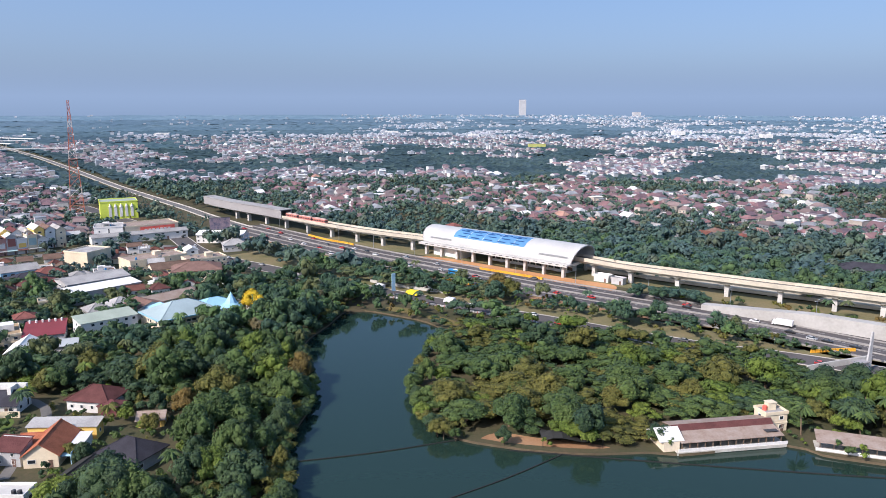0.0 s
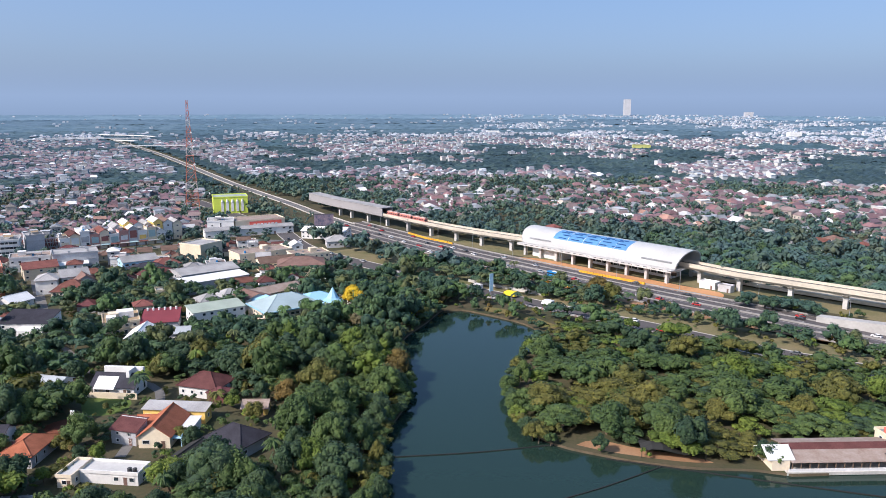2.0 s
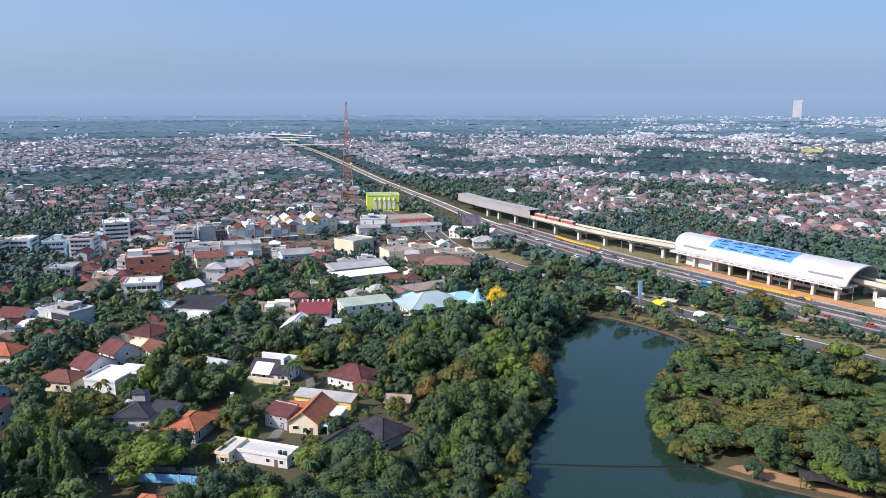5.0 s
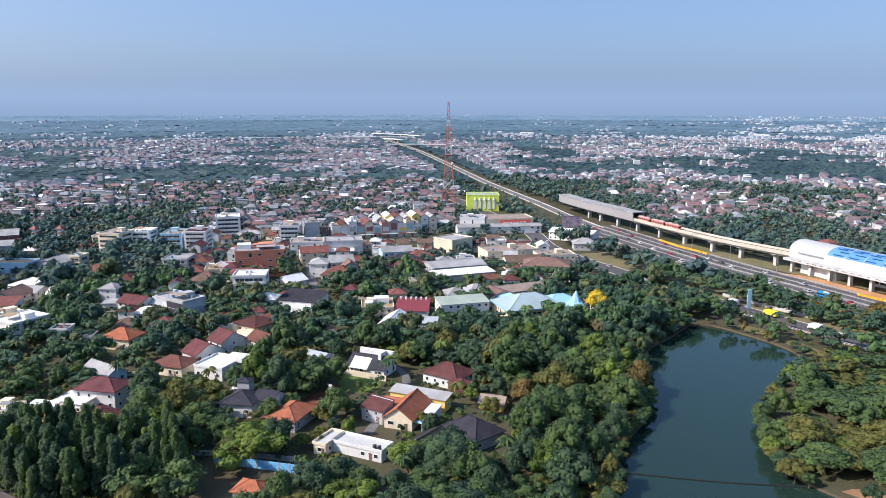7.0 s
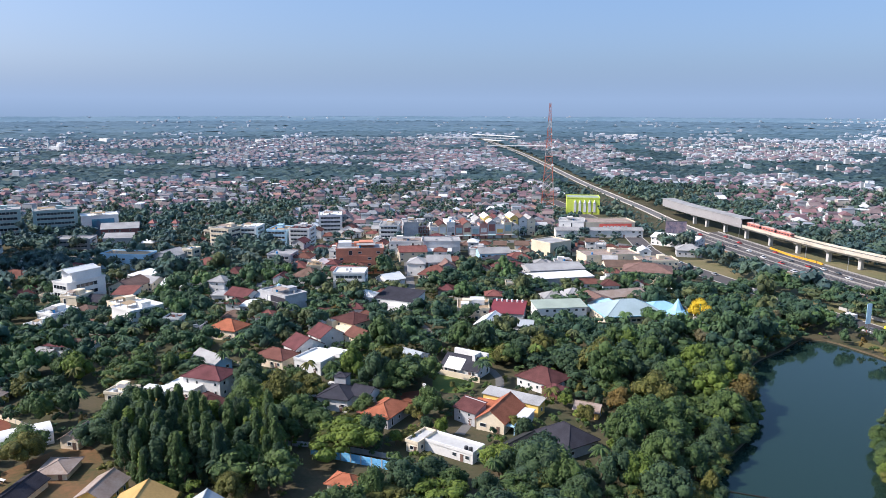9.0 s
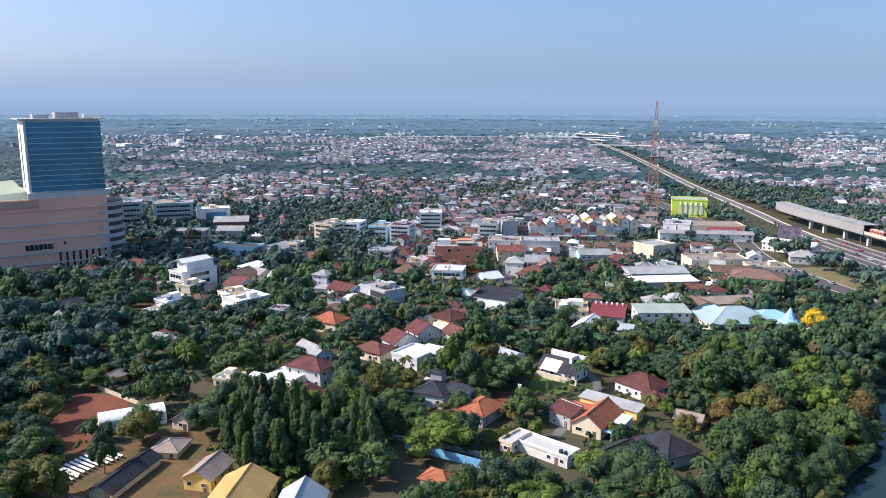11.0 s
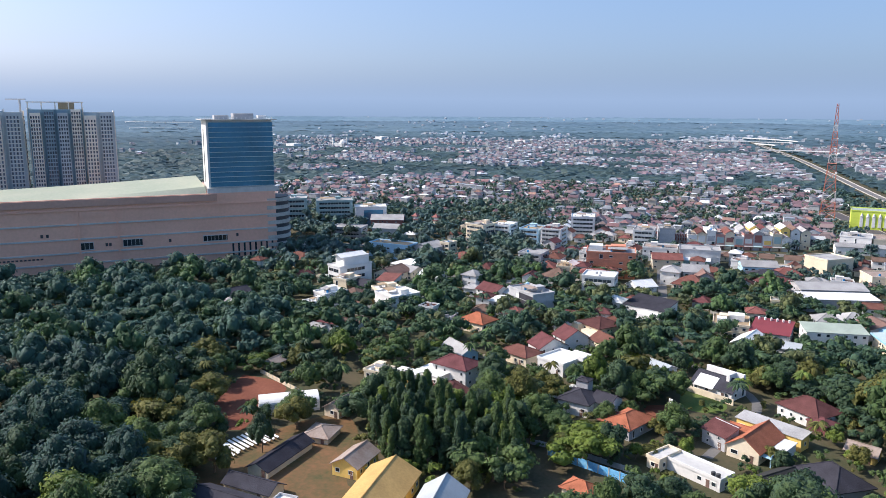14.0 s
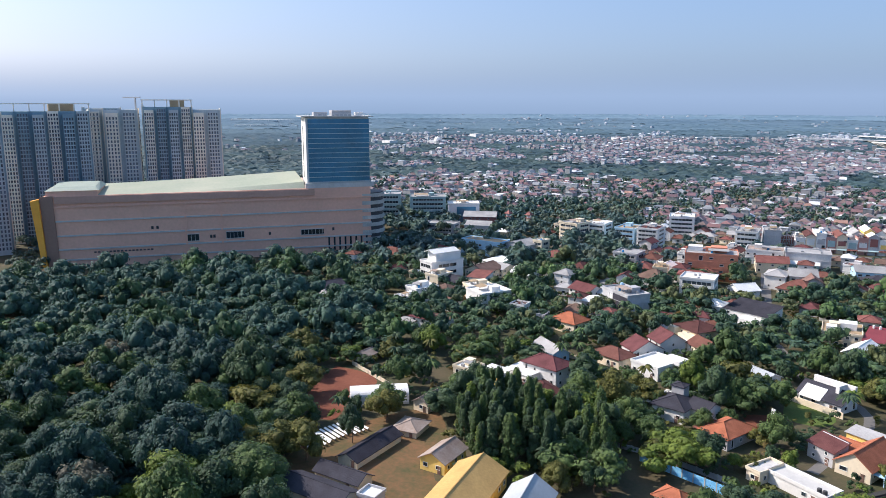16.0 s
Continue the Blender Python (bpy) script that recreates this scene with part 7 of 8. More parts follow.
CLEAR = [[(-124, 158), (-92, 163), (-94, 171), (-122, 167)], [(-150, 134), (-104, 142), (-104, 161), (-142, 156)], [(-172, 174), (-150, 170), (-147, 179), (-166, 186)], [(-142, 213), (-117, 213), (-117, 226), (-139, 226)],
         [(-111, 221), (-91, 221), (-91, 230), (-109, 230)], [(-118, 190), (-98, 188), (-90, 194), (-112, 197)], [(-150, 172), (-124, 168), (-124, 178), (-146, 180)], [(-216, 196), (-180, 200), (-178, 206), (-212, 203)],
         [(-118, 188), (-94, 186), (-92, 196), (-118, 197)], [(-114, 227), (-95, 224), (-94, 234), (-113, 236)], [(-168, 176), (-150, 172), (-146, 184), (-164, 183)], [(-122, 162), (-94, 166), (-95, 174), (-121, 171)], [(-90, 186), (-68, 182), (-66, 192), (-84, 194)]]
MEDIAN = [(330, 120), (230, 215), (120, 290), (30, 350), (-60, 420), (-96, 455), (-110, 520), (-150, 640), (-120, 640), (-40, 530), (60, 440), (200, 310), (360, 150)]
VINES = [(-176, 116), (-160, 112), (-136, 138), (-146, 152), (-166, 150), (-182, 148), (-196, 140), (-188, 128)]
SHORE = [(-24, 120), (-30, 175), (-38, 209), (-36, 244), (-44, 281), (-47, 308), (-40, 334), (-34, 360), (-70, 372), (-92, 320), (-85, 250), (-62, 210), (-60, 170), (-66, 120)]


def in_woods(x, y):
    """Wooded quarter beside the mall."""
    a, r = np.degrees(np.arctan2(-x, y)), np.hypot(x, y)
    return (a > 43) & (a < 66) & (r > 420) & (r < 740)


def house_kind(rng):
    k = rng.uniform()
    return "hip" if k < 0.55 else "gable" if k < 0.85 else "flat"


def plant_near():
    rng = np.random.RandomState(21)
    x, y = grid(-530, 290, -60, 470, 8.0, rng)
    r = np.hypot(x, y)
    ok = (r > 150) & (r < 455) & in_view(x, y)
    x, y = x[ok], y[ok]
    keep = ~inside(x, y, LAKE) & off_roads(x, y, 2.5) & off_yards(x, y) & free_of_houses(x, y, 1.8)
    keep &= off_line(x, y, RAIL) > 8
    x, y = x[keep], y[keep]
    isl, forest, vines, shore = (inside(x, y, q) for q in (ISLAND, FOREST, VINES, SHORE))
    east, bare = inside(x, y, EAST), inside(x, y, OPEN)
    nz = smooth_noise(x, y, 30, 3.3)
    tint = smooth_noise(x, y, 42, 9.1)
    between = off_line(x, y, TOLL) < 45
    close = ~free_of_houses(x, y, 5.5)
    prob = np.where(isl | forest | vines | shore | east, 0.97, np.where(between, 0.85, 0.86 + 0.5 * nz))
    beside = (x * 0.69 + y * 0.72 > 354) & (off_line(x, y, RAIL) < 30) & (x > 100) & ~inside(x, y, PARKWOOD)
    prob = np.where(inside(x, y, PARKWOOD), 0.9, prob)
    for q in CLEAR:
        prob = np.where(inside(x, y, q), 0.0, prob)
    prob = np.where(inside(x, y, MEDIAN) & (x < 0), 0.92, prob)
    prob = np.where(bare, 0.4, prob)
    prob = np.where(beside | inside(x, y, DIP), 0.08, prob)
    pick = rng.uniform(size=x.shape) < prob
    items = []
    edge = off_line(x, y, [Vector(q) for q in [*LAKE, LAKE[0]]])
    for X, Y, i, f, v, s, tn, bw, cl, wd in zip(*(q[pick] for q in (x, y, isl, forest, vines, shore, tint, between, close, edge))):
        u = rng.uniform()
        kind, leaf, R, H = "round", 1, rng.uniform(3.6, 6.8), 0
        if i:
            kind = "umbrella" if u < 0.68 else "round"
            leaf = int(rng.choice([2, 3, 1, 4], p=[0.52, 0.04, 0.34, 0.10])) if tn > 0.02 else int(rng.choice([1, 4, 0, 2], p=[0.72, 0.12, 0.06, 0.10]))
            R = rng.uniform(4.6, 7.8)
        elif v:
            kind, leaf, R = "column", int(rng.choice([0, 1, 1, 4], p=[0.3, 0.3, 0.3, 0.1])), rng.uniform(3.2, 4.4)
        elif f:
            kind = "round" if u < 0.7 else "umbrella"
            leaf = int(rng.choice([0, 5, 1, 6], p=[0.14, 0.74, 0.06, 0.06])) if tn < 0.06 else int(rng.choice([1, 4, 0, 5], p=[0.30, 0.08, 0.20, 0.42]))
            R = rng.uniform(5.0, 8.4)
        elif s:
            leaf = int(rng.choice([0, 1, 2, 3, 4], p=[0.34, 0.40, 0.09, 0.03, 0.14]))
            kind = "round" if u < 0.75 else "umbrella"
            R = rng.uniform(4.0, 7.6)
        else:
            if u < 0.13:
                kind, leaf, R = "palm", 1, rng.uniform(3.0, 3.8)
            elif u < 0.36:
                kind = "umbrella"
                R = rng.uniform(6, 9.5)
            leaf = int(rng.choice([0, 1, 2, 4], p=[0.38, 0.36, 0.16, 0.10]))
        if kind == "umbrella":
            H = R * rng.uniform(0.85, 1.15)
        elif kind == "column":
            H = rng.uniform(4.2, 6.0)
        elif kind == "palm":
            H = rng.uniform(3.2, 4.6)
        else:
            H = R * rng.uniform(0.9, 1.5)
        if i:
            H *= 0.72 if kind == "umbrella" else 0.66
        if bw and kind != "palm":
            R, H = R * 0.85, H * 0.8
        if cl and kind != "palm":
            R, H = R * 0.60, H * 0.60
        if wd < R + 0.5 and kind != "palm":
            k = max(0.45, (wd + 0.5) / R)
            R, H = R * k, H * (0.4 + 0.6 * k)
        items.append((math.hypot(X, Y), kind, int(rng.randint(4)), leaf, X, Y, R, H, rng.uniform(0, 360)))
    return items


def hanging_vines():
    rng = np.random.RandomState(8)
    x, y = grid(-205, -125, 105, 160, 4.6, rng)
    ok = inside(x, y, VINES) & free_of_houses(x, y, 1.5)
    return [(math.hypot(X, Y), "column", int(rng.randint(4)), int(rng.choice([0, 1, 4], p=[0.45, 0.4, 0.15])), X, Y, rng.uniform(3.0, 4.8), rng.uniform(3.0, 5.4), rng.uniform(0, 360)) for X, Y in zip(x[ok], y[ok])]


def water_edge():
    """Bushes and low trees that lean over the water."""
    rng = np.random.RandomState(14)
    out = []
    n = len(LAKE)
    for i in range(n):
        (x0, y0), (x1, y1) = LAKE[i], LAKE[(i + 1) % n]
        if y0 < 165 or (x0 > 14 and y0 < 215) or (x0 > -34 and y0 > 318):
            continue
        d = Vector((x1 - x0, y1 - y0))
        if d.length < 0.5:
            continue
        nx, ny = -d.y / d.length, d.x / d.length
        if x0 * 0 + nx * (20 - x0) + ny * (230 - y0) > 0:
            nx, ny = -nx, -ny
        for k in range(2):
            t, o = rng.uniform(0, 1), rng.uniform(-0.3, 3.0)
            X, Y = x0 + d.x * t + nx * o, y0 + d.y * t + ny * o
            R = rng.uniform(1.8, 3.6)
            out.append((math.hypot(X, Y), "round", int(rng.randint(4)), int(rng.choice([0, 1, 2, 4], p=[0.35, 0.35, 0.2, 0.1])), X, Y, R, R * rng.uniform(0.7, 1.1), rng.uniform(0, 360)))
    for X, Y in zip(rng.uniform(118, 154, 16), rng.uniform(-3.5, 3.5, 16)):
        R = rng.uniform(4.0, 5.4)
        out.append((math.hypot(X, 380), "round", int(rng.randint(4)), int(rng.choice([0, 5])), X, 379 - (X - 119) * 0.55 + Y, R, R * rng.uniform(0.8, 1.0), rng.uniform(0, 360)))
    return out


def palms_behind():
    rng = np.random.RandomState(5)
    out = []
    x, y = grid(100, 330, 330, 540, 9.5, rng)
    d = off_line(x, y, RAIL)
    ok = (d > 16) & (d < 95) & ((x - 100) * 0.64 + (y - 430) * 0.77 > 8) & free_of_houses(x, y, 3)
    for X, Y in zip(x[ok], y[ok]):
        if rng.uniform() < 0.5:
            out.append((math.hypot(X, Y), "palm", int(rng.randint(3)), int(rng.choice([0, 5, 1])), X, Y, rng.uniform(4.2, 5.6), rng.uniform(3.4, 5.0), rng.uniform(0, 360)))
        else:
            R = rng.uniform(4.5, 7)
            out.append((math.hypot(X, Y), "round", int(rng.randint(4)), int(rng.choice([0, 5, 1])), X, Y, R, R * 1.1, rng.uniform(0, 360)))
    return out


def gather(items, table, name, label, mats, palms=True):
    """Joins trees into one object."""
    vs, tf, lf, qf, ti, li, qi = [], [], [], [], [], [], []
    k = 0
    for _, kind, var, leaf, X, Y, R, H, turn in items:
        arr = PALMS[var % 3] if kind == "palm" else table[kind][var % len(table[kind])]
        lift = {"round": 0.12, "umbrella": 0.22, "column": 0.05, "palm": 2.2}[kind]
        v, t, lv, q = arr
        c, s = math.cos(radians(turn)), math.sin(radians(turn))
        w = np.empty_like(v)
        w[:, 0], w[:, 1], w[:, 2] = (v[:, 0] * c - v[:, 1] * s) * R + X, (v[:, 0] * s + v[:, 1] * c) * R + Y, (v[:, 2] + lift) * H
        vs.append(w)
        if len(t):
            tf.append(t + k)
            ti.append(np.full(len(t), leaf % len(mats)))
        if len(lv):
            lf.append(lv + k)
            li.append(np.full(len(lv), leaf % len(mats)))
        if len(q):
            qf.append(q + k)
            qi.append(np.full(len(q), leaf % len(mats)))
        k += len(v)
    bulk(name, mats, vs, [tf, lf, qf], [ti, li, qi], label, "trees", (True, False, False))


# single trees that stand out
ONES = [
    (0, "round", 4, 0, -74.5, 172.5, 8.0, 8.6, 40), (0, "round", 1, 7, -76.5, 358, 5.4, 6.8, 10), (0, "round", 2, 7, -72.0, 353, 3.6, 5.6, 80),
    (0, "round", 3, 3, -39, 258, 6.4, 7.2, 0), (0, "round", 1, 3, -41, 246, 5.6, 6.6, 70), (0, "umbrella", 0, 2, -46, 340, 7.6, 9.5, 20), (0, "umbrella", 1, 0, -38, 368, 6.5, 8.5, 50),
    (0, "umbrella", 2, 0, -96, 300, 9.0, 9.0, 0), (0, "round", 2, 4, 82, 262, 7.4, 7.6, 10), (0, "round", 0, 4, 128, 246, 7.6, 7.4, 60), (0, "round", 1, 3, 48, 384, 7.2, 7.4, 0), (0, "round", 3, 2, 53, 377, 6.4, 6.6, 30),
    (0, "round", 4, 1, -179.5, 57, 8.6, 8.0, 15), (0, "round", 1, 2, -190.5, 74.5, 6.6, 7.4, 45), (0, "round", 2, 0, -193.5, 90.5, 3.6, 7.2, 0), (0, "round", 3, 2, -201.5, 106, 5.6, 6.4, 0), (0, "round", 1, 0, -196, 66, 6.0, 6.6, 70), (0, "round", 2, 1, -214, 82, 5.6, 6.4, 0), (0, "round", 0, 0, -226, 84, 5.6, 6.4, 0),
    (0, "round", 2, 1, 139, 229, 6.2, 6.8, 20), (0, "round", 0, 0, 150, 228, 6.8, 7.0, 60), (0, "round", 3, 1, 161, 226, 6.4, 6.8, 100), (0, "round", 1, 0, 156, 238, 6.6, 7.2, 5), (0, "round", 0, 1, 168, 234, 6.8, 7.2, 75), (0, "round", 2, 0, 145, 239, 6.0, 6.6, 45),
    (0, "palm", 1, 1, 144, 214, 3.2, 4.0, 40), (0, "palm", 2, 1, 150, 213, 3.2, 4.2, 15), (0, "palm", 0, 1, 167, 212, 3.4, 4.0, 70),
    (0, "palm", 0, 1, -62, 183, 3.4, 4.6, 0), (0, "palm", 1, 1, -63, 330, 3.2, 5.0, 30), (0, "palm", 2, 1, 121, 208, 3.6, 4.2, 60), (0, "palm", 0, 1, 137, 203, 3.4, 4.0, 90), (0, "palm", 1, 1, 160, 205, 3.4, 4.2, 10),
]
near_items = plant_near() + palms_behind() + hanging_vines() + water_edge()
near_items.sort(key=lambda q: q[0])
_things, _rest = near_items[:280], near_items[280:]
for q in ONES + _things:
    _, kind, var, leaf, X, Y, R, H, turn = q
    tree_thing(kind, var, leaf, X, Y, R, H, turn)
_cut = [q for q in _rest if q[0] < 256]
gather(_cut, NEAR, "woodland", "mixed green woodland and garden trees around the lake", LEAF)
gather([q for q in _rest if 256 <= q[0] < 300], MORE, "woodland", "belt of mixed green trees behind the gardens", LEAF)
_isle = inside(np.array([q[4] for q in _rest]), np.array([q[5] for q in _rest]), ISLAND)
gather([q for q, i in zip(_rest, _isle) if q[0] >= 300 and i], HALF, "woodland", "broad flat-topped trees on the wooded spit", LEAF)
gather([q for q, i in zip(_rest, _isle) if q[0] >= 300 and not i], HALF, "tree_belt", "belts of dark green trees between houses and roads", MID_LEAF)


def shrubs():
    rng = np.random.RandomState(77)
    x, y = grid(-480, 260, 20, 430, 5.6, rng)
    r = np.hypot(x, y)
    ok = (r > 165) & (r < 400) & in_view(x, y)
    x, y = x[ok], y[ok]
    ok = ~inside(x, y, LAKE) & off_roads(x, y, 0.5) & free_of_houses(x, y, 0.9) & off_yards(x, y) & ~inside(x, y, ISLAND) & ~inside(x, y, FOREST) & (off_line(x, y, RAIL) > 7) & ~inside(x, y, CLEAR[1])
    x, y = x[ok], y[ok]
    out = []
    for X, Y in zip(x, y):
        if rng.uniform() < 0.72:
            R = rng.uniform(1.0, 3.2)
            out.append((0, "round", int(rng.randint(4)), int(rng.choice([0, 1, 2, 4, 3], p=[0.25, 0.3, 0.23, 0.15, 0.07])), X, Y, R, R * rng.uniform(0.7, 1.2), rng.uniform(0, 360)))
    return out


SHRUB = {"round": [crown(rng, "round", 4, 16, 0.22, True) for _ in range(4)]}
gather(shrubs(), SHRUB, "shrubs", "low garden shrubs and undergrowth between houses", LEAF)


# ---- the wider city ----


def district():
    """Houses and trees of the wider city."""
    rng = np.random.RandomState(31)
    x, y = grid(-1010, 620, 20, 1010, 11.0, rng, 0.20)
    r = np.hypot(x, y)
    ok = (r > 330) & (r < 1000) & in_view(x, y)
    x, y = x[ok], y[ok]
    dens = smooth_noise(x, y, 120, 5.5) + 0.6 * smooth_noise(x, y, 45, 1.5)
    right = x + 0.95 * y > 395 + 140  # beyond the railway it is greener
    prob = np.where(right, np.where(np.hypot(x, y) < 760, 0.66, 0.42) + 1.8 * dens, 0.74 + 0.8 * dens)
    prob = np.where((y < 190) & (x < -300), 0.05, prob)
    prob = np.where((np.hypot(x, y) < 520) & ~right, prob * 0.72, prob)
    prob = np.where((x < -420) & (y < 430) & (np.hypot(x, y) < 700), prob * 0.45, prob)
    prob = np.where(in_woods(x, y), prob * 0.30, prob)
    ok = (rng.uniform(size=x.shape) < prob) & off_roads(x, y, 9) & (off_line(x, y, TOLL) > 62) & (off_line(x, y, FARWAY) > 60) & (off_line(x, y, RAIL) > 24) & ~inside(x, y, LAKE) & free_of_houses(x, y, 5.5) & off_yards(x, y)
    ok &= ~inside(x, y, FOREST) & ~inside(x, y, SHORE) & ~inside(x, y, MEDIAN) & ~inside(x, y, PARKWOOD) & ~inside(x, y, ISLAND) & ~inside(x, y, EAST) & ~inside(x, y, OPEN) & ((off_line(x, y, SIDE) > 55) | (x < -115))
    x, y = x[ok], y[ok]
    order = np.argsort(np.hypot(x, y))
    return x[order], y[order], rng


def rise_of(x, y):
    """The land climbs a little towards the horizon."""
    return 38.0 * np.clip((np.hypot(x, y) - 2900.0) / 1850.0, 0, 1) ** 1.4


def batch_houses(xs, ys, rng, name, label, turn0, big, mats, tall=0.06):
    """Many small houses in one object: walls, hipped, gabled or flat roofs, and lean-tos."""
    vs, qf, tf, qi, ti = [], [], [], [], []
    k = 0

    def body(X, Y, z, w, d, h, a, flat, wall, roof):
        nonlocal k
        rise = 0.3 if flat else min(w, d) * rng.uniform(0.26, 0.38)
        ridge = w * 0.5 if flat else (w * 0.28 if rng.uniform() < 0.6 else w * 0.52)
        o = 0.25 if flat else 0.6
        p = np.array([(-w / 2, -d / 2, 0), (w / 2, -d / 2, 0), (w / 2, d / 2, 0), (-w / 2, d / 2, 0), (-w / 2, -d / 2, h), (w / 2, -d / 2, h), (w / 2, d / 2, h), (-w / 2, d / 2, h),
                      (-w / 2 - o, -d / 2 - o, h), (w / 2 + o, -d / 2 - o, h), (w / 2 + o, d / 2 + o, h), (-w / 2 - o, d / 2 + o, h), (-ridge, 0, h + rise), (ridge, 0, h + rise)])
        c, s = math.cos(a), math.sin(a)
        q = p.copy()
        q[:, 0], q[:, 1] = p[:, 0] * c - p[:, 1] * s + X, p[:, 0] * s + p[:, 1] * c + Y
        q[:, 2] += z
        vs.append(q)
        qf.append(np.array([(0, 1, 5, 4), (1, 2, 6, 5), (2, 3, 7, 6), (3, 0, 4, 7), (8, 9, 13, 12), (10, 11, 12, 13), (11, 10, 9, 8)]) + k)
        tf.append(np.array([(9, 10, 13), (11, 8, 12)]) + k)
        qi.append(np.array([wall] * 4 + [roof] * 3))
        ti.append(np.array([roof] * 2 if ridge < w * 0.5 else [wall] * 2))
        k += 14
        if len(mats) > 9 and h > 2.5:
            # windows on the two sides towards the lake
            for u0, n in ((0.0, max(1, int(w / 3))), (math.pi / 2, max(1, int(d / 3)))):
                for turn in (u0, u0 + math.pi):
                    nx, ny = math.sin(a + turn), -math.cos(a + turn)
                    if nx * X + ny * Y > 0:
                        continue
                    half, long_ = (d / 2, w) if u0 == 0 else (w / 2, d)
                    for st in range(2 if h > 5 else 1):
                        for i in range(n):
                            u = ((i + 0.5) / n - 0.5) * long_
                            x0, y0 = X + nx * (half + 0.04) - ny * u, Y + ny * (half + 0.04) + nx * u
                            zb = z + 0.9 + st * 2.9
                            vs.append(np.array([(x0 + ny * 0.6, y0 - nx * 0.6, zb), (x0 - ny * 0.6, y0 + nx * 0.6, zb), (x0 - ny * 0.6, y0 + nx * 0.6, zb + 1.2), (x0 + ny * 0.6, y0 - nx * 0.6, zb + 1.2)]))
                            qf.append(np.array([(0, 1, 2, 3)]) + k)
                            qi.append(np.array([9]))
                            k += 4

    for X, Y in zip(xs, ys):
        w, d = rng.uniform(6.5, 10.5) * big, rng.uniform(6, 8.5) * big
        h = rng.choice([2.8, 3.4, 5.4, 6.4, 9.0], p=[0.40, 0.32, 0.15, 0.13 - tall, tall])
        a = radians(turn0 + rng.choice([0, 90]) + rng.uniform(-7, 7))
        flat = rng.uniform() < (0.7 if h > 8 else 0.12)
        z = rise_of(X, Y) + (1.6 if X * X + Y * Y > 9.7e5 else 0.0)
        wall = 6 + int(rng.choice([0, 1, 2], p=[0.58, 0.22, 0.20]))
        roof = int(rng.choice([3, 4, 2], p=[0.5, 0.3, 0.2])) if flat else int(rng.choice([0, 1, 2, 3, 4, 5], p=[0.26, 0.32, 0.20, 0.13, 0.06, 0.03]))
        body(X, Y, z, w, d, h, a, flat, wall, roof)
        if rng.uniform() < 0.45:
            e, f = rng.uniform(-0.4, 0.4) * w, (0.5 + rng.uniform(0.1, 0.2)) * d * rng.choice([-1, 1])
            body(X + e * math.cos(a) - f * math.sin(a), Y + e * math.sin(a) + f * math.cos(a), z, w * rng.uniform(0.35, 0.7), d * rng.uniform(0.35, 0.6), h * rng.uniform(0.6, 1.15), a, rng.uniform() < 0.45, wall, int(rng.choice([1, 2, 3, 4])))
    bulk(name, mats, vs, [tf, qf], [ti, qi], label, "houses")


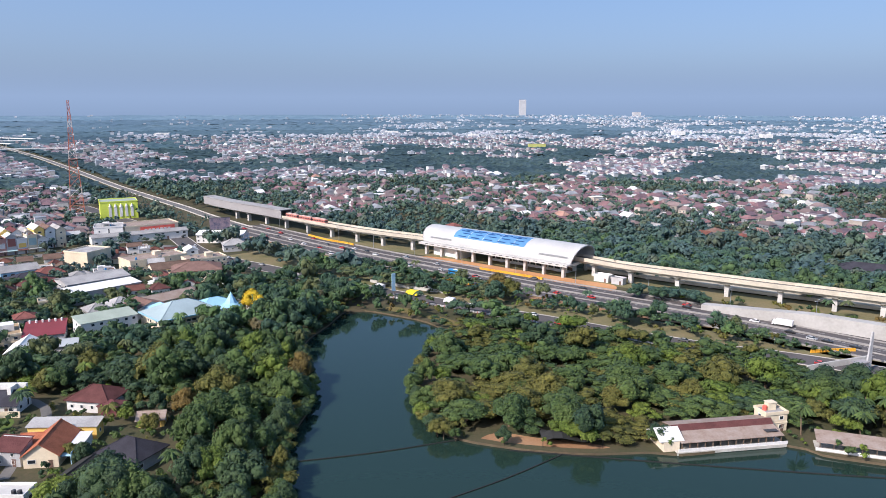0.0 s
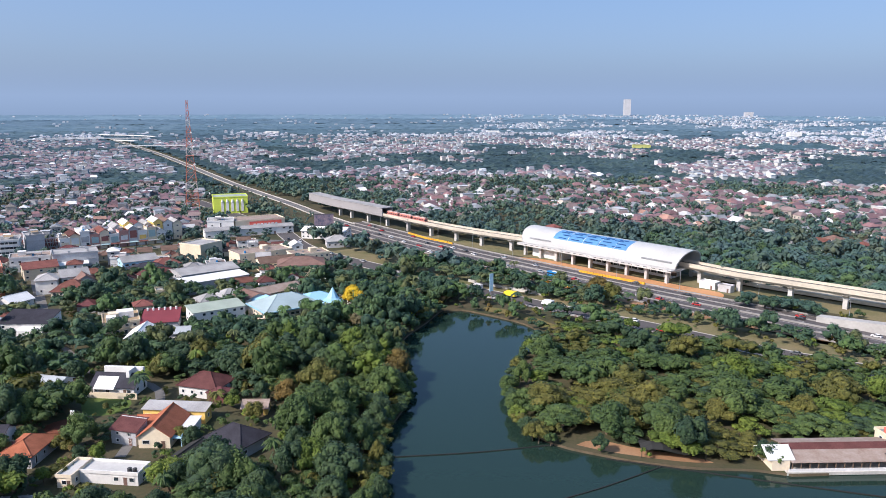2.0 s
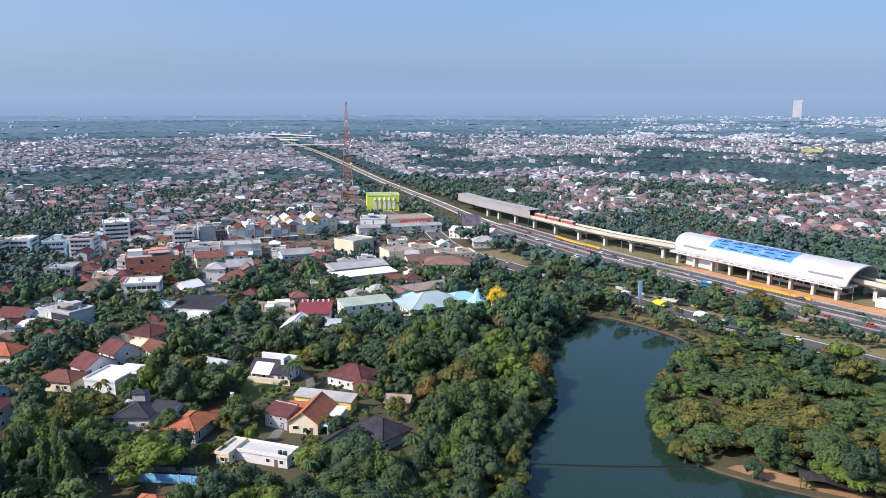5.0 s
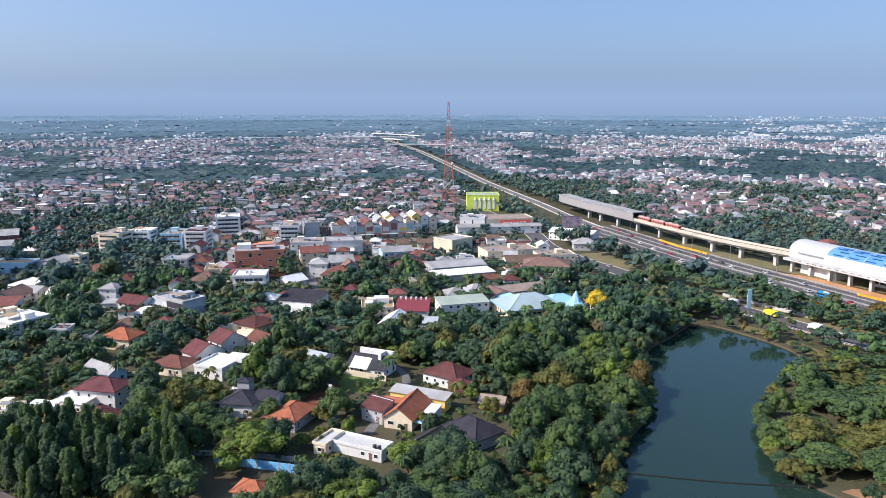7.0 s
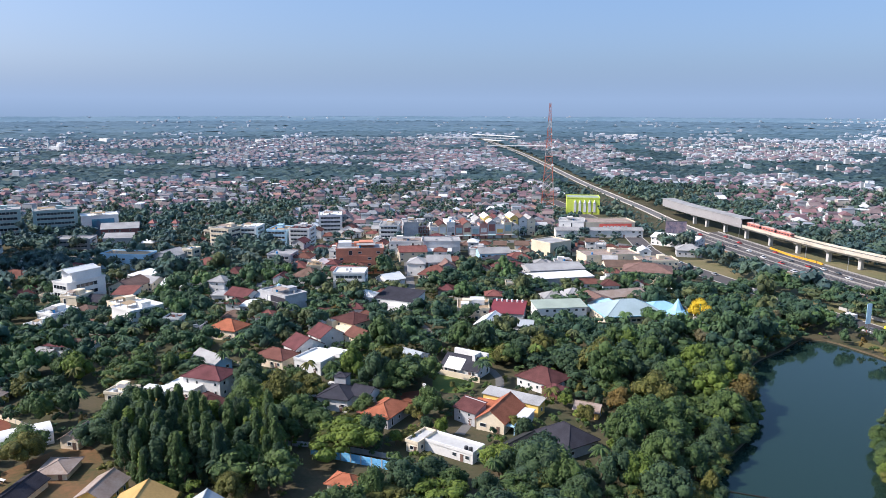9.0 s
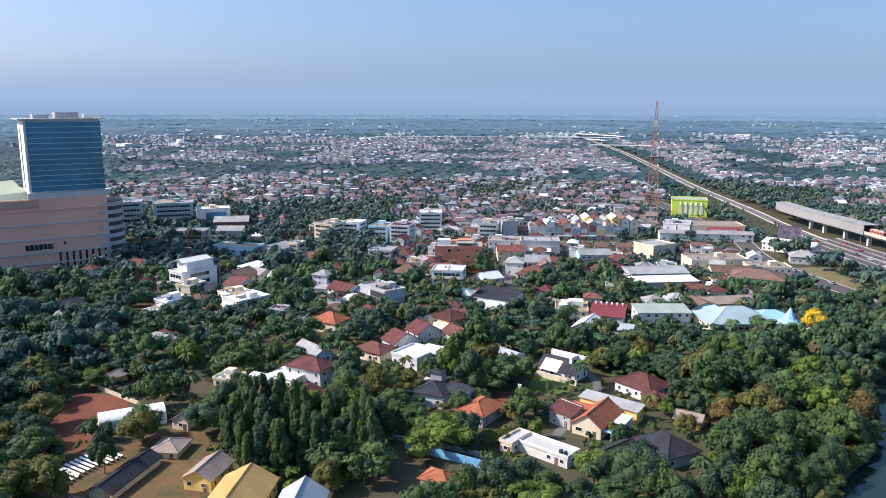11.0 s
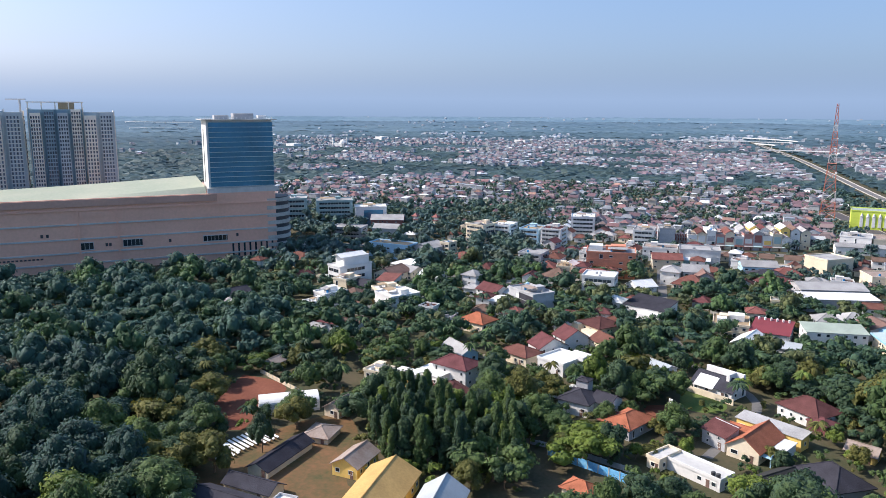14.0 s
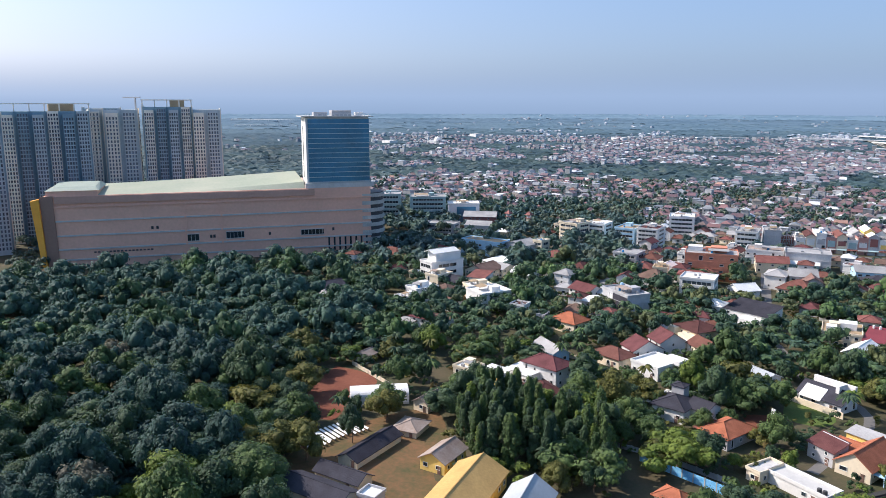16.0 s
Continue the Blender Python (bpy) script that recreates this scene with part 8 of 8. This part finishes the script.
def build_city():
    x, y, rng = district()
    n = 150
    for X, Y in zip(x[:n], y[:n]):
        w, d = rng.uniform(7.0, 11), rng.uniform(6.5, 9)
        h = float(rng.choice([3.4, 4.2, 6.4, 8.6], p=[0.35, 0.3, 0.25, 0.10]))
        kind = house_kind(rng)
        wall = [W_WHITE, W_CREAM, W_GREY][int(rng.choice(3, p=[0.6, 0.25, 0.15]))]
        ri = int(rng.choice(5, p=[0.3, 0.25, 0.2, 0.17, 0.08]))
        words = ["red tile", "maroon tile", "brown tile", "grey sheet", "pale sheet"][ri]
        house(X, Y, w, d, 25 + float(rng.choice([0, 90])) + rng.uniform(-8, 8), h, kind, wall, [R_RED, R_MAROON, R_BROWN, R_GREY, R_WHITE][ri], "%s house with %s %s roof" % (["white", "cream", "grey"][[W_WHITE, W_CREAM, W_GREY].index(wall)], words, {"hip": "hipped", "gable": "gabled", "flat": "flat"}[kind]), group="town houses", pitch=4.5)
    x, y = x[n:], y[n:]
    villa = x + 0.95 * y > 535
    batch_houses(x[~villa], y[~villa], rng, "town_houses", "dense quarter of low houses with red and grey roofs", 25, 1.0, TOWN_ROOF)
    batch_houses(x[villa], y[villa], rng, "town_houses", "villas with white walls and red roofs among trees", 25, 1.25, TOWN_ROOF, 0.03)
    # trees between them
    tx, ty = grid(-1010, 620, 20, 1010, 10.0, rng)
    r = np.hypot(tx, ty)
    ok = (r > 440) & (r < 1000) & in_view(tx, ty)
    tx, ty = tx[ok], ty[ok]
    ok = off_roads(tx, ty, 4) & (off_line(tx, ty, RAIL) > 9) & free_of_houses(tx, ty, 2)
    tx, ty = tx[ok], ty[ok]
    cells = set(zip((x // 8).astype(int), (y // 8).astype(int)))
    items = []
    dens = smooth_noise(tx, ty, 90, 2.2)
    for X, Y, dn, PW, WD, NR in zip(tx, ty, dens, inside(tx, ty, PARKWOOD), in_woods(tx, ty), np.minimum(off_line(tx, ty, FARWAY), off_line(tx, ty, TOLL))):
        if (int(X // 8), int(Y // 8)) in cells or rng.uniform() > (1.2 if PW or WD or NR < 66 else 0.92 + 0.4 * dn):
            continue
        kind = "umbrella" if rng.uniform() < 0.35 else "round"
        R = rng.uniform(1.8, 3.0) if NR < 42 and not PW and 1026 * (Y - 616) + 1504 * (X + 134) < 0 else rng.uniform(4.5, 8.5) if WD or PW or NR < 66 else rng.uniform(3.6, 6.6) if X + 0.95 * Y > 535 else rng.uniform(2.6, 5.8)
        items.append((0, kind, int(rng.randint(4)), int(rng.choice(4, p=[0.34, 0.30, 0.16, 0.20])), X, Y, R, R * rng.uniform(0.9, 1.25), rng.uniform(0, 360)))
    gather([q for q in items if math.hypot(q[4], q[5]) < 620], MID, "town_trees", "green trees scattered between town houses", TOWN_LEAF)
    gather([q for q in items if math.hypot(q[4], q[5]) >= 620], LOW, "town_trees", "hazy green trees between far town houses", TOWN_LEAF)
    # the far city
    fx, fy = grid(-4700, 3200, 60, 4700, 22, rng, 0.4)
    r = np.hypot(fx, fy)
    thin = np.clip((2300.0 / np.maximum(r, 1.0)) ** 2, 0.16, 1.0)
    ok = (r > 990) & (r < 4700) & in_view(fx, fy, 2) & (rng.uniform(size=fx.shape) < thin)
    fx, fy, r = fx[ok], fy[ok], r[ok]
    dens = smooth_noise(fx, fy, 260, 7.7)
    strips_ = smooth_noise(fx, fy * 0.6, 90, 4.1)
    a = np.degrees(np.arctan2(-fx, fy))
    less = np.clip((a - 52) / 14, 0, 1) * 0.42
    hs = (off_line(fx, fy, FARWAY) > 60) & (rng.uniform(size=fx.shape) < 0.16 - less + 2.6 * dens + 1.4 * strips_ - 0.34 * np.clip((a - 8) / 16, 0, 1) * (r > 1900))
    nx_, ny_ = grid(-2400, 1600, 60, 2400, 13.5, rng, 0.25)
    nr = np.hypot(nx_, ny_)
    dn_ = smooth_noise(nx_, ny_, 170, 3.7) + 0.7 * smooth_noise(nx_, ny_, 60, 8.7)
    na = np.degrees(np.arctan2(-nx_, ny_))
    pick = (nr > 985) & (nr < 2350) & (rng.uniform(size=nr.shape) < np.clip(1.0 - 0.75 * (nr - 1350) / 900, 0.12, 1)) & in_view(nx_, ny_, 2) & (off_line(nx_, ny_, FARWAY) > 45) & (rng.uniform(size=nx_.shape) < 0.10 + 2.9 * dn_ + np.where(na > 12, 0.30, 0.0) - np.clip((na - 56) / 12, 0, 1) * 0.5)
    pick &= rng.uniform(size=nx_.shape) < 1 - 0.9 * np.clip((na - 58) / 12, 0, 1)
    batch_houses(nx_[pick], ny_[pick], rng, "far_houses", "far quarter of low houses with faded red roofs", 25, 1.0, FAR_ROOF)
    hs &= (r > 2000) & (rng.uniform(size=fx.shape) < 1 - 0.93 * np.clip((a - 56) / 12, 0, 1))
    near_ = r < 2300
    hs &= near_ | (rng.uniform(size=fx.shape) < 1 - (0.45 + 0.45 * np.clip((r - 2500) / 700, 0, 1)) * np.clip((a + 4) / 12, 0, 1))
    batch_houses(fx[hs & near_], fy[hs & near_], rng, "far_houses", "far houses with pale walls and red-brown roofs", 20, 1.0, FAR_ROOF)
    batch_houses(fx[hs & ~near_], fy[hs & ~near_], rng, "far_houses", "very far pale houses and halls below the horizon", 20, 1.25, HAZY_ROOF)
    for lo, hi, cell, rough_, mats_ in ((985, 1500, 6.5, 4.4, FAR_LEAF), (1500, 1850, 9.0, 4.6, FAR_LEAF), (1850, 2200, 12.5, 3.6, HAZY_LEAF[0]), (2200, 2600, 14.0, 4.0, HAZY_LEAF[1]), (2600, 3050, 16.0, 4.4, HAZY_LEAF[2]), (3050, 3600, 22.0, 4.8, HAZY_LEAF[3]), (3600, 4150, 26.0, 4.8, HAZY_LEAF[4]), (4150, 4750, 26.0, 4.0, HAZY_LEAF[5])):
        gx, gy = np.meshgrid(np.arange(-hi, hi * 0.72, cell), np.arange(-hi * 0.1, hi, cell))
        shape_ = gx.shape
        gx = gx + rng.uniform(-0.4, 0.4, shape_) * cell
        gy = gy + rng.uniform(-0.4, 0.4, shape_) * cell
        swell = np.sin(gx / 71 + np.sin(gy / 93) * 2) * np.sin(gy / 57 + np.sin(gx / 120) * 2)
        gz = np.clip(1.7 + 0.5 * swell + rng.uniform(-rough_, rough_, shape_) * 0.75, 0.1, 7)
        gz = gz + rise_of(gx, gy)
        idn = np.arange(gx.size).reshape(shape_)
        quad = np.stack([idn[:-1, :-1], idn[:-1, 1:], idn[1:, 1:], idn[1:, :-1]], -1).reshape(-1, 4)
        cx, cy = gx.ravel()[quad].mean(1), gy.ravel()[quad].mean(1)
        cr = np.hypot(cx, cy)
        keep = (cr > lo) & (cr < hi) & in_view(cx, cy, 2)
        quad, cx, cy = quad[keep], cx[keep], cy[keep]
        keep = off_line(cx, cy, FARWAY) > 15
        quad, cx, cy = quad[keep], cx[keep], cy[keep]
        shade_ = (smooth_noise(cx, cy, 60 + lo * 0.05, 6.6) + rng.uniform(-0.3, 0.3, len(quad)) > 0).astype(int)
        used, back = np.unique(quad, return_inverse=True)
        pts = np.stack([gx, gy, gz], -1).reshape(-1, 3)[used]
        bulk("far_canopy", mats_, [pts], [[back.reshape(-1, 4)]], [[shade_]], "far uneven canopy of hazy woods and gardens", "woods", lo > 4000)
    # bright long roofs and towers far off
    for k, (pts, wide) in enumerate((([(-1584, 1615), (-1470, 1735), (-1352, 1850)], 9), ([(-1300, 1880), (-1240, 1925), (-1108, 2011), (-1010, 2050)], 10), ([(-1300, 1978), (-1230, 2015), (-1145, 2052)], 9), ([(-1272, 2258), (-1141, 2210), (-1040, 2150)], 10), ([(-1043, 1922), (-962, 1876)], 12), ([(-882, 1636), (-800, 1674), (-740, 1690)], 9), ([(-3814, 1122), (-3620, 1210), (-3451, 1312)], 12), ([(-3204, 957), (-3110, 1060), (-3025, 1167)], 10))):
        line = curve(pts, 20)
        e = thing("flyover", 0, 0, 0, 0, "long pale concrete flyover far off in the haze", "flyover", "far flyovers")
        base = float(rise_of(*pts[0]))
        part("deck", strip(line, -wide / 2, wide / 2, base + 6.4, base + 8.2), far_deck, e)
        for q in line[::3]:
            part("pier", Shape().box(q.x, q.y, 0, 2.2, 2.2, base + 6.5), far_deck, e)
    house(690, 4625, 40, 28, 0, 132, "flat", W_HAZE, W_HAZE, "lone pale tower block far away in haze", storeys=1, category="tower", name="tower_block", windows=False)
    house(1330, 4410, 46, 26, 0, 60, "flat", W_HAZE, W_HAZE, "pale block of flats far away", storeys=1, category="tower", name="tower_block", windows=False)
    house(305, 1795, 40, 20, 0, 8, "flat", W_OLIVE, R_TAN, "yellow-green building far away", windows=False, category="building", name="building")
    for px, py, pw, ph in ((-60, 2600, 44, 12), (200, 2350, 30, 10), (520, 2100, 34, 9), (900, 2500, 40, 14), (1080, 2250, 34, 12), (-330, 1900, 30, 9), (-1500, 1500, 40, 10), (-1900, 1300, 30, 11), (-1700, 900, 36, 9), (-800, 2500, 46, 10)):
        house(px, py, pw, 22, 5, ph, "flat", W_WHITE, R_WHITE, "pale large building far away", storeys=3, windows=False, category="building", name="building")


build_city()


# ---- hazy distance ----
def build_backdrop():
    m = bpy.data.materials.new("hazy_distance")
    m.use_nodes = True
    n, l = m.node_tree.nodes, m.node_tree.links
    n.remove(n["Principled BSDF"])
    # haze painted as the colour of a glowing ring that fades out with height
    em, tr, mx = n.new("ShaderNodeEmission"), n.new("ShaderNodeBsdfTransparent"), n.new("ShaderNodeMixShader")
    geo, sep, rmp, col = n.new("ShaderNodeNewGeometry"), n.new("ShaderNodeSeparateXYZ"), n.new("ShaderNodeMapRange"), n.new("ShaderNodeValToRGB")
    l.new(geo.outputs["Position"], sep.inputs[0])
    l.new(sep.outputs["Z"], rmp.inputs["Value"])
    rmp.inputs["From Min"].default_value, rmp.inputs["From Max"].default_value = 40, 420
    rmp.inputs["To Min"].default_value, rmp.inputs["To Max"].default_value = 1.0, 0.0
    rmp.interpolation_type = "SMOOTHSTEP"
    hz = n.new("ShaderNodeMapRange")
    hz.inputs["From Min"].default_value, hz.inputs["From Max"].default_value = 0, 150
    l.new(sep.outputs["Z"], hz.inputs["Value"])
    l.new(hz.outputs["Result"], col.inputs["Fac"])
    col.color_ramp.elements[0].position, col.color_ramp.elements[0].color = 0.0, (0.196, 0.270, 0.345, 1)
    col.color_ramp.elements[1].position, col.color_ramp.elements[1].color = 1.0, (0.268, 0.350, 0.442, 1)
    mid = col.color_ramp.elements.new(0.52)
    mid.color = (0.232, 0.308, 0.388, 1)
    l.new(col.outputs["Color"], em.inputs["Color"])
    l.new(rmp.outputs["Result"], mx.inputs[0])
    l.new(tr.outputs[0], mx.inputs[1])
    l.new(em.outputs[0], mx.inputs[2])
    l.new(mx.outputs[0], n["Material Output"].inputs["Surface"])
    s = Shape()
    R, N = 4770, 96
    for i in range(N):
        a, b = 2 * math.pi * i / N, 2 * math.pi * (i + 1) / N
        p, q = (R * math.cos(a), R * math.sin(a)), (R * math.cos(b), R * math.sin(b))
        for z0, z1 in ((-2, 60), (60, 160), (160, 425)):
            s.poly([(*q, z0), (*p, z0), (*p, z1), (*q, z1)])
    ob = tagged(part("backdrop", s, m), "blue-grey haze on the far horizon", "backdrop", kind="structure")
    ob.visible_shadow = False


build_backdrop()
